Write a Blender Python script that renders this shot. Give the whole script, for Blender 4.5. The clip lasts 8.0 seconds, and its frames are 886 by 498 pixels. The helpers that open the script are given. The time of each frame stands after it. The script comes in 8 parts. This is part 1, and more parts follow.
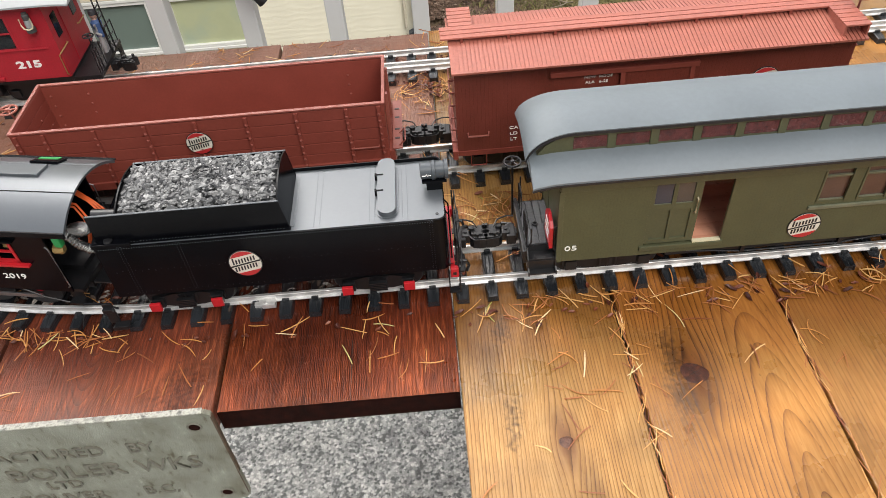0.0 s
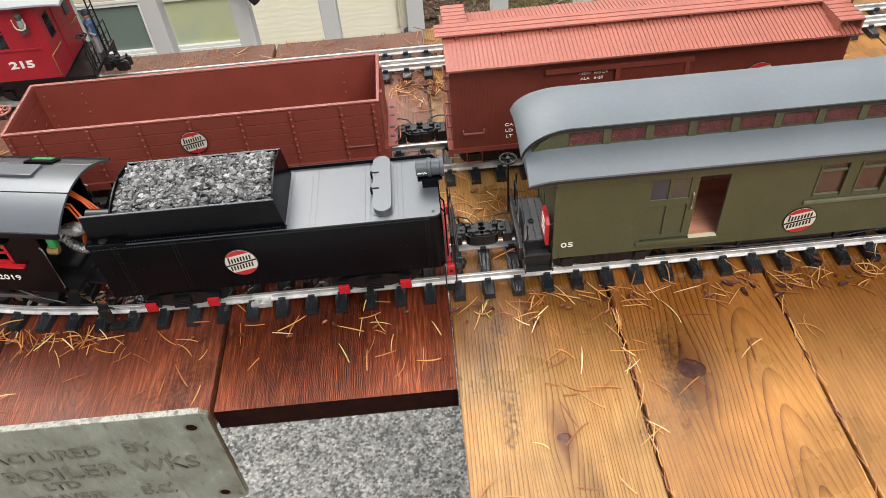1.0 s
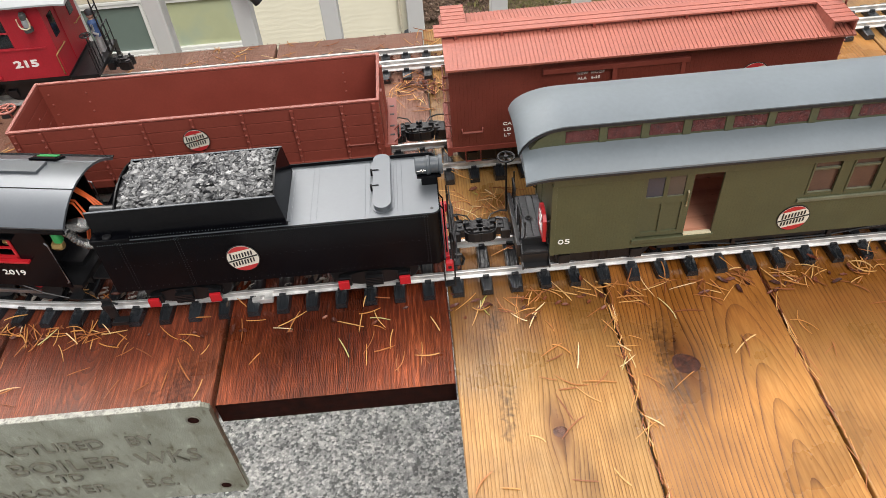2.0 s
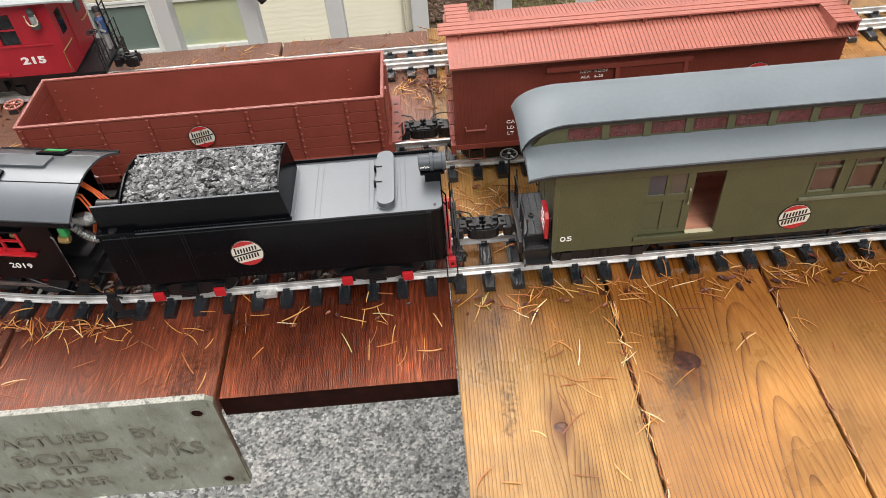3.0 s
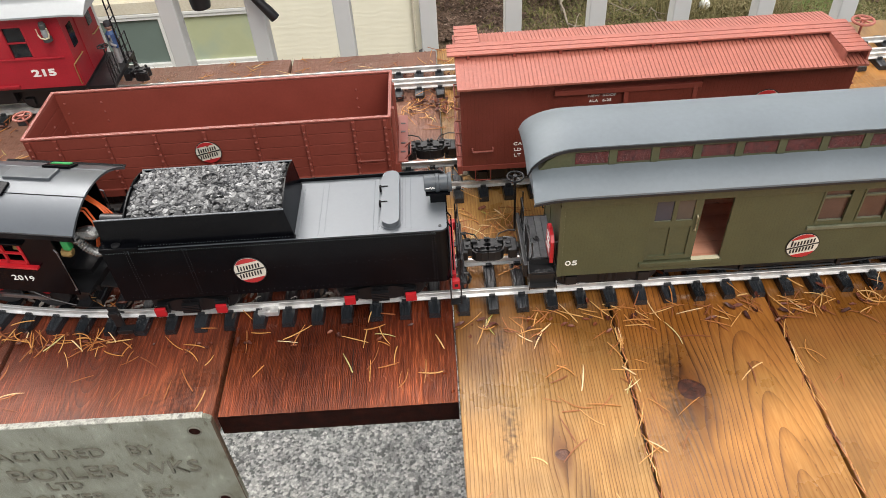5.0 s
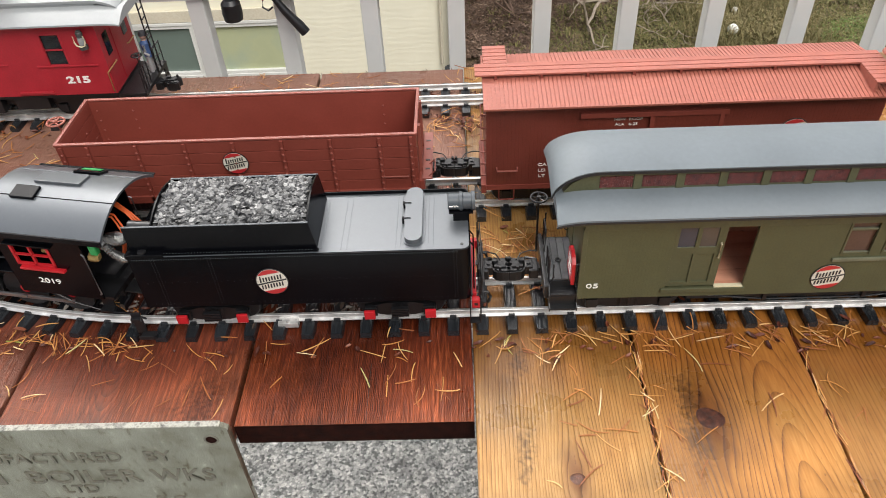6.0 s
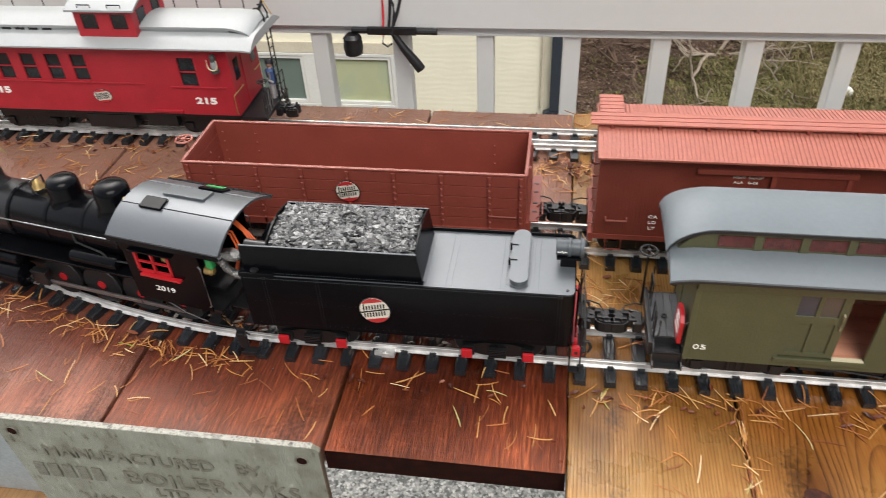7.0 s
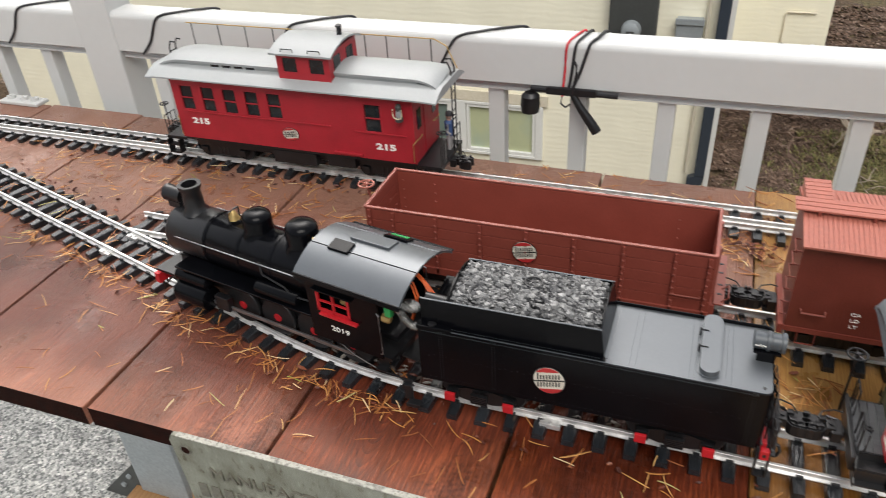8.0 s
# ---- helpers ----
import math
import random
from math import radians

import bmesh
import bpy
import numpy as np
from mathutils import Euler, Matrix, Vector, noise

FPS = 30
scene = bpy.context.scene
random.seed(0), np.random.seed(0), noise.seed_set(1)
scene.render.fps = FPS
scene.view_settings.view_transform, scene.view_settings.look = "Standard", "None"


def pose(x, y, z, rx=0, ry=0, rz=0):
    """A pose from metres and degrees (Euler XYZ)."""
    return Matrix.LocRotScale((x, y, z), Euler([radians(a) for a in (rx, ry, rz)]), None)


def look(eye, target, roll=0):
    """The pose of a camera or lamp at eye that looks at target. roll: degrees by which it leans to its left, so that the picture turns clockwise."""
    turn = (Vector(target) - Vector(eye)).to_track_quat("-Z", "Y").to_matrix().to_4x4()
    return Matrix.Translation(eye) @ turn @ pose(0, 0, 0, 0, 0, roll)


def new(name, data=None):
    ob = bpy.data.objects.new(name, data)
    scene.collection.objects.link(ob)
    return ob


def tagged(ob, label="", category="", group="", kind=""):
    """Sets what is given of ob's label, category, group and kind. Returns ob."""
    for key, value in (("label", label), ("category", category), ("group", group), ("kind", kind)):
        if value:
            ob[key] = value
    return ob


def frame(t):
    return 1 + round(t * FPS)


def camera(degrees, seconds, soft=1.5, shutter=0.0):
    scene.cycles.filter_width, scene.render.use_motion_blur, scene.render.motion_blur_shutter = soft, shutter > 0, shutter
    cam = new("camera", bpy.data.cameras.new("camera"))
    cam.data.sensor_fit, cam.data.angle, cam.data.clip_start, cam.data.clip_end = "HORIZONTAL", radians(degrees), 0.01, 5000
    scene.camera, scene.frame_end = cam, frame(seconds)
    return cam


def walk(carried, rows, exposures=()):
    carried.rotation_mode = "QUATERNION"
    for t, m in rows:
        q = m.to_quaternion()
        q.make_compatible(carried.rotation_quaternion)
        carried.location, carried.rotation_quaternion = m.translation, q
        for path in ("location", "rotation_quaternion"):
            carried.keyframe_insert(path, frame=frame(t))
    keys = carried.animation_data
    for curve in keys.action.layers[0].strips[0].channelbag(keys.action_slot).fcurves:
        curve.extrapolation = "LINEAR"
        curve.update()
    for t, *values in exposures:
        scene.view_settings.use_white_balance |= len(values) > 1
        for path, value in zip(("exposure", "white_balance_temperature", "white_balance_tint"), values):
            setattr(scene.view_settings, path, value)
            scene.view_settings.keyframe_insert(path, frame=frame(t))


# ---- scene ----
cam = camera(61.56, 8.0, soft=0.3, shutter=0.3)
PATH = [
    (0.0, pose(-0.0045, -0.3933, 0.5922, 45.201, 3.560, -3.436)),
    (0.5, pose(-0.0041, -0.3924, 0.5923, 45.190, 3.524, -3.789)),
    (1.0, pose(-0.0046, -0.3935, 0.5906, 45.082, 3.680, -3.964)),
    (1.5, pose(-0.0041, -0.3991, 0.5937, 45.172, 3.618, -3.993)),
    (3.0, pose(-0.0035, -0.4120, 0.5948, 45.327, 3.498, -3.404)),
    (3.5, pose(-0.0040, -0.4125, 0.5949, 45.646, 3.431, -3.365)),
    (4.0, pose(-0.0046, -0.4093, 0.5938, 45.838, 3.357, -3.312)),
    (4.5, pose(-0.0020, -0.4085, 0.5933, 46.092, 3.311, -3.273)),
    (4.7, pose(-0.0020, -0.4072, 0.5930, 46.420, 3.150, -2.890)),
    (5.8, pose(-0.0040, -0.4050, 0.5966, 47.590, 2.440, -0.590)),
    (6.0, pose(-0.0046, -0.4054, 0.5970, 48.052, 2.371, 0.209)),
    (6.5, pose(-0.0084, -0.4034, 0.5995, 49.587, 2.512, 3.783)),
    (7.0, pose(-0.0283, -0.4049, 0.5980, 51.374, 2.508, 8.323)),
    (7.5, pose(-0.0602, -0.4013, 0.6059, 53.359, 2.615, 13.742)),
    (8.0, pose(-0.0933, -0.3974, 0.6059, 55.542, 3.013, 19.538)),
]
walk(cam, PATH, exposures=[(0.0, 0.85), (6.0, 0.85), (7.2, 0.79), (8.0, 0.62)])

# ---- daylight: overcast, wet day ----
world = bpy.data.worlds.new("overcast_sky")
scene.world = world
world.use_nodes = True
wn, wl = world.node_tree.nodes, world.node_tree.links
wn.clear()
sky = wn.new("ShaderNodeTexSky")
sky.sky_type = "NISHITA"
sky.sun_disc = False
sky.sun_elevation, sky.sun_rotation = radians(52), radians(-30)
sky.dust_density, sky.air_density, sky.ozone_density = 6.0, 1.0, 1.0
grey = wn.new("ShaderNodeHueSaturation")
grey.inputs["Saturation"].default_value = 0.30
bg = wn.new("ShaderNodeBackground")
bg.inputs["Strength"].default_value = 0.15
wo = wn.new("ShaderNodeOutputWorld")
wl.new(sky.outputs[0], grey.inputs["Color"])
wl.new(grey.outputs[0], bg.inputs[0])
wl.new(bg.outputs[0], wo.inputs[0])
sun_data = bpy.data.lights.new("sun", "SUN")
sun_data.energy, sun_data.angle, sun_data.color = 1.8, radians(40), (1.0, 0.96, 0.9)
sun = new("sun", sun_data)
sun.matrix_world = look((0.9, -1.5, 2.6), (0, 0.3, 0))

# ---- materials ----
def nodes_of(name):
    m = bpy.data.materials.new(name)
    m.use_nodes = True
    return m, m.node_tree.nodes, m.node_tree.links, m.node_tree.nodes["Principled BSDF"]


def ramp(nt, stops):
    r = nt.new("ShaderNodeValToRGB")
    e = r.color_ramp.elements
    e[0].position, e[0].color = stops[0][0], (*stops[0][1], 1)
    e[1].position, e[1].color = stops[-1][0], (*stops[-1][1], 1)
    for p, c in stops[1:-1]:
        k = e.new(p)
        k.color = (*c, 1)
    return r


def tint(c, k):
    return tuple(max(0.0, min(1.0, v * k)) for v in c)


def paint(name, color, rough=0.45, metal=0.0, vary=0.18, scale=60, bump=0.15, coat=0.0, rvary=0.12, grime=None, spec=0.5, speckle=0.25):
    """Painted or moulded surface: two scales of tone, uneven gloss, fine relief."""
    m, n, l, p = nodes_of(name)
    g = n.new("ShaderNodeNewGeometry")
    a = n.new("ShaderNodeTexNoise")
    a.inputs["Scale"].default_value, a.inputs["Detail"].default_value = scale, 6
    b = n.new("ShaderNodeTexNoise")
    b.inputs["Scale"].default_value, b.inputs["Detail"].default_value = scale * 14, 3
    l.new(g.outputs["Position"], a.inputs["Vector"])
    l.new(g.outputs["Position"], b.inputs["Vector"])
    r = ramp(n, [(0.25, tint(color, 1 - vary)), (0.55, color), (0.8, grime or tint(color, 1 + vary))])
    l.new(a.outputs[0], r.inputs[0])
    mix = n.new("ShaderNodeMixRGB")
    mix.blend_type, mix.inputs[0].default_value = "OVERLAY", speckle
    l.new(r.outputs[0], mix.inputs[1])
    l.new(b.outputs[0], mix.inputs[2])
    l.new(mix.outputs[0], p.inputs["Base Color"])
    mr = n.new("ShaderNodeMapRange")
    mr.inputs["To Min"].default_value, mr.inputs["To Max"].default_value = max(0.03, rough - rvary), min(1, rough + rvary)
    l.new(a.outputs[0], mr.inputs[0])
    l.new(mr.outputs[0], p.inputs["Roughness"])
    p.inputs["Metallic"].default_value = metal
    p.inputs["Specular IOR Level"].default_value = spec
    p.inputs["Coat Weight"].default_value = coat
    p.inputs["Coat Roughness"].default_value = 0.12
    if bump:
        bp = n.new("ShaderNodeBump")
        bp.inputs["Strength"].default_value, bp.inputs["Distance"].default_value = bump, 0.0006
        l.new(b.outputs[0], bp.inputs["Height"])
        l.new(bp.outputs[0], p.inputs["Normal"])
    return m


def boards(name, dark, mid, light, across, rough, knots=(), streak=(1, 1, 1), coat=0.0, ring=55, grainy=0.5, rings=0.3, relief=0.3, spec=0.5, zones=(), arched=False, stains=(), blotch=(0.72, 1.22), ripple=0.0, late_power=4.5, sky_sheen=None):
    """Sawn timber with the grain along y (or along x when across is 'y'), in world metres."""
    m, n, l, p = nodes_of(name)
    g = n.new("ShaderNodeNewGeometry")
    info = n.new("ShaderNodeObjectInfo")
    pos = g.outputs["Position"]
    falls = []
    for kx, ky, kr in knots:
        sub = n.new("ShaderNodeVectorMath")
        sub.operation = "SUBTRACT"
        sub.inputs[1].default_value = (kx, ky, 0)
        l.new(g.outputs["Position"], sub.inputs[0])
        sc = n.new("ShaderNodeVectorMath")
        sc.operation = "MULTIPLY"
        sc.inputs[1].default_value = (1 / kr, 0.42 / kr, 0)
        l.new(sub.outputs[0], sc.inputs[0])
        dot = n.new("ShaderNodeVectorMath")
        dot.operation = "DOT_PRODUCT"
        l.new(sc.outputs[0], dot.inputs[0])
        l.new(sc.outputs[0], dot.inputs[1])
        ex = n.new("ShaderNodeMath")
        ex.operation = "POWER"
        ex.inputs[0].default_value = 0.37
        l.new(dot.outputs["Value"], ex.inputs[1])
        amt = n.new("ShaderNodeVectorMath")
        amt.operation = "SCALE"
        l.new(sub.outputs[0], amt.inputs[0])
        l.new(ex.outputs[0], amt.inputs["Scale"])
        falls.append(ex.outputs[0])
        k = n.new("ShaderNodeVectorMath")
        k.operation = "MULTIPLY"
        k.inputs[1].default_value = (-0.85, 0, 0)
        l.new(amt.outputs[0], k.inputs[0])
        add = n.new("ShaderNodeVectorMath")
        l.new(pos, add.inputs[0])
        l.new(k.outputs[0], add.inputs[1])
        pos = add.outputs[0]
    off = n.new("ShaderNodeVectorMath")
    off.operation = "MULTIPLY_ADD"
    rv = n.new("ShaderNodeCombineXYZ")
    for i in range(3):
        l.new(info.outputs["Random"], rv.inputs[i])
    l.new(rv.outputs[0], off.inputs[0])
    off.inputs[1].default_value = (7.3, 5.1, 3.7)
    l.new(pos, off.inputs[2])
    mp = n.new("ShaderNodeMapping")
    mp.inputs["Scale"].default_value = (1.0, 0.075, 1.0) if across == "x" else (0.075, 1.0, 1.0)
    l.new(off.outputs[0], mp.inputs["Vector"])
    warp = n.new("ShaderNodeTexNoise")
    warp.inputs["Scale"].default_value, warp.inputs["Detail"].default_value = 7, 2
    l.new(mp.outputs[0], warp.inputs["Vector"])
    bent = n.new("ShaderNodeVectorMath")
    bent.operation = "MULTIPLY_ADD"
    l.new(warp.outputs["Color"], bent.inputs[0])
    bent.inputs[1].default_value = (0.10, 0.10, 0)
    l.new(mp.outputs[0], bent.inputs[2])
    w = n.new("ShaderNodeTexWave")
    w.wave_type, w.wave_profile, w.bands_direction = "BANDS", "SAW", "X" if across == "x" else "Y"
    w.inputs["Scale"].default_value, w.inputs["Distortion"].default_value = ring * 0.5, 5.0
    w.inputs["Detail"].default_value, w.inputs["Detail Scale"].default_value = 2.0, 0.6
    if arched:
        # arched figure: rings of a flat-sawn plank round an axis that dips below the face
        sp = n.new("ShaderNodeSeparateXYZ")
        wob = n.new("ShaderNodeVectorMath")
        wob.operation = "MULTIPLY_ADD"
        l.new(warp.outputs["Color"], wob.inputs[0])
        wob.inputs[1].default_value = (0.035, 0.12, 0)
        l.new(pos, wob.inputs[2])
        # short ripples across the grain
        rip = n.new("ShaderNodeTexNoise")
        rip.inputs["Scale"].default_value, rip.inputs["Detail"].default_value = 85, 3
        rpm = n.new("ShaderNodeMapping")
        rpm.inputs["Scale"].default_value = (0.6, 1.0, 1.0)
        l.new(g.outputs["Position"], rpm.inputs["Vector"])
        l.new(rpm.outputs[0], rip.inputs["Vector"])
        rpw = n.new("ShaderNodeVectorMath")
        rpw.operation = "MULTIPLY_ADD"
        l.new(rip.outputs["Color"], rpw.inputs[0])
        rpw.inputs[1].default_value = (ripple, ripple, 0)
        l.new(wob.outputs[0], rpw.inputs[2])
        l.new(rpw.outputs[0], sp.inputs[0])

        def calc(op, a, b=0.0, c=0.0):
            k = n.new("ShaderNodeMath")
            k.operation = op
            for i, v in enumerate((a, b, c)):
                if isinstance(v, (int, float)):
                    k.inputs[i].default_value = v
                else:
                    l.new(v, k.inputs[i])
            return k.outputs[0]
        rnd = info.outputs["Random"]
        # each plank carries its heart line in its object colour
        own = n.new("ShaderNodeSeparateColor")
        l.new(info.outputs["Color"], own.inputs[0])
        heart = calc("MULTIPLY_ADD", own.outputs[0], 4.0, -2.0)
        tip = calc("MULTIPLY_ADD", own.outputs[1], 4.0, -2.0)
        u = calc("SUBTRACT", calc("SUBTRACT", sp.outputs[0], 0.0175), heart)
        d = calc("MULTIPLY", calc("SUBTRACT", sp.outputs[1], tip), 0.10)
        rad = calc("SQRT", calc("ADD", calc("MULTIPLY", u, u), calc("MULTIPLY", d, d)))
        cv = n.new("ShaderNodeCombineXYZ")
        l.new(rad, cv.inputs[0])
        l.new(calc("MULTIPLY", sp.outputs[1], 0.12), cv.inputs[1])
        l.new(rnd, cv.inputs[2])
        l.new(cv.outputs[0], w.inputs["Vector"])
        w.inputs["Distortion"].default_value = 3.0
    else:
        l.new(bent.outputs[0], w.inputs["Vector"])
    fine = n.new("ShaderNodeTexNoise")
    fine.inputs["Scale"].default_value, fine.inputs["Detail"].default_value = 420, 5
    l.new(mp.outputs[0], fine.inputs["Vector"])
    big = n.new("ShaderNodeTexNoise")
    big.inputs["Scale"].default_value, big.inputs["Detail"].default_value = 9, 4
    l.new(mp.outputs[0], big.inputs["Vector"])
    blot = n.new("ShaderNodeTexNoise")
    blot.inputs["Scale"].default_value, blot.inputs["Detail"].default_value = 11, 6
    l.new(g.outputs["Position"], blot.inputs["Vector"])
    late = n.new("ShaderNodeMath")
    late.operation = "POWER"
    l.new(w.outputs["Fac"], late.inputs[0])
    late.inputs[1].default_value = late_power
    soft = n.new("ShaderNodeMath")
    soft.operation = "MULTIPLY"
    l.new(late.outputs[0], soft.inputs[0])
    mod = n.new("ShaderNodeMapRange")
    mod.inputs["From Min"].default_value, mod.inputs["From Max"].default_value = 0.35, 0.65
    mod.inputs["To Min"].default_value, mod.inputs["To Max"].default_value = rings * 0.35, rings * 1.5
    l.new(big.outputs[0], mod.inputs[0])
    l.new(mod.outputs[0], soft.inputs[1])
    s1 = n.new("ShaderNodeMath")
    s1.operation = "MULTIPLY_ADD"
    l.new(fine.outputs[0], s1.inputs[0])
    s1.inputs[1].default_value = grainy
    l.new(soft.outputs[0], s1.inputs[2])
    s2 = n.new("ShaderNodeMath")
    s2.operation = "MULTIPLY_ADD"
    l.new(big.outputs[0], s2.inputs[0])
    s2.inputs[1].default_value = 1.1
    l.new(s1.outputs[0], s2.inputs[2])
    s3 = n.new("ShaderNodeMath")
    s3.operation = "MULTIPLY"
    l.new(s2.outputs[0], s3.inputs[0])
    s3.inputs[1].default_value = 0.42
    r = ramp(n, [(0.25, light), (0.5, mid), (0.82, dark)])
    l.new(s3.outputs[0], r.inputs[0])
    hs = n.new("ShaderNodeHueSaturation")
    br = n.new("ShaderNodeMapRange")
    br.inputs["From Min"].default_value, br.inputs["From Max"].default_value = 0.3, 0.7
    br.inputs["To Min"].default_value, br.inputs["To Max"].default_value = blotch
    l.new(blot.outputs[0], br.inputs[0])
    l.new(br.outputs[0], hs.inputs["Value"])
    tone = n.new("ShaderNodeMapRange")
    tone.inputs["To Min"].default_value, tone.inputs["To Max"].default_value = 0.85, 1.15
    l.new(info.outputs["Random"], tone.inputs[0])
    mulc = n.new("ShaderNodeMixRGB")
    mulc.blend_type, mulc.inputs[0].default_value = "MULTIPLY", 1
    l.new(r.outputs[0], mulc.inputs[1])
    l.new(tone.outputs[0], mulc.inputs[2])
    l.new(mulc.outputs[0], hs.inputs["Color"])
    out = hs.outputs[0]
    if arched:
        own_tone = n.new("ShaderNodeMixRGB")
        own_tone.blend_type, own_tone.inputs[0].default_value = "MULTIPLY", 1
        l.new(out, own_tone.inputs[1])
        l.new(calc("MULTIPLY", own.outputs[2], 2.0), own_tone.inputs[2])
        out = own_tone.outputs[0]
        if sky_sheen:
            # object alpha sets how much sky sheen is painted into each plank's colour
            plank_sheen = n.new("ShaderNodeMixRGB")
            plank_sheen.inputs[2].default_value = (*[c * 1.12 for c in sky_sheen[0]], 1)
            l.new(calc("MULTIPLY", info.outputs["Alpha"], calc("MULTIPLY_ADD", blot.outputs[0], 1.6, 0.1)), plank_sheen.inputs[0])
            l.new(out, plank_sheen.inputs[1])
            out = plank_sheen.outputs[0]
    for fall in falls:
        stain = n.new("ShaderNodeMixRGB")
        stain.blend_type = "MULTIPLY"
        stain.inputs[2].default_value = (0.42, 0.30, 0.24, 1)
        hard = n.new("ShaderNodeMath")
        hard.operation = "POWER"
        hard.inputs[1].default_value = 2.6
        l.new(fall, hard.inputs[0])
        l.new(hard.outputs[0], stain.inputs[0])
        l.new(out, stain.inputs[1])
        out = stain.outputs[0]
    # sooty marks on the boards
    for kx, ky, kr in stains:
        flat = n.new("ShaderNodeVectorMath")
        flat.operation = "MULTIPLY"
        flat.inputs[1].default_value = (1.25, 0.55, 0)
        l.new(g.outputs["Position"], flat.inputs[0])
        dist = n.new("ShaderNodeVectorMath")
        dist.operation = "DISTANCE"
        dist.inputs[1].default_value = (kx * 1.25, ky * 0.55, 0)
        l.new(flat.outputs[0], dist.inputs[0])
        edge = n.new("ShaderNodeMath")
        edge.operation = "MULTIPLY_ADD"
        l.new(blot.outputs[0], edge.inputs[0])
        edge.inputs[1].default_value = kr * 2
        l.new(dist.outputs["Value"], edge.inputs[2])
        fleck = n.new("ShaderNodeTexNoise")
        fleck.inputs["Scale"].default_value, fleck.inputs["Detail"].default_value = 190, 5
        l.new(g.outputs["Position"], fleck.inputs["Vector"])
        edge2 = n.new("ShaderNodeMath")
        edge2.operation = "MULTIPLY_ADD"
        l.new(fleck.outputs[0], edge2.inputs[0])
        edge2.inputs[1].default_value = kr * 3.2
        l.new(edge.outputs[0], edge2.inputs[2])
        soot = n.new("ShaderNodeMapRange")
        soot.inputs["From Min"].default_value, soot.inputs["From Max"].default_value = kr * 3.6, kr * 2.6
        soot.inputs["To Max"].default_value = 0.8
        l.new(edge2.outputs[0], soot.inputs[0])
        sm = n.new("ShaderNodeMixRGB")
        sm.blend_type = "MULTIPLY"
        sm.inputs[2].default_value = (0.34, 0.33, 0.34, 1)
        l.new(soot.outputs[0], sm.inputs[0])
        l.new(out, sm.inputs[1])
        out = sm.outputs[0]
    # dark weathered smudges along the grain
    smn = n.new("ShaderNodeTexNoise")
    smn.inputs["Scale"].default_value, smn.inputs["Detail"].default_value = 16, 8
    smv = n.new("ShaderNodeMapping")
    smv.inputs["Scale"].default_value = (1.0, 0.35, 1.0) if across == "x" else (0.35, 1.0, 1.0)
    l.new(off.outputs[0], smv.inputs["Vector"])
    l.new(smv.outputs[0], smn.inputs["Vector"])
    smr = n.new("ShaderNodeMapRange")
    smr.inputs["From Min"].default_value, smr.inputs["From Max"].default_value = 0.58, 0.74
    smr.inputs["To Max"].default_value = 0.75
    l.new(smn.outputs[0], smr.inputs[0])
    smx = n.new("ShaderNodeMixRGB")
    smx.blend_type = "MULTIPLY"
    smx.inputs[2].default_value = (0.36, 0.33, 0.33, 1)
    l.new(smr.outputs[0], smx.inputs[0])
    l.new(out, smx.inputs[1])
    out = smx.outputs[0]
    # pinholes and specks
    pin = n.new("ShaderNodeTexNoise")
    pin.inputs["Scale"].default_value, pin.inputs["Detail"].default_value = 330, 2
    pv = n.new("ShaderNodeMapping")
    pv.inputs["Scale"].default_value = (1.0, 0.45, 1.0) if across == "x" else (0.45, 1.0, 1.0)
    l.new(g.outputs["Position"], pv.inputs["Vector"])
    l.new(pv.outputs[0], pin.inputs["Vector"])
    pr = n.new("ShaderNodeMapRange")
    pr.inputs["From Min"].default_value, pr.inputs["From Max"].default_value = 0.68, 0.76
    pr.inputs["To Max"].default_value = 0.6
    l.new(pin.outputs[0], pr.inputs[0])
    px = n.new("ShaderNodeMixRGB")
    px.blend_type = "MULTIPLY"
    px.inputs[2].default_value = (0.35, 0.30, 0.28, 1)
    l.new(pr.outputs[0], px.inputs[0])
    l.new(out, px.inputs[1])
    out = px.outputs[0]
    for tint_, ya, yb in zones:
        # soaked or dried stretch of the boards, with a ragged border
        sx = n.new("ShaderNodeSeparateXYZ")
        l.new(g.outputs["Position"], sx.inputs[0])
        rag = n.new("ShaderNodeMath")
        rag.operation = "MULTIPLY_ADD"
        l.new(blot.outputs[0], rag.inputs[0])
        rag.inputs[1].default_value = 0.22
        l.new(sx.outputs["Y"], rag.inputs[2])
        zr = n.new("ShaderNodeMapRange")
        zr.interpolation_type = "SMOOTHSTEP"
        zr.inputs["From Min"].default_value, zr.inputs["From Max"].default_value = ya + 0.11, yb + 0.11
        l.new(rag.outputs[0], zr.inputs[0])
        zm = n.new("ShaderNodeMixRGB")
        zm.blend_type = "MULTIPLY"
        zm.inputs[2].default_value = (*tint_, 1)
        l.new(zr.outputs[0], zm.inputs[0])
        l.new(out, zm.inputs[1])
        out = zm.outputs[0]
    if sky_sheen:
        # grazing sky reflection painted as a paler colour towards the far edge
        colour, ya, yb, most = sky_sheen
        sx = n.new("ShaderNodeSeparateXYZ")
        l.new(g.outputs["Position"], sx.inputs[0])
        rag = n.new("ShaderNodeMath")
        rag.operation = "MULTIPLY_ADD"
        l.new(blot.outputs[0], rag.inputs[0])
        rag.inputs[1].default_value = 0.22
        l.new(sx.outputs["Y"], rag.inputs[2])
        fr = n.new("ShaderNodeMapRange")
        fr.interpolation_type = "SMOOTHSTEP"
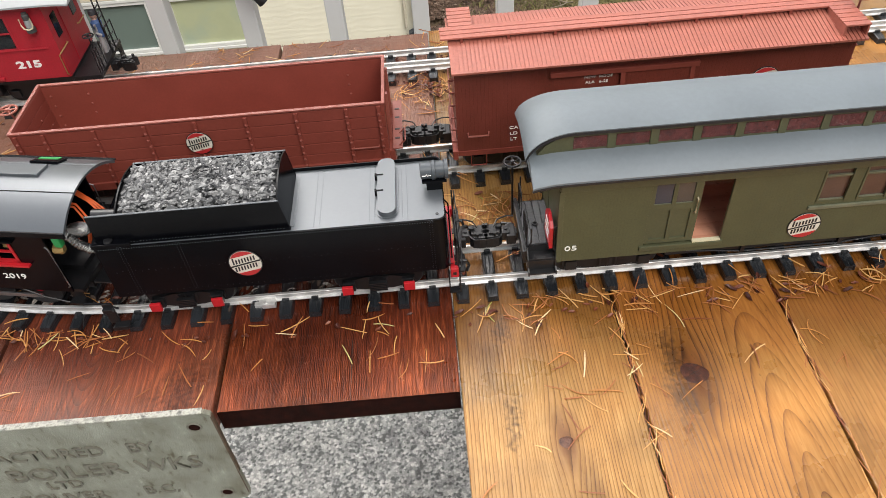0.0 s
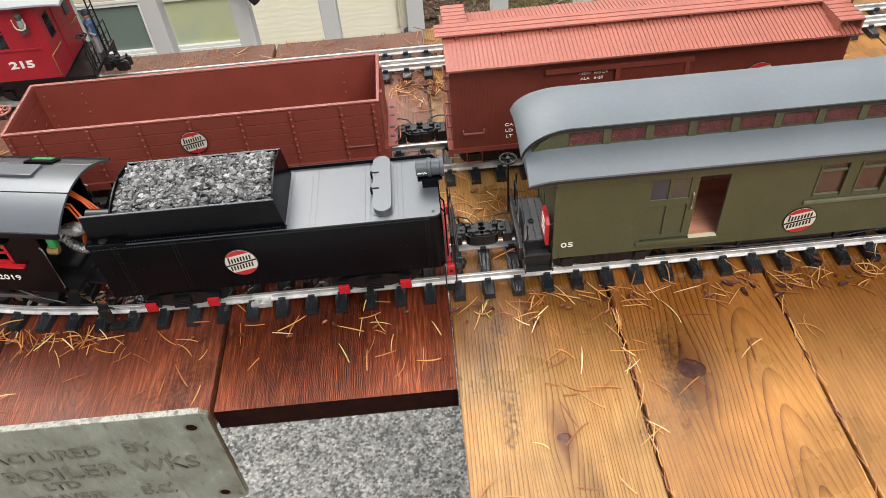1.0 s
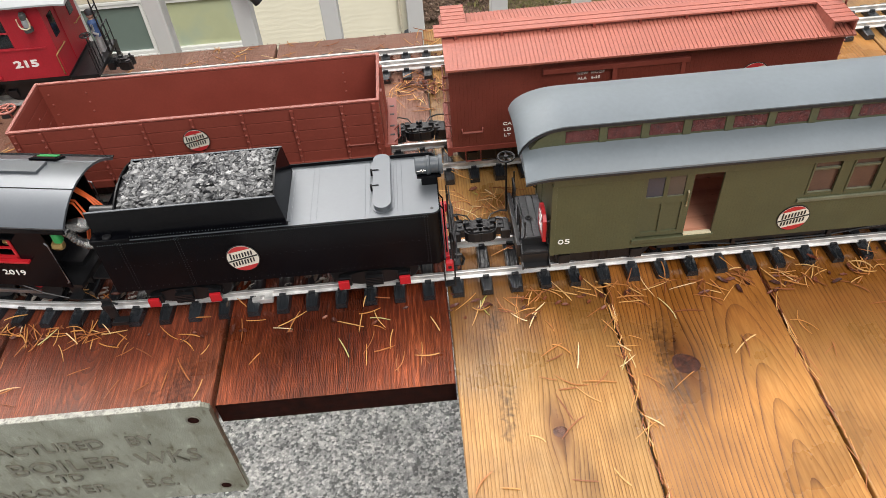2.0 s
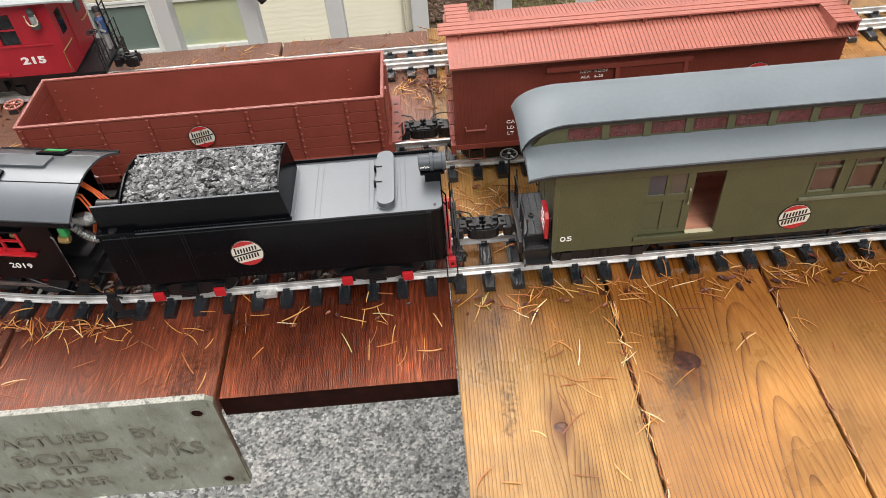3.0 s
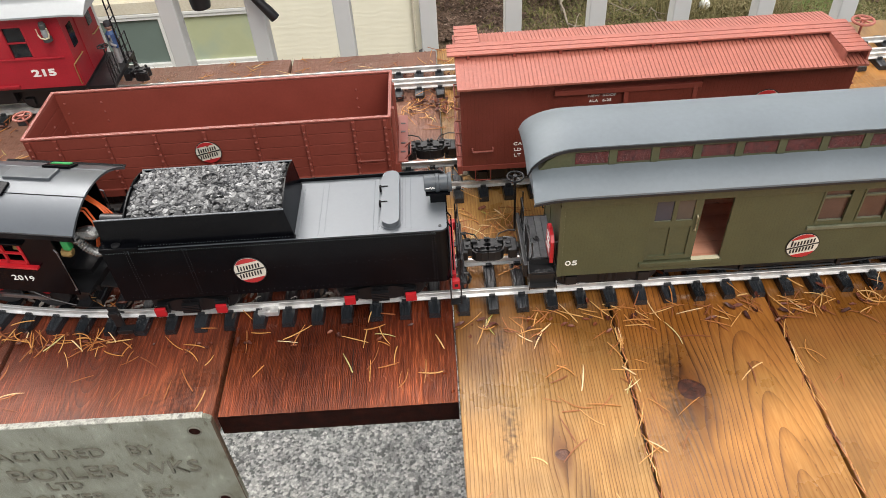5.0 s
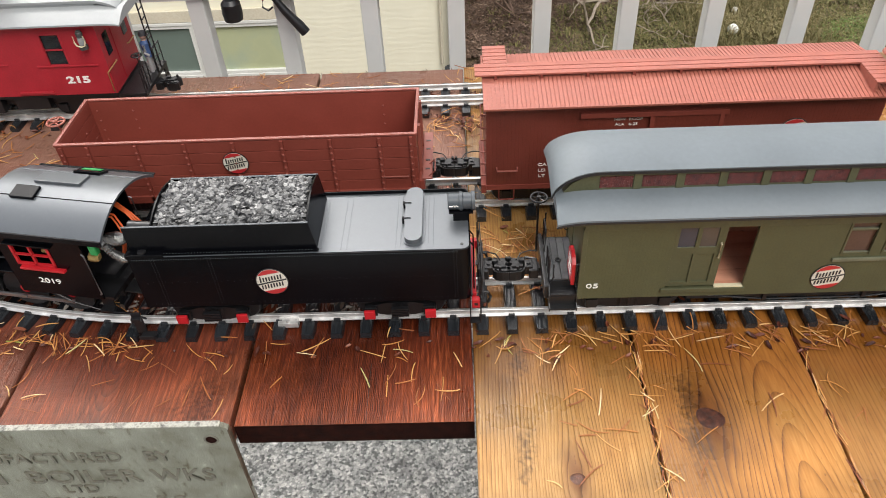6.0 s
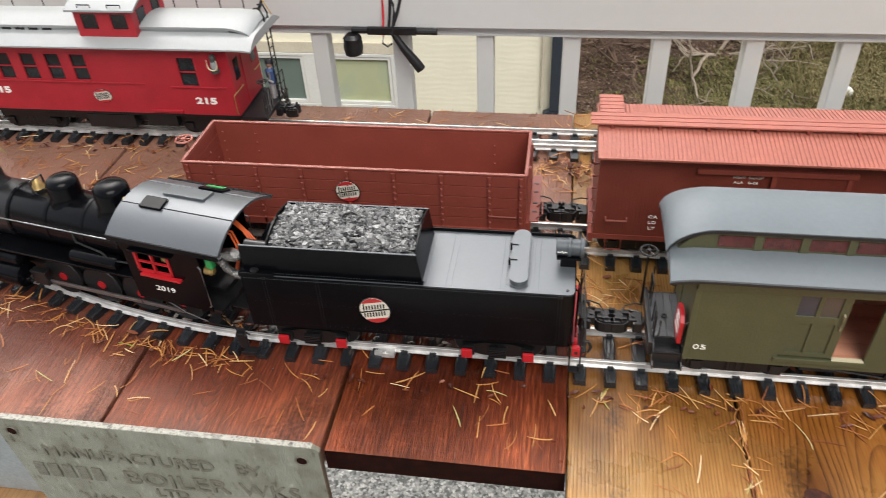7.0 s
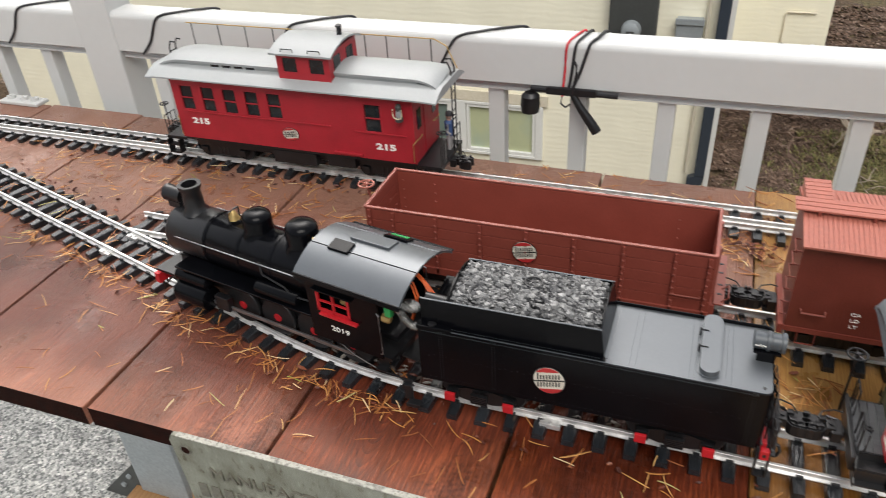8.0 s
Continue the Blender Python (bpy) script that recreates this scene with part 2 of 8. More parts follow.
        fr.inputs["From Min"].default_value, fr.inputs["From Max"].default_value = ya + 0.11, yb + 0.11
        fr.inputs["To Max"].default_value = most
        l.new(rag.outputs[0], fr.inputs[0])
        fm = n.new("ShaderNodeMixRGB")
        fm.inputs[2].default_value = (*colour, 1)
        l.new(fr.outputs[0], fm.inputs[0])
        l.new(out, fm.inputs[1])
        out = fm.outputs[0]
    l.new(out, p.inputs["Base Color"])
    rr = n.new("ShaderNodeMapRange")
    rr.inputs["From Min"].default_value, rr.inputs["From Max"].default_value = 0.35, 0.65
    rr.inputs["To Min"].default_value, rr.inputs["To Max"].default_value = rough[0], rough[1]
    l.new(blot.outputs[0], rr.inputs[0])
    l.new(rr.outputs[0], p.inputs["Roughness"])
    p.inputs["Coat Weight"].default_value = coat
    p.inputs["Coat Roughness"].default_value = 0.28
    bp = n.new("ShaderNodeBump")
    bp.inputs["Strength"].default_value, bp.inputs["Distance"].default_value = relief, 0.0018
    p.inputs["Specular IOR Level"].default_value = spec
    bp.invert = True
    l.new(s1.outputs[0], bp.inputs["Height"])
    l.new(bp.outputs[0], p.inputs["Normal"])
    return m


def planked(name, color, pitch, rough=0.45, vary=0.15, axis="X", depth=0.5):
    """Paint over narrow vertical boards: grooves every pitch metres."""
    m = paint(name, color, rough, vary=vary, scale=35, bump=0)
    n, l, p = m.node_tree.nodes, m.node_tree.links, m.node_tree.nodes["Principled BSDF"]
    t = n.new("ShaderNodeTexCoord")
    w = n.new("ShaderNodeTexWave")
    w.bands_direction, w.wave_profile = axis, "SAW"
    w.inputs["Scale"].default_value = 0.314159 / pitch
    w.inputs["Distortion"].default_value = 0.0
    l.new(t.outputs["Object"], w.inputs["Vector"])
    cr = ramp(n, [(0.0, (0, 0, 0)), (0.1, (1, 1, 1)), (1.0, (0.92, 0.92, 0.92))])
    l.new(w.outputs["Fac"], cr.inputs[0])
    b = n.new("ShaderNodeBump")
    b.inputs["Strength"].default_value, b.inputs["Distance"].default_value = depth, 0.0008
    l.new(cr.outputs[0], b.inputs["Height"])
    l.new(b.outputs[0], p.inputs["Normal"])
    return m


def island_colours(name, stops, rough=0.55, mottle=0.35):
    m, n, l, p = nodes_of(name)
    g = n.new("ShaderNodeNewGeometry")
    r = ramp(n, stops)
    l.new(g.outputs["Random Per Island"], r.inputs[0])
    a = n.new("ShaderNodeTexNoise")
    a.inputs["Scale"].default_value, a.inputs["Detail"].default_value = 500, 6
    l.new(g.outputs["Position"], a.inputs["Vector"])
    mix = n.new("ShaderNodeMixRGB")
    mix.blend_type, mix.inputs[0].default_value = "OVERLAY", mottle
    l.new(r.outputs[0], mix.inputs[1])
    l.new(a.outputs[0], mix.inputs[2])
    l.new(mix.outputs[0], p.inputs["Base Color"])
    p.inputs["Roughness"].default_value = rough
    return m


RED_BOARD = boards("stained_board", (0.016, 0.0036, 0.0022), (0.150, 0.034, 0.012), (0.53, 0.140, 0.050), "x", (0.24, 0.52), coat=0.06, ring=400, grainy=1.40, rings=0.46, relief=0.9, spec=0.32, stains=((-0.275, 0.020, 0.030), (-0.545, 0.022, 0.034), (-0.49, 0.03, 0.025)), arched=True, blotch=(0.50, 1.50), ripple=0.0055, late_power=2.5, zones=(((0.50, 0.40, 0.40), 0.03, 0.12),), sky_sheen=((0.285, 0.150, 0.105), 0.22, 0.52, 0.82))
GOLD_STAINS = ((0.206, 0.032, 0.015), (0.200, -0.014, 0.016), (0.046, -0.018, 0.012), (0.045, 0.085, 0.014), (0.043, -0.045, 0.010))
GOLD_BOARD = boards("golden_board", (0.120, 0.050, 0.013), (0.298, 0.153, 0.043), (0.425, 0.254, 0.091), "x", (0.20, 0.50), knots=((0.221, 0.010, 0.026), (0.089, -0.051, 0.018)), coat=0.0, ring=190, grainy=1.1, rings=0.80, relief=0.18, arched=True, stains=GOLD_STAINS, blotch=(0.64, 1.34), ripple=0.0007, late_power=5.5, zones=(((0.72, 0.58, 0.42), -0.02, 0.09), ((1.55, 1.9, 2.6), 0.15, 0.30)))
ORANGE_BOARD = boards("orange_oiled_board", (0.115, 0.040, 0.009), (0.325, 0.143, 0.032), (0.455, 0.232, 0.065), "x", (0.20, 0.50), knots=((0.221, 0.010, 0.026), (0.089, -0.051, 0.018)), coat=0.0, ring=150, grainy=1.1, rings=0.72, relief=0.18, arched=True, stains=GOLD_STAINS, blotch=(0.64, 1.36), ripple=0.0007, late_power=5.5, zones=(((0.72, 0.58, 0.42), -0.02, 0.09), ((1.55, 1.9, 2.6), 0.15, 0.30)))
KNOT = paint("knot_wood", (0.060, 0.016, 0.008), 0.35, scale=210, vary=0.7, bump=1.0, spec=0.4, grime=(0.15, 0.05, 0.02))
KNOT_PALE = paint("pale_knot_wood", (0.11, 0.045, 0.026), 0.4, scale=220, vary=0.5, bump=0.5)
FRAME_WOOD = boards("frame_timber", (0.20, 0.09, 0.03), (0.36, 0.19, 0.08), (0.48, 0.28, 0.12), "x", (0.5, 0.8))
RAIL = paint("rail_metal", (0.74, 0.73, 0.71), 0.42, metal=0.65, vary=0.25, scale=90, bump=0.3)
TIE = None
BLACK = paint("black_plastic", (0.008, 0.008, 0.009), 0.38, vary=0.4, scale=80)
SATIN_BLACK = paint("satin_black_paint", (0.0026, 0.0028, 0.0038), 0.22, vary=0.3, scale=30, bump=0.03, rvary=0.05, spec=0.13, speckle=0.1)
# glossy black tops: the reflected sky's grey is put into the base colour
DECK_SKY_GREY = paint("black_paint_with_sky_grey", (0.105, 0.115, 0.125), 0.36, metal=0.45, vary=0.06, scale=22, bump=0.0, speckle=0.06, rvary=0.05, spec=0.9)
TRAIN_RED = paint("bright_red_paint", (0.43, 0.012, 0.018), 0.38)
FREIGHT = paint("freight_red_paint", (0.200, 0.045, 0.031), 0.48, vary=0.10, scale=28, spec=0.3, speckle=0.12)
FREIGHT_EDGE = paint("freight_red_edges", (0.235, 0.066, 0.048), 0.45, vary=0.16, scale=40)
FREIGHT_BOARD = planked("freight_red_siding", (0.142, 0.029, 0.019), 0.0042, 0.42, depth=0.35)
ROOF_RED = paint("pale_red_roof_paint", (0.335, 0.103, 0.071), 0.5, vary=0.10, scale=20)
OLIVE = planked("olive_green_siding", (0.068, 0.071, 0.034), 0.0032, 0.42, depth=0.20)
OLIVE_PLAIN = paint("olive_green_paint", (0.069, 0.072, 0.036), 0.42, vary=0.14, scale=30)
ROOF_GREY = paint("slate_grey_roof_paint", (0.130, 0.150, 0.163), 0.50, vary=0.09, scale=16, bump=0.04, speckle=0.09)
ROOF_EDGE = paint("black_roof_edge", (0.012, 0.012, 0.014), 0.5)
CAB_RED = planked("caboose_red_siding", (0.345, 0.015, 0.025), 0.0042, 0.4, depth=0.2)
CAB_RED_PLAIN = paint("caboose_red_paint", (0.355, 0.017, 0.026), 0.4, vary=0.12)
CAB_ROOF = paint("silver_white_roof_paint", (0.30, 0.312, 0.312), 0.45, vary=0.06, scale=16, speckle=0.05)
WHITE = paint("white_lettering", (0.80, 0.79, 0.74), 0.55, vary=0.08)
HERALD_RED = paint("herald_red", (0.42, 0.024, 0.026), 0.45, vary=0.1)
HERALD_WHITE = paint("herald_white", (0.62, 0.585, 0.50), 0.5, vary=0.1)
WATER = paint("rain_water", (0.95, 0.97, 0.98), 0.05, vary=0.0, bump=0.0, rvary=0.02, speckle=0.0)
WATER.node_tree.nodes["Principled BSDF"].inputs["Transmission Weight"].default_value = 1.0
WATER.node_tree.nodes["Principled BSDF"].inputs["IOR"].default_value = 1.33
RAILING_WHITE = paint("white_vinyl", (0.555, 0.558, 0.545), 0.42, vary=0.03, scale=5, bump=0.04, speckle=0.03)
CREAM = None


# ---- building helpers ----
def thing(name, label, category, m=None, group="", kind=""):
    ob = new(name)
    ob.empty_display_size = 0.02
    if m is not None:
        ob.matrix_world = m
    return tagged(ob, label, category, group, kind)


def part(name, bm, material, parent, label="", smooth=False, m=None):
    me = bpy.data.meshes.new(name)
    bmesh.ops.recalc_face_normals(bm, faces=bm.faces)
    bm.to_mesh(me)
    bm.free()
    me.materials.append(material)
    if smooth:
        me.set_sharp_from_angle(angle=radians(38))
        for f in me.polygons:
            f.use_smooth = True
    ob = new(name, me)
    ob.parent = parent
    if m is not None:
        ob.matrix_basis = m
    return tagged(ob, label)


def single(name, bm, material, label, category, group="", kind="", smooth=False, m=None):
    ob = part(name, bm, material, None, smooth=smooth, m=m)
    return tagged(ob, label, category, group, kind)


def B(*boxes, bevel=0.0, bm=None):
    """One mesh of boxes (x0, x1, y0, y1, z0, z1)."""
    bm = bm or bmesh.new()
    for x0, x1, y0, y1, z0, z1 in boxes:
        r = bmesh.ops.create_cube(bm, size=1, matrix=Matrix.Translation(((x0 + x1) / 2, (y0 + y1) / 2, (z0 + z1) / 2)) @ Matrix.Diagonal((abs(x1 - x0), abs(y1 - y0), abs(z1 - z0), 1)))
        if bevel:
            es = list({e for v in r["verts"] for e in v.link_edges})
            bmesh.ops.bevel(bm, geom=es, offset=bevel, segments=2, affect="EDGES", profile=0.6)
    return bm


def cyl(bm, p0, p1, r0, r1=None, n=16, caps=True):
    p0, p1 = Vector(p0), Vector(p1)
    d = p1 - p0
    m = Matrix.Translation((p0 + p1) / 2) @ d.to_track_quat("Z", "Y").to_matrix().to_4x4()
    bmesh.ops.create_cone(bm, cap_ends=caps, segments=n, radius1=r0, radius2=r0 if r1 is None else r1, depth=d.length, matrix=m)
    return bm


def tube(bm, pts, r, n=6, taper=None):
    """A round bar through points."""
    pts = [Vector(p) for p in pts]
    rings = []
    for i, p in enumerate(pts):
        d = (pts[min(i + 1, len(pts) - 1)] - pts[max(i - 1, 0)]).normalized()
        q = d.to_track_quat("Z", "Y")
        k = r * (taper[i] if taper else 1)
        rings.append([bm.verts.new(p + q @ Vector((k * math.cos(2 * math.pi * j / n), k * math.sin(2 * math.pi * j / n), 0))) for j in range(n)])
    for a, b in zip(rings, rings[1:]):
        for j in range(n):
            bm.faces.new((a[j], a[(j + 1) % n], b[(j + 1) % n], b[j]))
    bm.faces.new(rings[0][::-1])
    bm.faces.new(rings[-1])
    return bm


def prism(bm, outline, axis, a, b):
    """Extrude an outline: along x it is (y, z), along y (x, z), along z (x, y)."""
    def at(u, v, w):
        return {"x": (w, u, v), "y": (u, w, v), "z": (u, v, w)}[axis]
    lo = [bm.verts.new(at(u, v, a)) for u, v in outline]
    hi = [bm.verts.new(at(u, v, b)) for u, v in outline]
    k = len(outline)
    for i in range(k):
        bm.faces.new((lo[i], lo[(i + 1) % k], hi[(i + 1) % k], hi[i]))
    bm.faces.new(lo[::-1])
    bm.faces.new(hi)
    return bm


def loft(bm, sections, closed=True, caps=True):
    rings = [[bm.verts.new(p) for p in s] for s in sections]
    k = len(rings[0])
    for a, b in zip(rings, rings[1:]):
        for j in range(k if closed else k - 1):
            bm.faces.new((a[j], a[(j + 1) % k], b[(j + 1) % k], b[j]))
    if caps and closed:
        bm.faces.new(rings[0][::-1])
        bm.faces.new(rings[-1])
    return bm


def lathe(bm, profile, center, axis="z", n=24):
    """Turn a profile of (radius, along) round an axis through center."""
    c = Vector(center)
    rings = []
    for r, h in profile:
        ring = []
        for j in range(n):
            a = 2 * math.pi * j / n
            u, v = max(r, 1e-5) * math.cos(a), max(r, 1e-5) * math.sin(a)
            ring.append(bm.verts.new(c + Vector({"z": (u, v, h), "x": (h, u, v), "y": (u, h, v)}[axis])))
        rings.append(ring)
    for a, b in zip(rings, rings[1:]):
        for j in range(n):
            bm.faces.new((a[j], a[(j + 1) % n], b[(j + 1) % n], b[j]))
    bm.faces.new(rings[0][::-1])
    bm.faces.new(rings[-1])
    return bm


def torus(bm, center, R, r, axis="z", n=24, k=6):
    c = Vector(center)
    rings = []
    for i in range(n):
        a = 2 * math.pi * i / n
        ring = []
        for j in range(k):
            b = 2 * math.pi * j / k
            u, v, h = (R + r * math.cos(b)) * math.cos(a), (R + r * math.cos(b)) * math.sin(a), r * math.sin(b)
            ring.append(bm.verts.new(c + Vector({"z": (u, v, h), "x": (h, u, v), "y": (u, h, v)}[axis])))
        rings.append(ring)
    for i in range(n):
        a, b = rings[i], rings[(i + 1) % n]
        for j in range(k):
            bm.faces.new((a[j], a[(j + 1) % k], b[(j + 1) % k], b[j]))
    return bm


def handwheel(name, center, R, material, parent, axis="z", label=""):
    bm = torus(bmesh.new(), center, R, R * 0.13, axis)
    c = Vector(center)
    for i in range(5):
        a = 2 * math.pi * i / 5 + 0.3
        u, v = R * math.cos(a), R * math.sin(a)
        tube(bm, [c, c + Vector({"z": (u, v, 0), "x": (0, u, v), "y": (u, 0, v)}[axis])], R * 0.09, 5)
    d = Vector({"z": (0, 0, 1), "x": (1, 0, 0), "y": (0, 1, 0)}[axis]) * R * 0.2
    cyl(bm, c - d, c + d, R * 0.25, n=10)
    return part(name, bm, material, parent, label, smooth=True)


def rivets(points, r, normal):
    """Small domed heads at points on a face with that normal."""
    n = Vector(normal)
    q = n.to_track_quat("Z", "Y")
    vs, fs = [], []
    for p in points:
        p = Vector(p)
        b = len(vs)
        for j in range(5):
            a = 2 * math.pi * j / 5
            vs.append(p + q @ Vector((r * math.cos(a), r * math.sin(a), -0.0002)))
        for j in range(5):
            a = 2 * math.pi * j / 5
            vs.append(p + q @ Vector((0.6 * r * math.cos(a), 0.6 * r * math.sin(a), r * 0.8)))
        for j in range(5):
            fs.append((b + j, b + (j + 1) % 5, b + 5 + (j + 1) % 5, b + 5 + j))
        fs.append(tuple(b + 5 + j for j in range(5)))
    bm = bmesh.new()
    me = bpy.data.meshes.new("heads")
    me.from_pydata([tuple(v) for v in vs], [], fs)
    bm.from_mesh(me)
    bpy.data.meshes.remove(me)
    return bm


def lettering(name, text, size, m, material, parent, label="", depth=0.0003, stretch=1.0, bold=0.0):
    cu = bpy.data.curves.new(name, "FONT")
    cu.body, cu.size, cu.extrude, cu.offset = text, size, depth, bold
    cu.align_x, cu.align_y = "CENTER", "CENTER"
    cu.resolution_u = 3
    tmp = bpy.data.objects.new(name, cu)
    scene.collection.objects.link(tmp)
    dg = bpy.context.evaluated_depsgraph_get()
    me = bpy.data.meshes.new_from_object(tmp.evaluated_get(dg))
    bpy.data.objects.remove(tmp)
    me.transform(Matrix.Diagonal((stretch, 1, 1, 1)))
    me.name = name
    me.materials.clear()
    me.materials.append(material)
    ob = new(name, me)
    ob.parent = parent
    ob.matrix_basis = m
    return tagged(ob, label)


FACE_NEAR = pose(0, 0, 0, 90, 0, 0)


def herald(parent, x, y, z, w, h, m=None):
    """Oval badge on a side that faces -y: red rim caps, white bands, dark slanting bar."""
    base = m or Matrix()
    def oval(s, y0, n=32):
        return [(x + s * w / 2 * math.cos(2 * math.pi * i / n), z + s * h / 2 * math.sin(2 * math.pi * i / n)) for i in range(n)]
    ob = part("herald", prism(bmesh.new(), oval(1.0, 0), "y", y - 0.0006, y), BLACK, parent, "round railway badge, red and white with a dark slanting band")
    part("herald_field", prism(bmesh.new(), oval(0.94, 0), "y", y - 0.0009, y - 0.0006), HERALD_WHITE, ob)
    def cap(lo, hi, sgn):
        k = 12
        pts = []
        for i in range(k + 1):
            a = radians(lo) + (radians(hi) - radians(lo)) * i / k
            pts.append((x + 0.93 * w / 2 * math.cos(a), z + 0.93 * h / 2 * math.sin(a)))
        return prism(bmesh.new(), pts, "y", y - 0.0012, y - 0.0009)
    part("red_cap", cap(52, 150, 1), HERALD_RED, ob)
    part("red_cap", cap(232, 330, 1), HERALD_RED, ob)
    def slant(u0, u1, v0, v1):
        s = 0.22
        return [(x + u * w, z + (v + s * u) * h) for u, v in ((u0, v0), (u1, v0), (u1, v1), (u0, v1))]
    part("dark_band", prism(bmesh.new(), slant(-0.455, 0.455, -0.022, 0.022), "y", y - 0.0014, y - 0.0009), BLACK, ob)
    bm = bmesh.new()
    for i in range(8):
        u = -0.365 + i * 0.091
        prism(bm, slant(u, u + 0.046, 0.060, 0.29 if i == 0 else 0.215), "y", y - 0.0013, y - 0.0009)
        prism(bm, slant(u + 0.016, u + 0.062, -0.215, -0.060), "y", y - 0.0013, y - 0.0009)
    part("letter_bars", bm, BLACK, ob)
    return ob


# ---- more materials ----
def tie_material():
    m = boards("moulded_sleeper", (0.006, 0.007, 0.008), (0.013, 0.015, 0.018), (0.026, 0.029, 0.034), "x", (0.22, 0.42), ring=190, grainy=1.2, rings=0.4, relief=0.7, coat=0.3)
    return m


def siding_material():
    m = paint("cream_siding_paint", (0.88, 0.84, 0.67), 0.6, vary=0.05, scale=3, bump=0, speckle=0.05)
    n, l, p = m.node_tree.nodes, m.node_tree.links, m.node_tree.nodes["Principled BSDF"]
    g = n.new("ShaderNodeNewGeometry")
    mp = n.new("ShaderNodeMapping")
    mp.inputs["Scale"].default_value = (0.55, 1, 1)
    l.new(g.outputs["Position"], mp.inputs["Vector"])
    w = n.new("ShaderNodeTexWave")
    w.bands_direction = "Z"
    w.inputs["Scale"].default_value, w.inputs["Distortion"].default_value = 5.2, 6.0
    w.inputs["Detail"].default_value, w.inputs["Detail Scale"].default_value = 3, 2.2
    l.new(mp.outputs[0], w.inputs["Vector"])
    b = n.new("ShaderNodeBump")
    b.inputs["Strength"].default_value, b.inputs["Distance"].default_value = 0.08, 0.012
    l.new(w.outputs["Fac"], b.inputs["Height"])
    l.new(b.outputs[0], p.inputs["Normal"])
    return m


def aggregate():
    """Exposed-aggregate paving: pale and dark chips in grey cement."""
    m, n, l, p = nodes_of("exposed_aggregate")
    g = n.new("ShaderNodeNewGeometry")

    def grain(scale, detail, rough):
        t = n.new("ShaderNodeTexNoise")
        t.inputs["Scale"].default_value, t.inputs["Detail"].default_value, t.inputs["Roughness"].default_value = scale, detail, rough
        l.new(g.outputs["Position"], t.inputs["Vector"])
        return t.outputs[0]
    jitter, grit, patch = grain(160, 3, 0.6), grain(420, 3, 0.6), grain(26, 7, 0.68)
    warp = n.new("ShaderNodeVectorMath")
    warp.operation = "MULTIPLY_ADD"
    warp.inputs[1].default_value = (0.006, 0.006, 0.006)
    l.new(jitter, warp.inputs[0])
    l.new(g.outputs["Position"], warp.inputs[2])
    cell = n.new("ShaderNodeTexVoronoi")
    cell.feature = "SMOOTH_F1"
    cell.inputs["Scale"].default_value, cell.inputs["Smoothness"].default_value = 190, 0.6
    l.new(warp.outputs[0], cell.inputs["Vector"])
    sep = n.new("ShaderNodeSeparateColor")
    l.new(cell.outputs["Color"], sep.inputs[0])
    chips = sep.outputs[0]
    r = ramp(n, [(0.12, (0.11, 0.115, 0.11)), (0.32, (0.25, 0.257, 0.247)), (0.5, (0.35, 0.354, 0.338)), (0.7, (0.44, 0.441, 0.418)), (0.9, (0.62, 0.62, 0.59))])
    l.new(chips, r.inputs[0])
    mix = n.new("ShaderNodeMixRGB")
    mix.blend_type, mix.inputs[0].default_value = "OVERLAY", 0.5
    l.new(r.outputs[0], mix.inputs[1])
    l.new(grit, mix.inputs[2])
    hs = n.new("ShaderNodeHueSaturation")
    mr = n.new("ShaderNodeMapRange")
    mr.inputs["From Min"].default_value, mr.inputs["From Max"].default_value = 0.32, 0.68
    mr.inputs["To Min"].default_value, mr.inputs["To Max"].default_value = 0.58, 1.32
    l.new(patch, mr.inputs[0])
    l.new(mr.outputs[0], hs.inputs["Value"])
    l.new(mix.outputs[0], hs.inputs["Color"])
    l.new(hs.outputs[0], p.inputs["Base Color"])
    p.inputs["Roughness"].default_value = 0.5
    b = n.new("ShaderNodeBump")
    b.inputs["Strength"].default_value, b.inputs["Distance"].default_value = 0.6, 0.004
    l.new(chips, b.inputs["Height"])
    l.new(b.outputs[0], p.inputs["Normal"])
    return m


def earth():
    m, n, l, p = nodes_of("garden_soil")
    g = n.new("ShaderNodeNewGeometry")
    a = n.new("ShaderNodeTexNoise")
    a.inputs["Scale"].default_value, a.inputs["Detail"].default_value = 2.2, 8
    l.new(g.outputs["Position"], a.inputs["Vector"])
    b = n.new("ShaderNodeTexVoronoi")
    b.inputs["Scale"].default_value = 26
    l.new(g.outputs["Position"], b.inputs["Vector"])
    r = ramp(n, [(0.3, (0.060, 0.041, 0.027)), (0.48, (0.105, 0.073, 0.047)), (0.62, (0.100, 0.080, 0.038)), (0.78, (0.120, 0.105, 0.046))])
    l.new(a.outputs[0], r.inputs[0])
    mix = n.new("ShaderNodeMixRGB")
    mix.blend_type, mix.inputs[0].default_value = "OVERLAY", 0.5
    l.new(r.outputs[0], mix.inputs[1])
    l.new(b.outputs["Distance"], mix.inputs[2])
    hs = n.new("ShaderNodeHueSaturation")
    hs.inputs["Saturation"].default_value = 1.05
    l.new(mix.outputs[0], hs.inputs["Color"])
    l.new(hs.outputs[0], p.inputs["Base Color"])
    p.inputs["Roughness"].default_value = 0.9
    bp = n.new("ShaderNodeBump")
    bp.inputs["Strength"].default_value, bp.inputs["Distance"].default_value = 0.8, 0.03
    l.new(b.outputs["Distance"], bp.inputs["Height"])
    l.new(bp.outputs[0], p.inputs["Normal"])
    return m


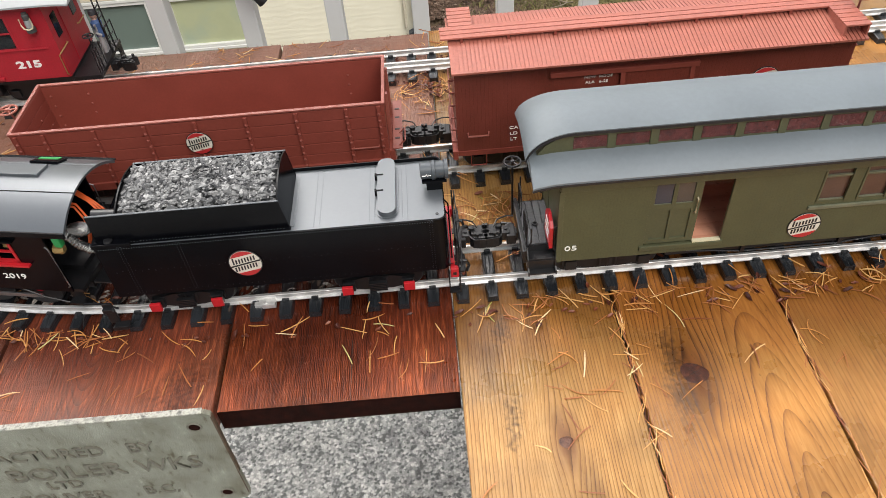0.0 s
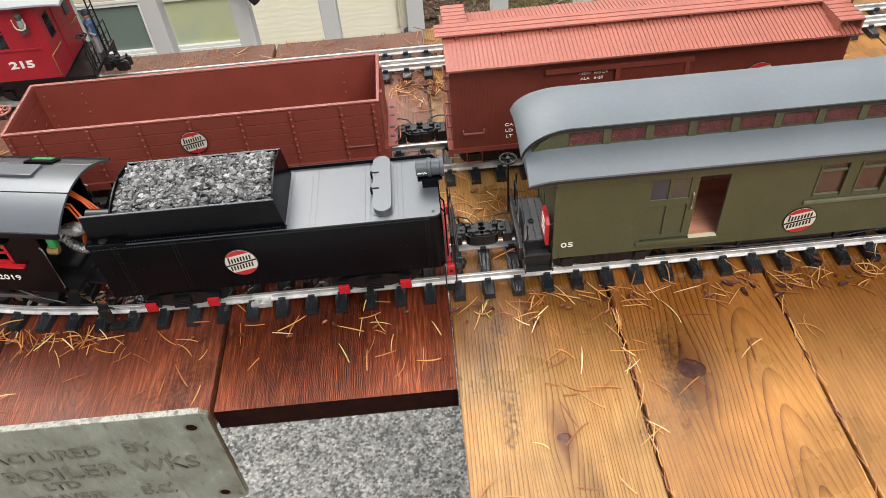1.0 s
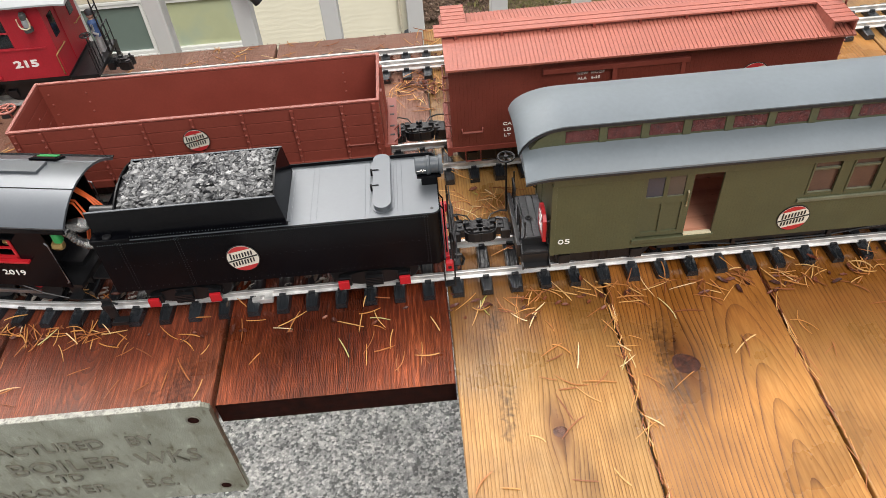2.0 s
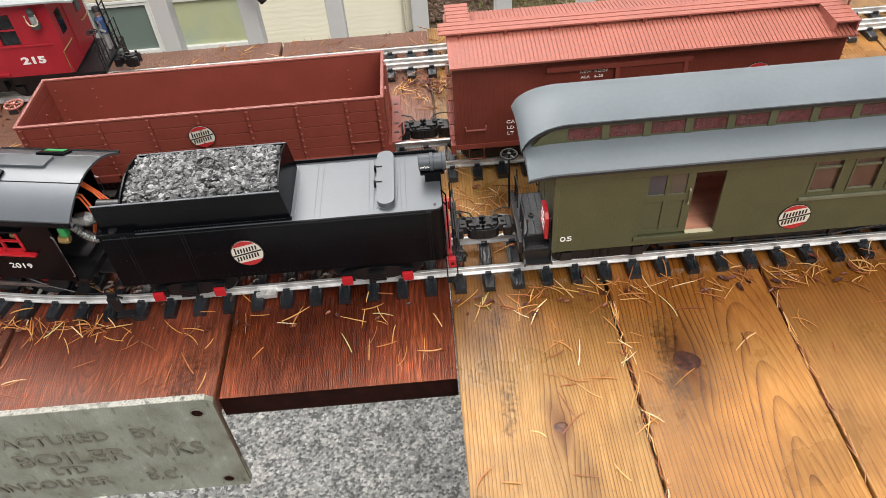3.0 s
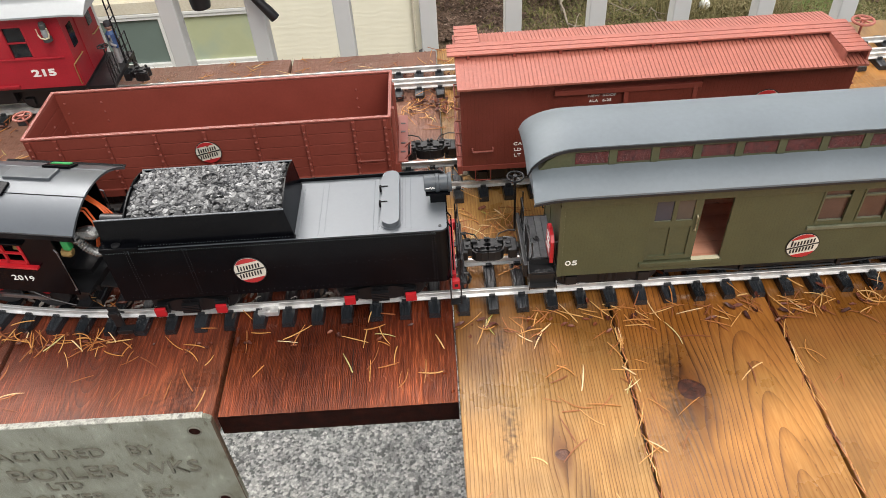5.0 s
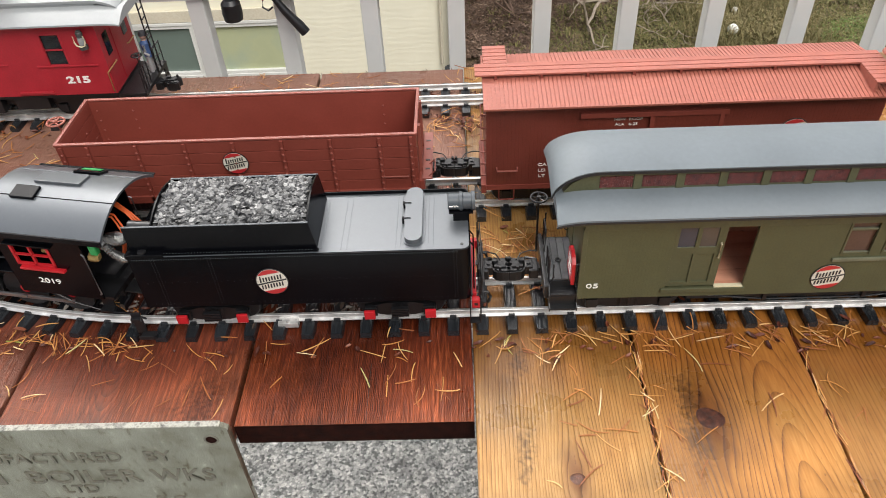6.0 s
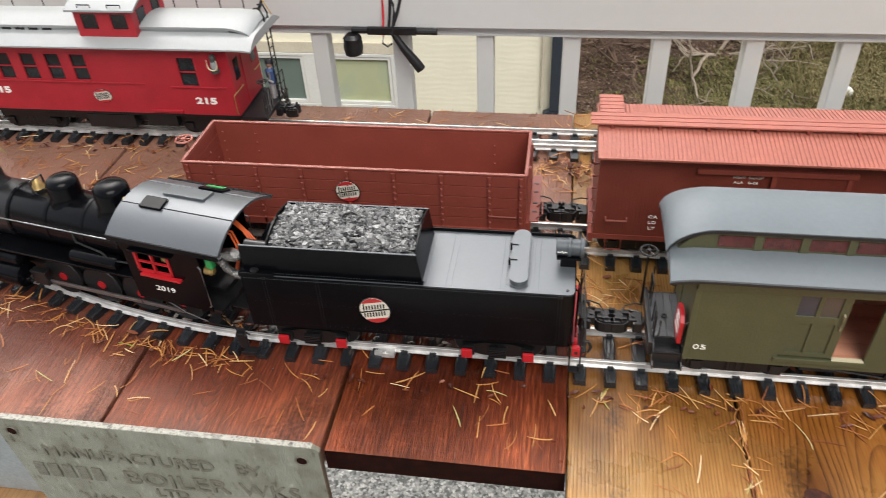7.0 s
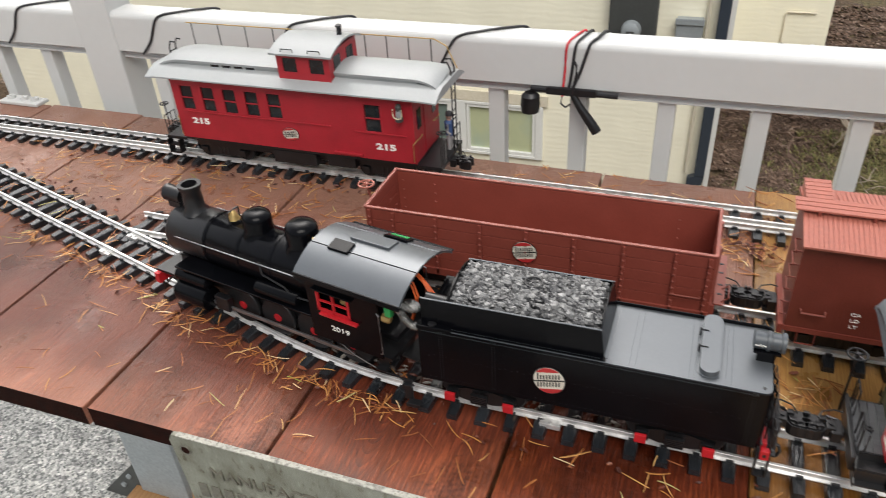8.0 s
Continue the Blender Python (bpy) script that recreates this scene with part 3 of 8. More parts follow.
def cast_plate():
    """Old cast metal: pitted, streaked with grime, scuffed paler on high spots."""
    m, n, l, p = nodes_of("cast_grey_metal")
    g = n.new("ShaderNodeNewGeometry")
    def tex(scale, detail, stretch=(1, 1, 1)):
        mp = n.new("ShaderNodeMapping")
        mp.inputs["Scale"].default_value = stretch
        l.new(g.outputs["Position"], mp.inputs["Vector"])
        t = n.new("ShaderNodeTexNoise")
        t.inputs["Scale"].default_value, t.inputs["Detail"].default_value = scale, detail
        l.new(mp.outputs[0], t.inputs["Vector"])
        return t.outputs[0]
    big, mid, fine = tex(28, 8), tex(150, 8, (1, 1, 0.4)), tex(800, 4)
    r = ramp(n, [(0.28, (0.165, 0.158, 0.112)), (0.42, (0.23, 0.232, 0.185)), (0.60, (0.275, 0.28, 0.228)), (0.78, (0.36, 0.365, 0.31))])
    l.new(big, r.inputs[0])
    r2 = ramp(n, [(0.28, (0.42, 0.36, 0.27)), (0.40, (0.92, 0.92, 0.9)), (0.62, (1.0, 1.0, 1.0)), (0.74, (1.45, 1.45, 1.45))])
    l.new(mid, r2.inputs[0])
    mul = n.new("ShaderNodeMixRGB")
    mul.blend_type, mul.inputs[0].default_value = "MULTIPLY", 1.0
    l.new(r.outputs[0], mul.inputs[1])
    l.new(r2.outputs[0], mul.inputs[2])
    l.new(mul.outputs[0], p.inputs["Base Color"])
    p.inputs["Metallic"].default_value = 0.2
    p.inputs["Roughness"].default_value = 0.42
    add = n.new("ShaderNodeMath")
    add.operation = "MULTIPLY_ADD"
    l.new(mid, add.inputs[0])
    add.inputs[1].default_value = 1.6
    l.new(fine, add.inputs[2])
    b = n.new("ShaderNodeBump")
    b.inputs["Strength"].default_value, b.inputs["Distance"].default_value = 0.9, 0.0020
    l.new(add.outputs[0], b.inputs["Height"])
    l.new(b.outputs[0], p.inputs["Normal"])
    return m


TIE = tie_material()
CREAM = siding_material()
AGGREGATE = aggregate()
SOIL = earth()
PLATE = cast_plate()
PLATE_EDGE = paint("flaking_white_edge", (0.46, 0.45, 0.39), 0.6, vary=0.85, scale=210, bump=1.0, grime=(0.09, 0.075, 0.05))
PLATE_DARK = paint("grimy_raised_letters", (0.170, 0.160, 0.125), 0.45, metal=0.2, vary=0.45, scale=120, bump=1.0, grime=(0.10, 0.085, 0.05))
RUST = paint("rusted_edge", (0.09, 0.055, 0.03), 0.7, vary=0.6, scale=160, bump=1.0)
GALV = paint("grey_painted_steel", (0.34, 0.37, 0.38), 0.45, metal=0.3, vary=0.1, scale=12)
DARK_GAP = paint("dark_timber_and_gap_shade", (0.02, 0.012, 0.009), 0.5, vary=0.4)
# the third, greyer tone paints the reflection on the glass into the green
WINDOW_GREEN = paint("pale_green_blind_with_reflection", (0.47, 0.50, 0.31), 0.12, vary=0.16, scale=1.6, bump=0, speckle=0.02, grime=(0.36, 0.44, 0.36))
WINDOW_DARK = paint("grey_green_pane", (0.15, 0.195, 0.17), 0.12, vary=0.10, scale=2, bump=0, speckle=0.02)
TRIM = paint("white_window_trim", (0.72, 0.72, 0.68), 0.5, vary=0.05, scale=4)
CREAM_TRIM = paint("beige_trim_paint", (0.66, 0.60, 0.47), 0.55, vary=0.08, scale=4)
METER_DARK = paint("dark_grey_meter_box", (0.055, 0.058, 0.055), 0.5, vary=0.15, scale=6)
SLATE_PIPE = paint("dark_blue_downpipe", (0.035, 0.045, 0.06), 0.4)

END_GRAIN = paint("near_black_rough", (0.016, 0.0042, 0.0026), 0.8, vary=0.7, scale=90, bump=1.0, spec=0.06, speckle=0.8)
# ---- table of loose planks ----
FAR = 0.699
table = thing("plank_table", "trestle table of wet stained and golden planks under the model railway", "table", kind="structure")


def plank(x0, x1, y0, y1, mat, seed, z=0.0, thick=0.038, heart=0.5, tip=0.35, tone=1.0, plank_sheen=0.0):
    """A plank with slightly wavering, eased edges."""
    r = random.Random(seed)
    bm = bmesh.new()
    k = 14
    secs = []
    for i in range(k + 1):
        y = y0 + (y1 - y0) * i / k
        a, b = x0 + r.uniform(0.0002, 0.0010), x1 - r.uniform(0.0002, 0.0010)
        e = 0.0013
        t = z + r.uniform(-0.0004, 0.0004)
        secs.append([(a, y, z - thick), (b, y, z - thick), (b, y, t - e), (b - e * 0.4, y, t - e * 0.35), (b - e, y, t), (a + e, y, t), (a + e * 0.4, y, t - e * 0.35), (a, y, t - e)])
    loft(bm, secs)
    ob = part("plank", bm, mat, table)
    ob.color = (0.5 + (x0 + heart * (x1 - x0)) / 4, 0.5 + tip / 4, tone / 2, plank_sheen)
    # both end faces get a near-black colour, much darker than the top
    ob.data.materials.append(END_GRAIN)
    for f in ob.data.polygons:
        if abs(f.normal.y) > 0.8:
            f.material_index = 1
    return ob


RED_W = 0.2365
for i in range(7):
    x1 = -RED_W * i
    near = (0.012, 0.012, 0.018, 0.016, 0.010, 0.02, 0.015)[i]
    plank(x1 - RED_W + (0.003 if i < 6 else 0), x1, near, FAR + (0.0, 0.003, 0.006, 0.014, 0.018, 0.024, 0.020)[i], RED_BOARD, 20 + i, thick=0.028, heart=(-0.6, 0.42, -0.4, 0.5, 1.3, 0.6, 0.5)[i], tip=(0.34, 0.46, 0.3, 0.1, 0.4, 0.5, 0.3)[i], tone=(1.22, 1.32, 1.50, 1.60, 1.6, 1.5, 1.5)[i], plank_sheen=(0.0, 0.15, 0.45, 0.65, 0.65, 0.6, 0.6)[i])
for i in range(6):
    w = 0.1665
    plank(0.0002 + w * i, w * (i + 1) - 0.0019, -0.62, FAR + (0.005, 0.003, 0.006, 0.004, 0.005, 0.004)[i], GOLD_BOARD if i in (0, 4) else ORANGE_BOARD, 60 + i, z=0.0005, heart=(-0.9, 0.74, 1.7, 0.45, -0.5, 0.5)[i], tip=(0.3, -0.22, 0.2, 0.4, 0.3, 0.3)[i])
# added dark strips stand in for shade and hide the paving below the gaps
for i in range(1, 6):
    part("gap_shade", B((0.1665 * i - 0.0016, 0.1665 * i - 0.0001, -0.60, 0.69, -0.020, -0.007)), DARK_GAP, table, "added dark strip standing for the shade in the gap")
for kx, ky, kr, km, turn in ((0.221, 0.010, 0.0142, KNOT, -0.45), (0.089, -0.051, 0.0068, KNOT_PALE, 0.1)):
    kb = bmesh.new()
    rk = random.Random(int(kr * 1e5))
    rings_k = []
    wave = [1 + 0.05 * math.sin(3 * math.tau * j / 24 + kr * 900) + rk.uniform(-0.015, 0.015) for j in range(24)]
    for f, h in ((1.0, 0.0004), (0.86, 0.0011), (0.45, 0.0013), (0.08, 0.0009)):
        ring = []
        for j in range(24):
            a = math.tau * j / 24
            u, v = kr * f * wave[j] * math.cos(a), kr * 0.86 * f * wave[j] * math.sin(a)
            ring.append((kx + u * math.cos(turn) - v * math.sin(turn), ky + u * math.sin(turn) + v * math.cos(turn), h))
        rings_k.append(ring)
    knot = part("knot", loft(kb, rings_k), km, table, "round knot", smooth=True)
    if km is KNOT:
        for a0, ln in ((0.3, 0.8), (2.0, 0.5), (3.6, 0.7), (5.2, 0.4)):
            pts = [(kx + kr * ln * t * math.cos(a0 + 0.25 * t), ky + kr * 0.8 * ln * t * math.sin(a0 + 0.25 * t), 0.0014) for t in (0.0, 0.3, 0.65, 1.0)]
            part("crack", tube(bmesh.new(), pts, 0.00035, 5, taper=[1, 0.8, 0.6, 0.2]), DARK_GAP, knot)
part("split", B((-0.1052, -0.1046, 0.0122, 0.085, 0.0002, 0.0008)), DARK_GAP, table, "dark split along the grain")
for yb in (0.10, 0.56):
    part("cross_bearer", B((-1.65, -0.002, yb, yb + 0.038, -0.115, -0.0282), bevel=0.002), FRAME_WOOD, table)
    part("cross_bearer", B((0.002, 0.99, yb, yb + 0.038, -0.130, -0.0382), bevel=0.002), FRAME_WOOD, table)
# torn fibres along the sawn far ends
rs = random.Random(31)
sv, sf = [], []
for i in range(260):
    x = rs.uniform(-0.70, 0.55)
    y, z, h, w = FAR + (0.005 if x < -0.4730 else 0.002 if x < -0.2365 else -0.001 if x < 0 else 0.004) + rs.uniform(-0.002, 0.003), -0.002, rs.choice((0.002, 0.003, 0.003, 0.004, 0.006)), rs.uniform(0.0004, 0.0010)
    b = len(sv)
    sv += [(x - w, y, z), (x + w, y, z), (x, y + w, z), (x + rs.gauss(0, 0.002), y + rs.gauss(0, 0.001), z + h)]
    sf += [(b, b + 1, b + 3), (b + 1, b + 2, b + 3), (b + 2, b, b + 3), (b, b + 2, b + 1)]
fib = bmesh.new()
fm_ = bpy.data.meshes.new("fibres")
fm_.from_pydata(sv, [], sf)
fib.from_mesh(fm_)
bpy.data.meshes.remove(fm_)
tagged(part("torn_fibres", fib, RED_BOARD, table, "torn wood fibres at the sawn ends"), kind="stuff")
for sx, top in ((-1.0475, -0.0285), (0.70, -0.0385)):
    stand = thing("trestle_leg", "grey steel trestle leg on a wooden block under the planks", "trestle leg", group="trestle legs")
    part("steel_post", B((sx - 0.0625, sx + 0.0625, 0.330, 0.352, -0.690, top), (sx - 0.0625, sx - 0.0585, 0.352, 0.400, -0.690, top), (sx + 0.0585, sx + 0.0625, 0.352, 0.400, -0.690, top), bevel=0.002), GALV, stand)
    part("foot_block", B((sx - 0.085, sx + 0.100, 0.300, 0.440, -0.7495, -0.6905), bevel=0.004), FRAME_WOOD, stand, "orange-brown wooden block")
    foot = part("foot_gusset", prism(bmesh.new(), [(sx - 0.064, -0.610), (sx - 0.064, -0.690), (sx - 0.087, -0.690), (sx - 0.087, -0.7495), (sx - 0.190, -0.7495)], "y", 0.338, 0.346), METER_DARK, stand, "dark steel gusset plate")
    for gx, gz in ((0.085, -0.665), (0.110, -0.700)):
        part("bolt", lathe(bmesh.new(), [(0.006, 0.338), (0.006, 0.333), (0.003, 0.332)], (sx - gx - 0.01, 0, gz), "y", 8), GALV, foot)
    part("brace", tube(bmesh.new(), [(sx + 0.092, 0.325, -0.690), (sx + 0.100, 0.322, -0.640), (sx + 0.120, 0.320, -0.560)], 0.012, 6), FRAME_WOOD, stand, "short wooden brace")

# ---- paving under the table, garden beyond ----
single("pavement", B((-7.0, 7.0, -7.0, 0.95, -0.85, -0.75)), AGGREGATE, "grey exposed-aggregate concrete paving under the table", "paving", kind="structure")


def ground_height(x, y):
    if y < 0.97:
        return -0.86
    z = -3.20 + 0.10 * noise.noise((x * 0.9, y * 0.9, 0)) + 0.05 * noise.noise((x * 4, y * 4, 2))
    dip = 0.16 * max(0.0, min(1.0, (0.35 - x) / 0.4)) if y < 6.9 else 0.0
    return z - dip + 0.12 * max(0, min(y, 16) - 6.6)


def garden():
    """One sheet to the horizon: level under the paving, then down to the garden."""
    bm = bmesh.new()
    n = 60
    ys = sorted([-300, -120, -40, -12, -5, 0.94] + [0.98 + (j / n) ** 2.0 * 300 for j in range(n + 1)] + [5.53 + 0.11 * j for j in range(50)])
    xs = sorted([math.copysign(abs(-1 + 2 * i / n) ** 2.2, -1 + 2 * i / n) * 300 for i in range(n + 1)] + [-0.47 + 0.13 * i for i in range(56)])
    rows = [[bm.verts.new((x, y, ground_height(x, y))) for x in xs] for y in ys]
    for a, b in zip(rows, rows[1:]):
        for i in range(len(xs) - 1):
            bm.faces.new((a[i], a[i + 1], b[i + 1], b[i]))
    return single("ground", bm, SOIL, "rough garden ground of dark soil, leaf litter and moss", "ground", kind="structure", smooth=True)


garden()
single("retaining_edge", B((-7.0, 7.0, 0.952, 1.0, -3.4, -0.752)), DARK_GAP, "dark timber edge below the railing", "edge", kind="structure")

# ---- rails and sleepers ----
RZ0 = 0.0096
GAUGE = 0.0470


def front_line(s):
    """Centre of the front track at distance s left of x = 1.05: place and heading."""
    x0, R, turn = -0.290, 0.92, 0.285
    L = 1.05 - x0
    if s < L:
        return 1.05 - s, 0.1655, 0.0
    a = min((s - L) / R, turn)
    x, y = x0 - R * math.sin(a), 0.1655 + R * (1 - math.cos(a))
    rest = max(0.0, s - L - R * turn)
    return x - rest * math.cos(a), y + rest * math.sin(a), a


def straight_line(y, xa):
    return lambda s: (xa - s, y, 0.0)


PROFILE = [(-0.0036, 0), (0.0036, 0), (0.0036, 0.0010), (0.0008, 0.0024), (0.0008, 0.0058), (0.0017, 0.0066), (0.0018, 0.0081), (0.0014, 0.0084), (-0.0014, 0.0084), (-0.0018, 0.0081), (-0.0017, 0.0066), (-0.0008, 0.0058), (-0.0008, 0.0024), (-0.0036, 0.0010)]


def tie_mesh():
    bm = bmesh.new()
    r = random.Random(5)
    secs = []
    for i in range(9):
        y = -0.0452 + 0.0904 * i / 8
        w = 0.0071 + r.uniform(-0.0003, 0.0003)
        h = 0.0092 + r.uniform(-0.0002, 0.0002)
        if i in (0, 8):
            w, h = w - 0.0008, h - 0.0010
        secs.append([(-w, y, 0.0008), (w, y, 0.0008), (w - 0.0008, y, h - 0.0008), (w - 0.0018, y, h), (-w + 0.0018, y, h), (-w + 0.0008, y, h - 0.0008)])
    loft(bm, secs)
    for sy in (-1, 1):
        for o in (-0.0044, 0.0044):
            B((-0.0036, 0.0036, sy * GAUGE / 2 + o - 0.0016, sy * GAUGE / 2 + o + 0.0016, 0.0080, 0.0132), bevel=0.0006, bm=bm)
    me = bpy.data.meshes.new("sleeper")
    bmesh.ops.recalc_face_normals(bm, faces=bm.faces)
    bm.to_mesh(me)
    bm.free()
    me.materials.append(TIE)
    return me


TIE_MESH = tie_mesh()
PITCH = 0.0312


def track(name, label, line, length, offset=0.0, joints=(), third=None):
    ob = thing(name, label, "model track", group="model tracks", kind="structure")
    k = max(2, int(length / 0.03))
    for shift in (-GAUGE / 2, GAUGE / 2) + ((third,) if third else ()):
        secs = []
        for i in range(k + 1):
            x, y, a = line(length * i / k)
            nx, ny = math.sin(a), math.cos(a)
            secs.append([(x + nx * (shift + u), y + ny * (shift + u), RZ0 + v) for u, v in PROFILE])
        part("rail", loft(bmesh.new(), secs), RAIL, ob, "bright stainless rail" if shift != third else "third rail for a narrower gauge")
    s = offset
    while s < length:
        x, y, a = line(s)
        t = new("sleeper", TIE_MESH)
        t.parent = ob
        t.matrix_basis = pose(x, y, 0, 0, 0, -math.degrees(a)) @ Matrix.Diagonal((random.Random(int(s * 1e4)).uniform(0.92, 1.06), 1, 1, 1))
        s += PITCH
    for s in joints:
        x, y, a = line(s)
        for sy in (-1, 1):
            bm = B((-0.011, 0.011, sy * GAUGE / 2 - 0.0100, sy * GAUGE / 2 + 0.0060, RZ0 - 0.0030, RZ0 + 0.0036), bevel=0.0008)
            for o in (-0.006, 0.006):
                cyl(bm, (o, sy * GAUGE / 2 - 0.0062, RZ0 + 0.0025), (o, sy * GAUGE / 2 + 0.0062, RZ0 + 0.0025), 0.0013, n=8)
            cyl(bm, (0, sy * GAUGE / 2 - 0.0075, RZ0 + 0.0010), (0, sy * GAUGE / 2 - 0.0075, RZ0 + 0.0062), 0.0019, n=10)
            part("rail_joiner", bm, RAIL, ob, "clamped metal rail joiner", m=pose(x, y, 0, 0, 0, -math.degrees(a)))
    return ob


track("front_track", "stainless rails on black moulded sleepers, curving at one end", front_line, 2.55, 0.009, joints=(1.05 + 0.197, 1.05 + 0.90))
track("middle_track", "straight stainless rails on black moulded sleepers between two tracks", straight_line(0.3525, 1.05), 1.95, 0.004)
track("rear_track", "three straight stainless rails on black moulded sleepers along the far edge", straight_line(0.597, 1.05), 2.75, 0.018, third=-0.0102)

# ---- railing behind the table ----
railing = thing("deck_railing", "white vinyl deck railing, wet on top", "railing", kind="structure")


def top_rail():
    def corner(cy, cz, r, a0):
        return [(cy + r * math.cos(a0 - math.pi / 2 * j / 7), cz + r * math.sin(a0 - math.pi / 2 * j / 7)) for j in range(8)]
    o = [(0.757, 0.1215), (0.757, 0.186)] + corner(0.770, 0.186, 0.013, math.pi) + corner(0.807, 0.186, 0.013, math.pi / 2)
    o += [(0.820, 0.120), (0.806, 0.120), (0.806, 0.109), (0.809, 0.107), (0.809, 0.104), (0.768, 0.104), (0.768, 0.107), (0.772, 0.109), (0.772, 0.120), (0.7585, 0.120)]
    return prism(bmesh.new(), [p for i, p in enumerate(o) if i == 0 or (Vector(p) - Vector(o[i - 1])).length > 1e-5], "x", -2.6, 1.6)


part("top_rail", top_rail(), RAILING_WHITE, railing, "thick white top rail with rain drops")
# rain drops standing on the rail's top and hanging on its rounded edge
rd = random.Random(77)
dv, df = [], []
for i in range(700):
    x, y = rd.uniform(-1.9, 0.55), rd.uniform(0.764, 0.816)
    z = 0.199
    if y < 0.770:
        z = 0.186 + math.sqrt(0.013 ** 2 - (0.770 - y) ** 2)
    elif y > 0.807:
        z = 0.186 + math.sqrt(0.013 ** 2 - (y - 0.807) ** 2)
    rr = rd.choice((0.0008, 0.0010, 0.0012, 0.0015, 0.0018, 0.0022)) * rd.uniform(0.8, 1.2)
    sx = rd.uniform(0.9, 1.7)
    b0 = len(dv)
    for k, h in ((1.0, -0.0002), (0.86, 0.24 * rr), (0.5, 0.42 * rr)):
        dv += [(x + sx * rr * k * math.cos(math.tau * j / 8), y + rr * k * math.sin(math.tau * j / 8), z + h) for j in range(8)]
    dv.append((x, y, z + 0.48 * rr))
    for ring in (0, 8):
        df += [(b0 + ring + j, b0 + ring + (j + 1) % 8, b0 + ring + 8 + (j + 1) % 8, b0 + ring + 8 + j) for j in range(8)]
    df += [(b0 + 16 + j, b0 + 16 + (j + 1) % 8, b0 + 24) for j in range(8)]
drop_mesh = bpy.data.meshes.new("rain_drops")
drop_mesh.from_pydata(dv, [], df)
drop_mesh.materials.append(WATER)
drop_mesh.polygons.foreach_set("use_smooth", [True] * len(df))
tagged(new("rain_drops", drop_mesh), "clear rain drops standing on the white top rail", "rain drops", kind="stuff")
part("bottom_rail", B((-2.6, 1.6, 0.762, 0.815, -0.70, -0.62), bevel=0.006), RAILING_WHITE, railing)
bal = B((-0.01425, 0.01425, 0.773, 0.804, -0.62, 0.104), bevel=0.002)
bal_mesh = bpy.data.meshes.new("baluster")
bal.to_mesh(bal_mesh)
bal.free()
bal_mesh.materials.append(RAILING_WHITE)
for i in range(-17, 11):
    x = -0.0092 + 0.1433 * i
    if abs(x + 1.268) < 0.07 or abs(x - 1.0) < 0.07:
        continue
    b = new("baluster", bal_mesh)
    b.parent = railing
    b.location.x = x
for x in (-1.268, 1.0):
    post = part("post", B((x - 0.044, x + 0.044, 0.7535, 0.8235, -0.74, 0.300), bevel=0.004), RAILING_WHITE, railing, "square white post through the rail")
    part("post_cap", loft(bmesh.new(), [[(x + a * k, 0.7885 + b * k * 0.8, z) for a, b in ((-1, -1), (1, -1), (1, 1), (-1, 1))] for k, z in ((0.060, 0.300), (0.060, 0.312), (0.052, 0.318), (0.004, 0.338))]), RAILING_WHITE, post)

# ---- neighbouring house ----
HY = 6.6
house = thing("neighbour_house", "cream sided house with a white framed window and a set-back wing", "house", kind="structure")
wx1 = 0.030
w0, w1, wz0, wz1 = -3.42, -1.655, -3.16, -2.555
for box in ((-9.0, w0, HY, HY + 0.16, -3.6, 3.2), (w1, wx1, HY, HY + 0.16, -3.6, 3.2), (w0, w1, HY, HY + 0.16, wz1, 3.2), (w0, w1, HY, HY + 0.16, -3.6, wz0)):
    part("wall", B(box), CREAM, house, "cream rough-textured siding")
part("wall", B((wx1 - 0.16, wx1, HY + 0.16, 9.5, -3.6, 3.2)), CREAM, house)
part("wall", B((-4.0, 1.165, 9.5, 9.66, -3.6, 3.2)), CREAM, house, "cream wall of the set-back wing")
part("wall", B((1.005, 1.165, 9.66, 15.0, -3.6, 3.2)), CREAM, house)
# roofs are added out of view; they keep low sky out of board reflections
part("roof", prism(bmesh.new(), [(-9.4, 3.2), (0.4, 3.2), (0.4, 3.32), (-4.5, 5.6), (-9.4, 3.32)], "y", HY - 0.4, 9.49), SLATE_PIPE, house, "dark pitched roof, added out of view")
part("roof", prism(bmesh.new(), [(-4.3, 3.2), (1.5, 3.2), (1.5, 3.32), (-1.4, 4.9), (-4.3, 3.32)], "y", 9.50, 15.4), SLATE_PIPE, house)
part("corner_board", B((-0.004, 0.040, HY - 0.034, HY - 0.0125, -3.6, 3.2)), TRIM, house, "white corner board")
ma, mb = -2.665, -2.490


def sash(a, b, z0, z1):
    e = 0.032
    return B((a, a + e, HY - 0.030, HY + 0.03, z0, z1), (b - e, b, HY - 0.030, HY + 0.03, z0, z1), (a + e, b - e, HY - 0.030, HY + 0.03, z1 - e, z1), (a + e, b - e, HY - 0.030, HY + 0.03, z0, z0 + e), bevel=0.004)


win = part("window", B((w0, w0 + 0.07, HY - 0.04, HY + 0.05, wz0, wz1), (w1 - 0.075, w1, HY - 0.04, HY + 0.05, wz0, wz1), (w0 + 0.07, w1 - 0.075, HY - 0.04, HY + 0.05, wz1 - 0.030, wz1), (w0 + 0.07, w1 - 0.075, HY - 0.04, HY + 0.05, wz0, wz0 + 0.03), (ma, mb, HY - 0.038, HY + 0.05, wz0 + 0.03, wz1 - 0.030), bevel=0.004), TRIM, house, "white framed sliding window")
part("sash", sash(mb + 0.004, w1 - 0.079, wz0 + 0.032, wz1 - 0.033), TRIM, win)
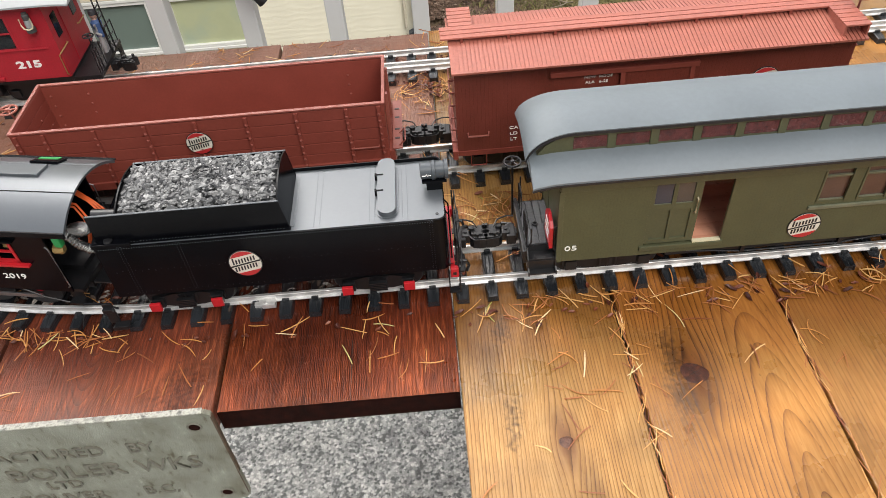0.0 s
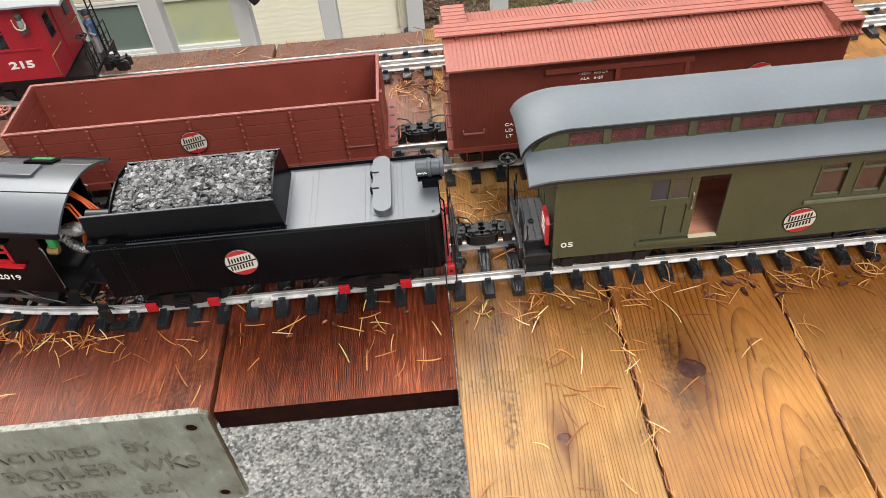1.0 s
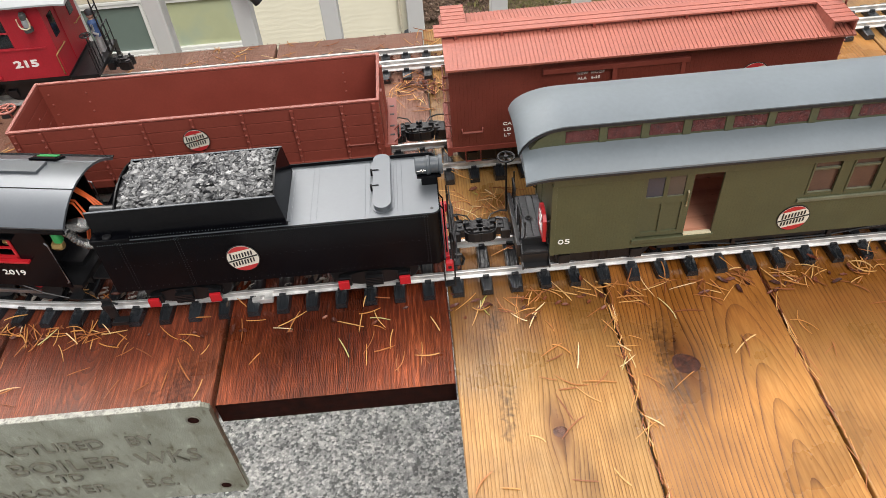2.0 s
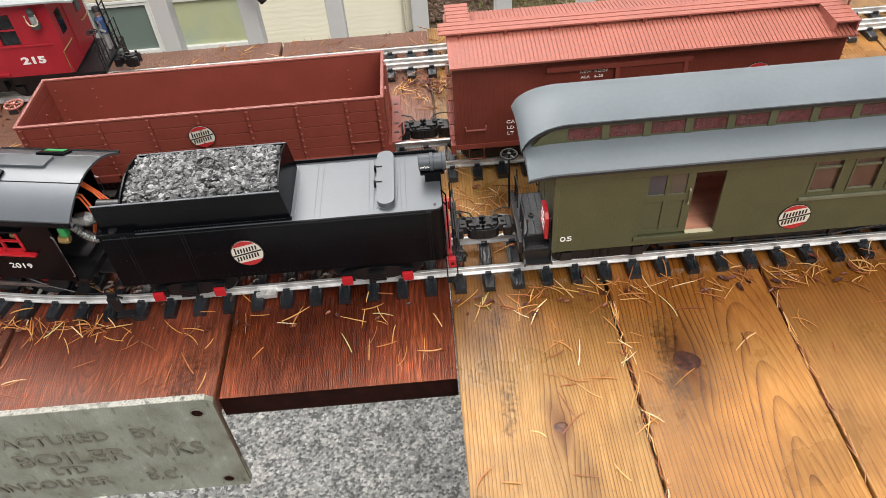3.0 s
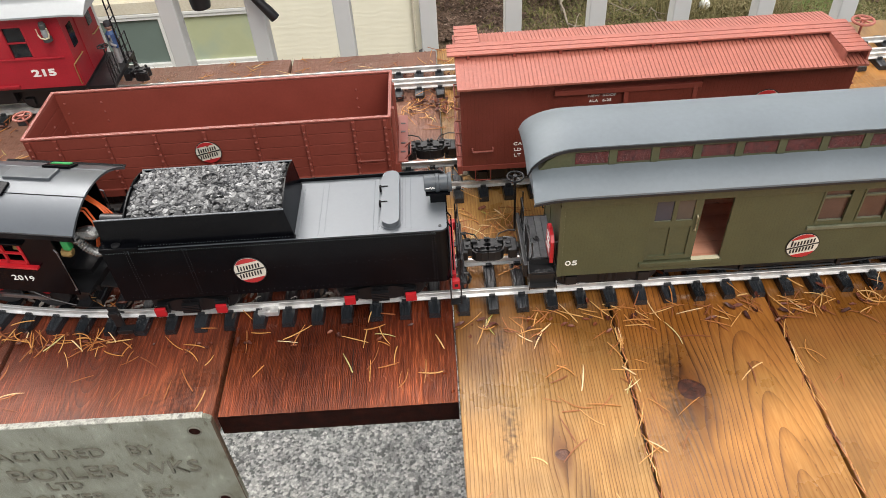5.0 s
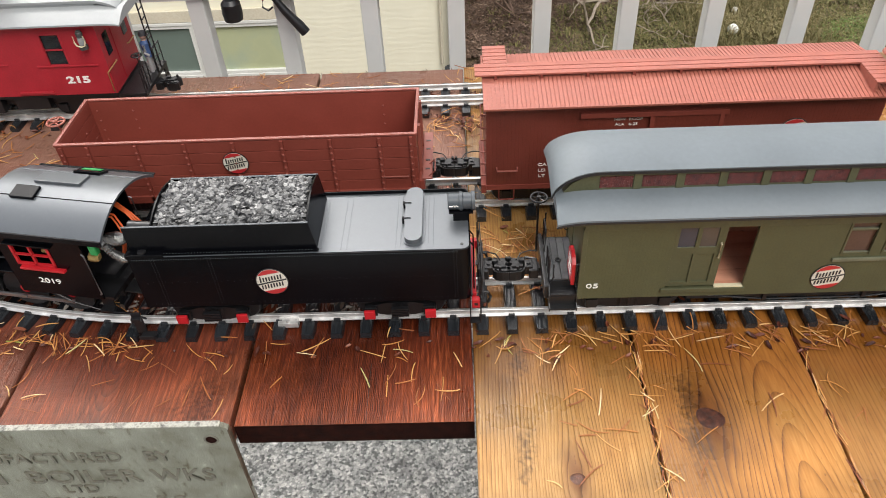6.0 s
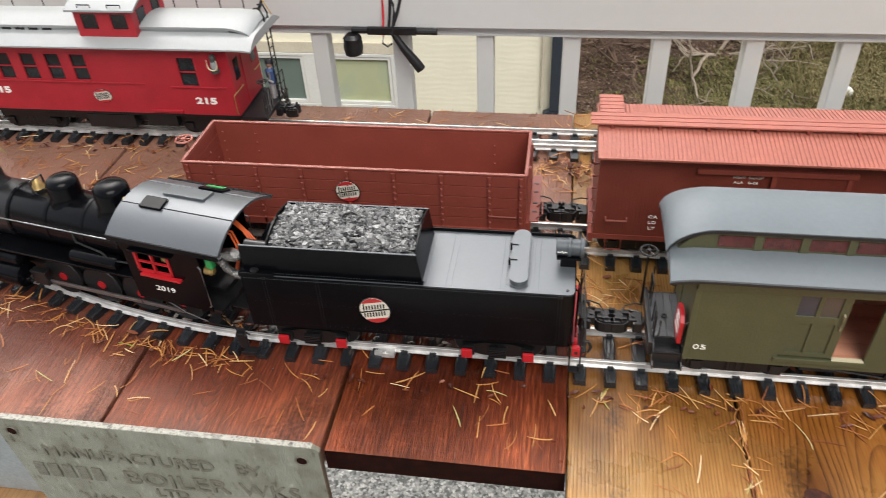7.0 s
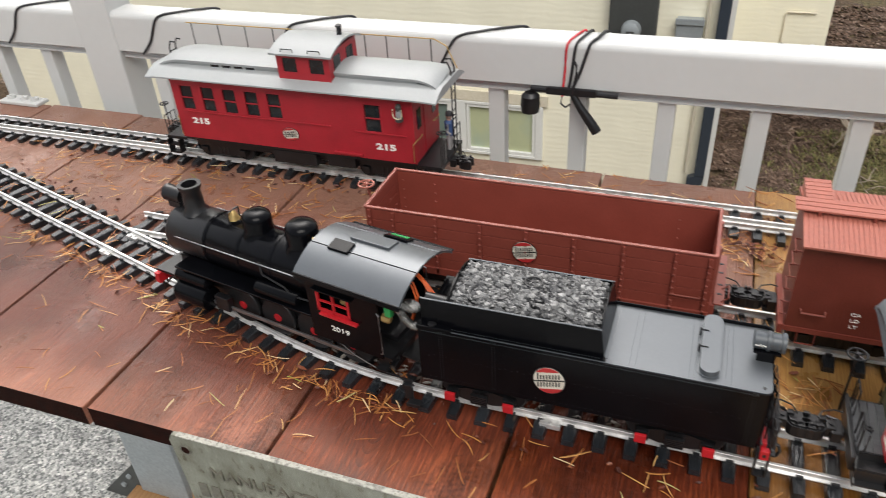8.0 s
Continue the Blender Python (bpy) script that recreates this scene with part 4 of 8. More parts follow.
part("sash", sash(w0 + 0.074, ma - 0.004, wz0 + 0.032, wz1 - 0.033), TRIM, win)
part("pane", B((w0 + 0.10, ma - 0.03, HY + 0.005, HY + 0.012, wz0 + 0.06, wz1 - 0.06)), WINDOW_DARK, win, "grey-green pane")
part("pane", B((mb + 0.03, w1 - 0.105, HY + 0.005, HY + 0.012, wz0 + 0.06, wz1 - 0.06)), WINDOW_GREEN, win, "pale green blind behind glass, reflection tone in its colour")
part("header_board", B((w0 - 0.10, w1 + 0.045, HY - 0.034, HY - 0.006, wz1 + 0.004, wz1 + 0.120), bevel=0.004), CREAM_TRIM, house, "beige header board over the window")
pipe = part("downpipe", B((-0.103, -0.005, HY - 0.120, HY - 0.036, -3.10, 3.1), bevel=0.012), SLATE_PIPE, house, "dark slate-blue downpipe")
part("pipe_shoe", prism(bmesh.new(), [(-0.103, -3.10), (-0.005, -3.10), (-0.020, -3.19), (-0.165, -3.20), (-0.165, -3.13)], "y", HY - 0.118, HY - 0.038), SLATE_PIPE, pipe, "bent foot of the downpipe")
part("wall_conduit", tube(bmesh.new(), [(0.66, 9.48, -2.75), (0.66, 9.48, -2.36), (0.68, 9.48, -2.34), (1.0, 9.48, -2.34)], 0.011, 6), CREAM_TRIM, house, "thin cream conduit on the wing")

# ---- maker's plate on the table edge ----
plate = thing("maker_plate", "old cast grey metal maker's plate leaning on the table edge", "plate", m=pose(-0.400, -0.001, -0.055, 0, 0, 0))


def plate_body():
    bm = bmesh.new()
    w, h, c = 0.170, 0.080, 0.008
    o = [(-w + c, -h - 0.002), (w - c * 0.6, -h), (w + 0.001, -h + c), (w, h - c * 0.5), (w - c * 0.7, h), (-w + c * 0.6, h + 0.001), (-w, h - c)]
    prism(bm, o, "y", -0.004, 0.0012)
    return bm


part("body", plate_body(), PLATE, plate)
part("side_rust", B((0.1690, 0.1707, -0.0041, 0.0013, -0.069, 0.074), bevel=0.0005), RUST, plate, "rusty dark side edge")
part("top_edge", B((-0.160, 0.163, -0.0042, 0.0022, 0.0795, 0.0812), bevel=0.0006), PLATE_EDGE, plate, "flaking whitish top edge")
for x, zz in ((0.151, 0.060), (0.149, -0.064), (-0.152, 0.062), (-0.150, -0.064)):
    b = torus(bmesh.new(), (x, -0.0044, zz), 0.0062, 0.0011, "y", 20, 6)
    part("hole_rim", b, PLATE_DARK, plate)
    part("bolt_hole", lathe(bmesh.new(), [(0.0058, -0.0047), (0.0058, -0.0044), (0.0, -0.0043)], (x, 0, zz), "y", 18), END_GRAIN, plate, "dark bolt hole")
lettering("embossed_word", "MANUFACTURED", 0.0235, Matrix.Translation((-0.036, -0.0046, 0.034)) @ FACE_NEAR, PLATE_DARK, plate, "raised cast capitals", 0.0012, 1.0)
lettering("embossed_word", "BY", 0.0235, Matrix.Translation((0.092, -0.0046, 0.034)) @ FACE_NEAR, PLATE_DARK, plate, "raised cast capitals", 0.0012, 1.0)
lettering("embossed_word", "BOILER", 0.031, Matrix.Translation((0.007, -0.0046, 0.000)) @ FACE_NEAR, PLATE_DARK, plate, "raised cast capitals", 0.0013, 1.16)
lettering("embossed_word", "WKS", 0.031, Matrix.Translation((0.109, -0.0046, 0.000)) @ FACE_NEAR, PLATE_DARK, plate, "raised cast capitals", 0.0013, 0.96)
for i in range(5):
    part("embossed_bar", B((-0.151 + i * 0.0163, -0.1395 + i * 0.0163, -0.0056, -0.004, -0.011, 0.011), bevel=0.0008), PLATE_DARK, plate)
for word, x, zz, size, st in (("LTD", -0.003, -0.0225, 0.0200, 1.0), ("VANCOUVER", -0.040, -0.0475, 0.0225, 1.04), ("B.C.", 0.086, -0.0470, 0.0225, 0.95)):
    lettering("embossed_word", word, size, Matrix.Translation((x, -0.0046, zz)) @ FACE_NEAR, PLATE_DARK, plate, "raised cast capitals", 0.0012, st)


# ---- vehicles: shared parts ----
WHEEL = paint("dark_wheel_metal", (0.03, 0.03, 0.032), 0.4, metal=0.6, vary=0.3)
TREAD = paint("worn_steel", (0.35, 0.35, 0.36), 0.35, metal=0.9, vary=0.2)


def truck(parent, x, name="truck", wheelbase=0.075, r=0.0165, z=0.018, mat=None, w=0.030):
    """Four-wheel bogie under a car, centred at x."""
    mat = mat or BLACK
    bm = bmesh.new()
    for s in (-1, 1):
        y = s * w
        prism(bm, [(x - wheelbase * 0.62, z + r + 0.004), (x - wheelbase * 0.62, z + r - 0.002), (x - wheelbase * 0.25, z + r - 0.008), (x + wheelbase * 0.25, z + r - 0.008), (x + wheelbase * 0.62, z + r - 0.002), (x + wheelbase * 0.62, z + r + 0.004), (x + wheelbase * 0.22, z + r + 0.010), (x - wheelbase * 0.22, z + r + 0.010)], "y", y - 0.0025, y + 0.0025)
        for o in (-0.5, 0.5):
            B((x + o * wheelbase - 0.006, x + o * wheelbase + 0.006, y - 0.006 if s < 0 else y, y if s < 0 else y + 0.006, z + r - 0.006, z + r + 0.006), bm=bm, bevel=0.001)
        for o in (-0.008, 0, 0.008):
            cyl(bm, (x + o, y, z + r - 0.006), (x + o, y, z + r + 0.008), 0.0035, n=8)
    B((x - 0.010, x + 0.010, -w, w, z + r, z + r + 0.011), bm=bm)
    t = part(name, bm, mat, parent)
    for o in (-0.5, 0.5):
        bm = bmesh.new()
        for s in (-1, 1):
            y = s * GAUGE / 2
            lathe(bm, [(r - 0.001, y - 0.003), (r, y - 0.002), (r, y + 0.0012 * s), (r + 0.0018, y - 0.0018 * s), (r - 0.001, y + 0.003)], (x + o * wheelbase, 0, z + r), "y", 24)
        cyl(bm, (x + o * wheelbase, -GAUGE / 2, z + r), (x + o * wheelbase, GAUGE / 2, z + r), 0.003, n=8)
        part("wheelset", bm, WHEEL, t, smooth=True)
    return t


def coupler(parent, x, sgn, z=0.040, name="coupler"):
    """Knuckle coupler whose face looks along sgn * x."""
    bm = bmesh.new()
    B((x, x + sgn * 0.020, -0.0045, 0.0045, z - 0.0045, z + 0.0045), bm=bm, bevel=0.001)
    def head(k, z0, z1):
        o = [(0.015, -0.0065), (0.019, -0.0105), (0.026, -0.0120), (0.033, -0.0118), (0.0375, -0.0095), (0.038, -0.005), (0.0340, -0.0025), (0.0305, -0.0020), (0.0295, 0.0005), (0.0305, 0.0030), (0.0345, 0.0048), (0.0385, 0.0075), (0.0375, 0.0115), (0.032, 0.0138), (0.025, 0.0135), (0.018, 0.0110), (0.015, 0.0065)]
        prism(bm, [(x + sgn * (0.027 + (u - 0.027) * k), v * k) for u, v in o], "z", z0, z1)
    head(0.88, z - 0.0075, z + 0.0045)
    head(0.74, z + 0.0045, z + 0.0060)
    B((x + sgn * 0.018, x + sgn * 0.030, -0.0050, -0.0018, z + 0.0060, z + 0.0082), bm=bm, bevel=0.0006)
    B((x + sgn * 0.016, x + sgn * 0.022, 0.0030, 0.0085, z + 0.0060, z + 0.0090), bm=bm, bevel=0.0006)
    B((x + sgn * 0.008, x + sgn * 0.016, -0.0060, 0.0060, z + 0.0040, z + 0.0075), bm=bm, bevel=0.0008)
    cyl(bm, (x + sgn * 0.0315, 0.0080, z - 0.009), (x + sgn * 0.0315, 0.0080, z + 0.0092), 0.0017, n=10)
    cyl(bm, (x + sgn * 0.0240, -0.0070, z + 0.005), (x + sgn * 0.0240, -0.0070, z + 0.0100), 0.0013, n=8)
    cyl(bm, (x + sgn * 0.0120, 0.0, z + 0.006), (x + sgn * 0.0120, 0.0, z + 0.0090), 0.0020, n=8)
    tube(bm, [(x + sgn * 0.002, 0.014, z + 0.012), (x + sgn * 0.010, 0.0145, z + 0.0125), (x + sgn * 0.020, 0.010, z + 0.0125), (x + sgn * 0.0245, 0.002, z + 0.0108)], 0.0008, 6)
    tube(bm, [(x + sgn * 0.004, 0.012, z + 0.002), (x + sgn * 0.014, 0.016, z + 0.001), (x + sgn * 0.020, 0.017, z - 0.008), (x + sgn * 0.026, 0.014, z - 0.018)], 0.0018, 7)
    B((x + sgn * 0.002, x + sgn * 0.012, -0.010, 0.010, z - 0.006, z + 0.006), bm=bm, bevel=0.0015)
    return part(name, bm, BLACK, parent, "black knuckle coupler")


def grab(parent, pts, mat, r=0.0009, name="grab_iron"):
    return part(name, tube(bmesh.new(), pts, r, 6), mat, parent)


# ---- materials for the vehicles ----
PANE_RED = paint("reddish_textured_glass", (0.125, 0.030, 0.027), 0.14, vary=0.45, scale=210, bump=1.6, rvary=0.08)
PANE_BROWN = paint("brown_lined_window_glass", (0.085, 0.045, 0.032), 0.12, vary=0.25, scale=40, bump=0.05)
PANE_SMOKE = paint("smoky_door_glass", (0.060, 0.052, 0.046), 0.12, vary=0.2, scale=50, bump=0.03)
INSIDE = boards("copper_brown_interior", (0.42, 0.17, 0.10), (0.60, 0.27, 0.17), (0.72, 0.36, 0.24), "y", (0.4, 0.6), ring=30)
BLUE = paint("blue_fabric", (0.02, 0.10, 0.25), 0.7)
BRASS = paint("brass", (0.48, 0.33, 0.13), 0.45, metal=0.7, vary=0.2)
# lighter copy of the olive paint: skylight on upward edges put into the colour
LIT_OLIVE = paint("sky_lit_olive_edges", (0.135, 0.140, 0.092), 0.45, vary=0.25, scale=90)
# left door pane: the reflection on the glass is put in as a bluish base colour
PANE_REFLECTION = paint("door_glass_with_reflection_tint", (0.034, 0.040, 0.056), 0.10, vary=0.2, scale=50, bump=0.03)
PALE_BRASS = paint("dull_pale_brass", (0.34, 0.28, 0.17), 0.5, vary=0.2)
CREAMY = paint("cream_paint", (0.62, 0.56, 0.38), 0.5, vary=0.1)
PLATFORM_GREY = boards("grey_platform_boards", (0.018, 0.019, 0.021), (0.035, 0.037, 0.041), (0.065, 0.068, 0.072), "y", (0.3, 0.5), ring=120)
COAL = island_colours("coal", [(0.0, (0.010, 0.010, 0.011)), (0.25, (0.045, 0.045, 0.047)), (0.5, (0.105, 0.105, 0.105)), (0.85, (0.175, 0.175, 0.172)), (1.0, (0.27, 0.27, 0.265))], 0.38, 0.75)
LAMP_SLATE = paint("slate_lamp_paint", (0.055, 0.064, 0.073), 0.38, vary=0.15, scale=60)
COAL_DUST = paint("coal_dust", (0.006, 0.006, 0.007), 0.6)
ORANGE = paint("orange_wire_sheath", (0.58, 0.105, 0.025), 0.4)
GREEN = paint("green_plastic", (0.03, 0.30, 0.08), 0.4)
SILVER = paint("crinkled_silver_foil", (0.26, 0.258, 0.25), 0.22, metal=0.95, vary=0.25, scale=200, bump=0.5)
GLASS_DARK = paint("dark_window_glass", (0.012, 0.016, 0.018), 0.08, vary=0.3, bump=0)
CHALK = paint("pale_grey_lettering", (0.55, 0.52, 0.47), 0.6)


def arch(half, z0, rise, k=14, flip=False):
    """Points (y, z) of a shallow roof arch from -half to half."""
    return [(half * (-1 + 2 * i / k), z0 + rise * (1 - (-1 + 2 * i / k) ** 2)) for i in range(k + 1)]


def wall_with_openings(x0, x1, z0, z1, y0, y1, holes):
    """Panels of a side wall round rectangular openings (x0, x1, z0, z1)."""
    xs = sorted({x0, x1, *[h[0] for h in holes], *[h[1] for h in holes]})
    bm = bmesh.new()
    for a, b in zip(xs, xs[1:]):
        spans = sorted((h[2], h[3]) for h in holes if h[0] <= a + 1e-6 and h[1] >= b - 1e-6)
        z = z0
        for s, e in spans:
            if s > z:
                B((a, b, y0, y1, z, s), bm=bm)
            z = e
        if z < z1:
            B((a, b, y0, y1, z, z1), bm=bm)
    bmesh.ops.remove_doubles(bm, verts=bm.verts, dist=1e-6)
    return bm


# ---- passenger car ----
def deck_roof(x0, x1, half, z_edge, rise, drop, run, thick=0.004):
    """Upper roof deck whose ends bend down like a duck's bill."""
    secs = []
    n = 44
    for i in range(n + 1):
        t = i / n
        if t < 0.3:
            x = x0 + run * (t / 0.3)
        elif t > 0.7:
            x = x1 - run * ((1 - t) / 0.3)
        else:
            x = x0 + run + (x1 - x0 - 2 * run) * (t - 0.3) / 0.4
        u = max(0.0, (x0 + run - x) / run, (x - x1 + run) / run)
        d = drop * (1 - math.sqrt(max(0.0, 1 - min(u, 1) ** 2 * 0.98)))
        wd = half * (1 + 0.10 * u * u)
        top = [(x, y, z - d) for y, z in arch(wd, z_edge, rise)]
        low = [(x, y * 0.985, z - d - thick) for y, z in reversed(arch(wd, z_edge, rise))]
        secs.append(top + low)
    return loft(bmesh.new(), secs)


def lower_roof(x0, x1, prof, drop=0.004, run=0.03):
    """prof: outline (y, z) of the whole cross-section; it dips a little at both ends."""
    secs = []
    for i in range(25):
        t = i / 24
        x = x0 + (x1 - x0) * (0.5 - 0.5 * math.cos(math.pi * t))
        u = max(0.0, (x0 + run - x) / run, (x - x1 + run) / run)
        secs.append([(x, y, z - drop * u * u) for y, z in prof])
    return loft(bmesh.new(), secs)


def passenger_car(m):
    ob = thing("passenger_car", "olive green model baggage and passenger car with slate grey clerestory roof", "model train car", m)
    x0, x1, hw = 0.1065, 0.590, 0.045
    windows = [(0.353 + 0.0381 * i, 0.353 + 0.0381 * i + 0.0262, 0.1035, 0.147) for i in range(6)]
    door = (0.192, 0.2685, 0.064, 0.1465)
    side = part("side_wall", wall_with_openings(x0, x1, 0.052, 0.164, -hw, -hw + 0.003, windows + [door]), OLIVE, ob, "olive green side of narrow vertical boards")
    part("side_wall", wall_with_openings(x0, x1, 0.052, 0.164, hw - 0.003, hw, windows), OLIVE, ob)
    part("end_wall", wall_with_openings(-hw + 0.003, hw - 0.003, 0.052, 0.164, x0, x0 + 0.003, [(-0.012, 0.012, 0.056, 0.145)]), OLIVE_PLAIN, ob).data.transform(Matrix(((0, 1, 0, 0), (1, 0, 0, 0), (0, 0, 1, 0), (0, 0, 0, 1))))
    part("end_door", B((x0 + 0.0005, x0 + 0.002, -0.012, 0.012, 0.056, 0.145), bevel=0.0004), OLIVE_PLAIN, ob)
    part("end_wall", B((x1 - 0.003, x1, -hw + 0.003, hw - 0.003, 0.052, 0.164)), OLIVE_PLAIN, ob)
    for s in (-1, 1):
        y = s * hw
        a, b = sorted((y, y + s * 0.0026))
        part("letter_board", B((x0, x1, a, b, 0.1438, 0.1640), bevel=0.0005), OLIVE_PLAIN, ob)
        a, b = sorted((y, y + s * 0.0022))
        part("window_sill", B((0.346, 0.586, a, b, 0.0955, 0.0995), bevel=0.0006), LIT_OLIVE, ob, "olive window sill rail, painted paler as if lit from above")
        part("corner_post", B((x0 - 0.0008, x0 + 0.004, *sorted((y - s * 0.003, y + s * 0.0009)), 0.052, 0.1436), bevel=0.0004), OLIVE_PLAIN, ob)
        part("corner_post", B((x1 - 0.004, x1 + 0.0008, *sorted((y - s * 0.003, y + s * 0.0009)), 0.052, 0.1436), bevel=0.0004), OLIVE_PLAIN, ob)
        for w in windows:
            f = B((w[0] - 0.0012, w[0] + 0.0006, *sorted((y - s * 0.002, y + s * 0.0008)), w[2], w[3]), (w[1] - 0.0006, w[1] + 0.0012, *sorted((y - s * 0.002, y + s * 0.0008)), w[2], w[3]), (w[0], w[1], *sorted((y - s * 0.0026, y - s * 0.0004)), 0.1326, 0.1340), (w[0], w[1], *sorted((y - s * 0.0026, y - s * 0.0004)), w[2], w[2] + 0.0016))
            f = part("window", f, OLIVE_PLAIN, ob)
            part("pane", B((w[0], w[1], *sorted((y - s * 0.0030, y - s * 0.0025)), w[2], w[3])), PANE_BROWN, f, "brown tinted pane")
            part("meeting_rail", B((w[0], w[1], *sorted((y - s * 0.0024, y - s * 0.0002)), 0.1340, 0.1352)), LIT_OLIVE, f, "sash edge painted paler as if lit from above")
            part("bead", B((w[0], w[1], *sorted((y - s * 0.0024, y - s * 0.0002)), w[2] + 0.0016, w[2] + 0.0021)), LIT_OLIVE, f)
    # sliding baggage door, pushed half open
    d0, d1 = 0.1925, 0.2405
    yd = -hw + 0.0012
    dz0, dz1 = 0.0655, 0.1462
    pw = [(d0 + 0.004, d0 + 0.0205, 0.116, 0.1415), (d0 + 0.0245, d0 + 0.0405, 0.116, 0.1415)]
    pl = [(d0 + 0.004, d0 + 0.0205, 0.0705, 0.108), (d0 + 0.0245, d0 + 0.0405, 0.0705, 0.108)]
    dr = part("sliding_door", wall_with_openings(d0, d1, dz0, dz1, yd, yd + 0.0022, pw + pl), OLIVE_PLAIN, ob, "half-open olive sliding door with two panes")
    for (a, b, c, e), glass, tone in zip(pw, (PANE_REFLECTION, PANE_SMOKE), ("door pane with a bluish reflection in its colour", "smoky grey-brown door pane")):
        pane = part("pane", B((a, b, yd + 0.0012, yd + 0.0018, c, e)), glass, dr, tone)
        part("bead", B((a, b, yd + 0.0004, yd + 0.0012, c, c + 0.0005)), LIT_OLIVE, pane)
    for a, b, c, e in pl:
        part("door_panel", B((a, b, yd + 0.0016, yd + 0.0021, c, e)), OLIVE_PLAIN, dr)
    part("handle", tube(bmesh.new(), [(d1 - 0.0035, yd, 0.103), (d1 - 0.0035, yd - 0.002, 0.104), (d1 - 0.0035, yd - 0.002, 0.121), (d1 - 0.0035, yd, 0.122)], 0.0010, 6), PALE_BRASS, dr, "dull brass door handle")
    part("door_sill", B((0.188, 0.2705, -hw - 0.0022, -hw + 0.004, 0.0590, 0.0640), bevel=0.0006), OLIVE_PLAIN, ob)
    part("threshold", B((d1, 0.2685, -hw - 0.001, -hw + 0.0035, 0.0640, 0.0652)), CREAMY, ob, "pale worn door threshold")
    part("floor", B((x0 + 0.003, x1 - 0.003, -hw + 0.003, hw - 0.003, 0.0530, 0.0630)), INSIDE, ob, "coppery brown wooden floor")
    part("inner_lining", B((0.19, 0.345, hw - 0.006, hw - 0.0035, 0.063, 0.160), (0.187, 0.190, -0.04, 0.04, 0.063, 0.160), (0.3445, 0.3475, -0.04, 0.04, 0.063, 0.160)), INSIDE, ob, "coppery brown inner walls")
    part("curtain", B((0.255, 0.285, 0.015, 0.03, 0.125, 0.155), bevel=0.004), BLUE, ob, "blue cloth inside the car")
    part("ceiling_panel", B((x0 + 0.003, x1 - 0.003, -hw + 0.003, hw - 0.003, 0.160, 0.163)), INSIDE, ob)
    # roof
    prof = [(-0.0585, 0.1622), (-0.0585, 0.1652), (-0.052, 0.1695), (-0.044, 0.1735), (-0.030, 0.1778), (0.030, 0.1778), (0.044, 0.1735), (0.052, 0.1695), (0.0585, 0.1652), (0.0585, 0.1622), (0.046, 0.1648), (-0.046, 0.1648)]
    rf = part("roof", lower_roof(0.079, 0.615, prof), ROOF_GREY, ob, "slate grey lower roof", smooth=True)
    part("roof_edge", lower_roof(0.0784, 0.6156, [(-0.0591, 0.1610), (-0.0591, 0.1632), (-0.0575, 0.1632), (-0.0575, 0.1610)]), ROOF_EDGE, rf, "dark roof edge")
    part("roof_edge", lower_roof(0.0784, 0.6156, [(0.0591, 0.1610), (0.0591, 0.1632), (0.0575, 0.1632), (0.0575, 0.1610)]), ROOF_EDGE, rf)
    part("upper_roof", deck_roof(0.0745, 0.6195, 0.0335, 0.2012, 0.0075, 0.027, 0.046, thick=0.0014), ROOF_GREY, ob, "slate grey raised roof with down-curved ends", smooth=True)
    part("upper_roof_edge", deck_roof(0.0752, 0.6188, 0.0333, 0.1996, 0.0072, 0.0268, 0.0458, thick=0.0030), ROOF_EDGE, ob, smooth=True)
    cl = part("clerestory", prism(bmesh.new(), [(0.086, 0.176), (0.608, 0.176), (0.600, 0.186), (0.588, 0.193), (0.570, 0.1965), (0.124, 0.1965), (0.106, 0.193), (0.094, 0.186)], "y", -0.0292, 0.0292), OLIVE_PLAIN, ob, "olive clerestory band")
    for s in (-1, 1):
        for i in range(11):
            a = 0.1185 + 0.0383 * i
            part("clerestory_pane", B((a, a + 0.0298, *sorted((s * 0.0288, s * 0.0298)), 0.1805, 0.1925)), PANE_RED, cl, "reddish textured pane")
            part("clerestory_post", B((a + 0.0304, a + 0.0377, *sorted((s * 0.029, s * 0.0303)), 0.178, 0.1955), bevel=0.0004), OLIVE_PLAIN, cl)
    v = part("stove_pipe", lathe(bmesh.new(), [(0.008, 0.165), (0.008, 0.180), (0.0105, 0.181), (0.0105, 0.184), (0.005, 0.186), (0.005, 0.193), (0.009, 0.194), (0.002, 0.199)], (0.565, -0.036, 0), n=20), BLACK, ob, "black stove pipe with pale cap", smooth=True)
    part("cap", lathe(bmesh.new(), [(0.0108, 0.1838), (0.0108, 0.1848), (0.006, 0.187)], (0.565, -0.036, 0), n=20), ROOF_GREY, v)
    # end platforms
    for sgn, xe in ((-1, x0), (1, x1)):
        def bx(a, b, *r):
            return (*sorted((xe + sgn * a, xe + sgn * b)), *r)
        pf = part("platform", B(bx(0, 0.029, -0.030, 0.030, 0.0530, 0.0655)), BLACK, ob, "grey boarded end platform")
        for i in range(4):
            part("platform_board", B(bx(0.0006 + 0.0071 * i, 0.0073 + 0.0071 * i, -0.0318, 0.0318, 0.0655, 0.0675), bevel=0.0004), PLATFORM_GREY, pf)
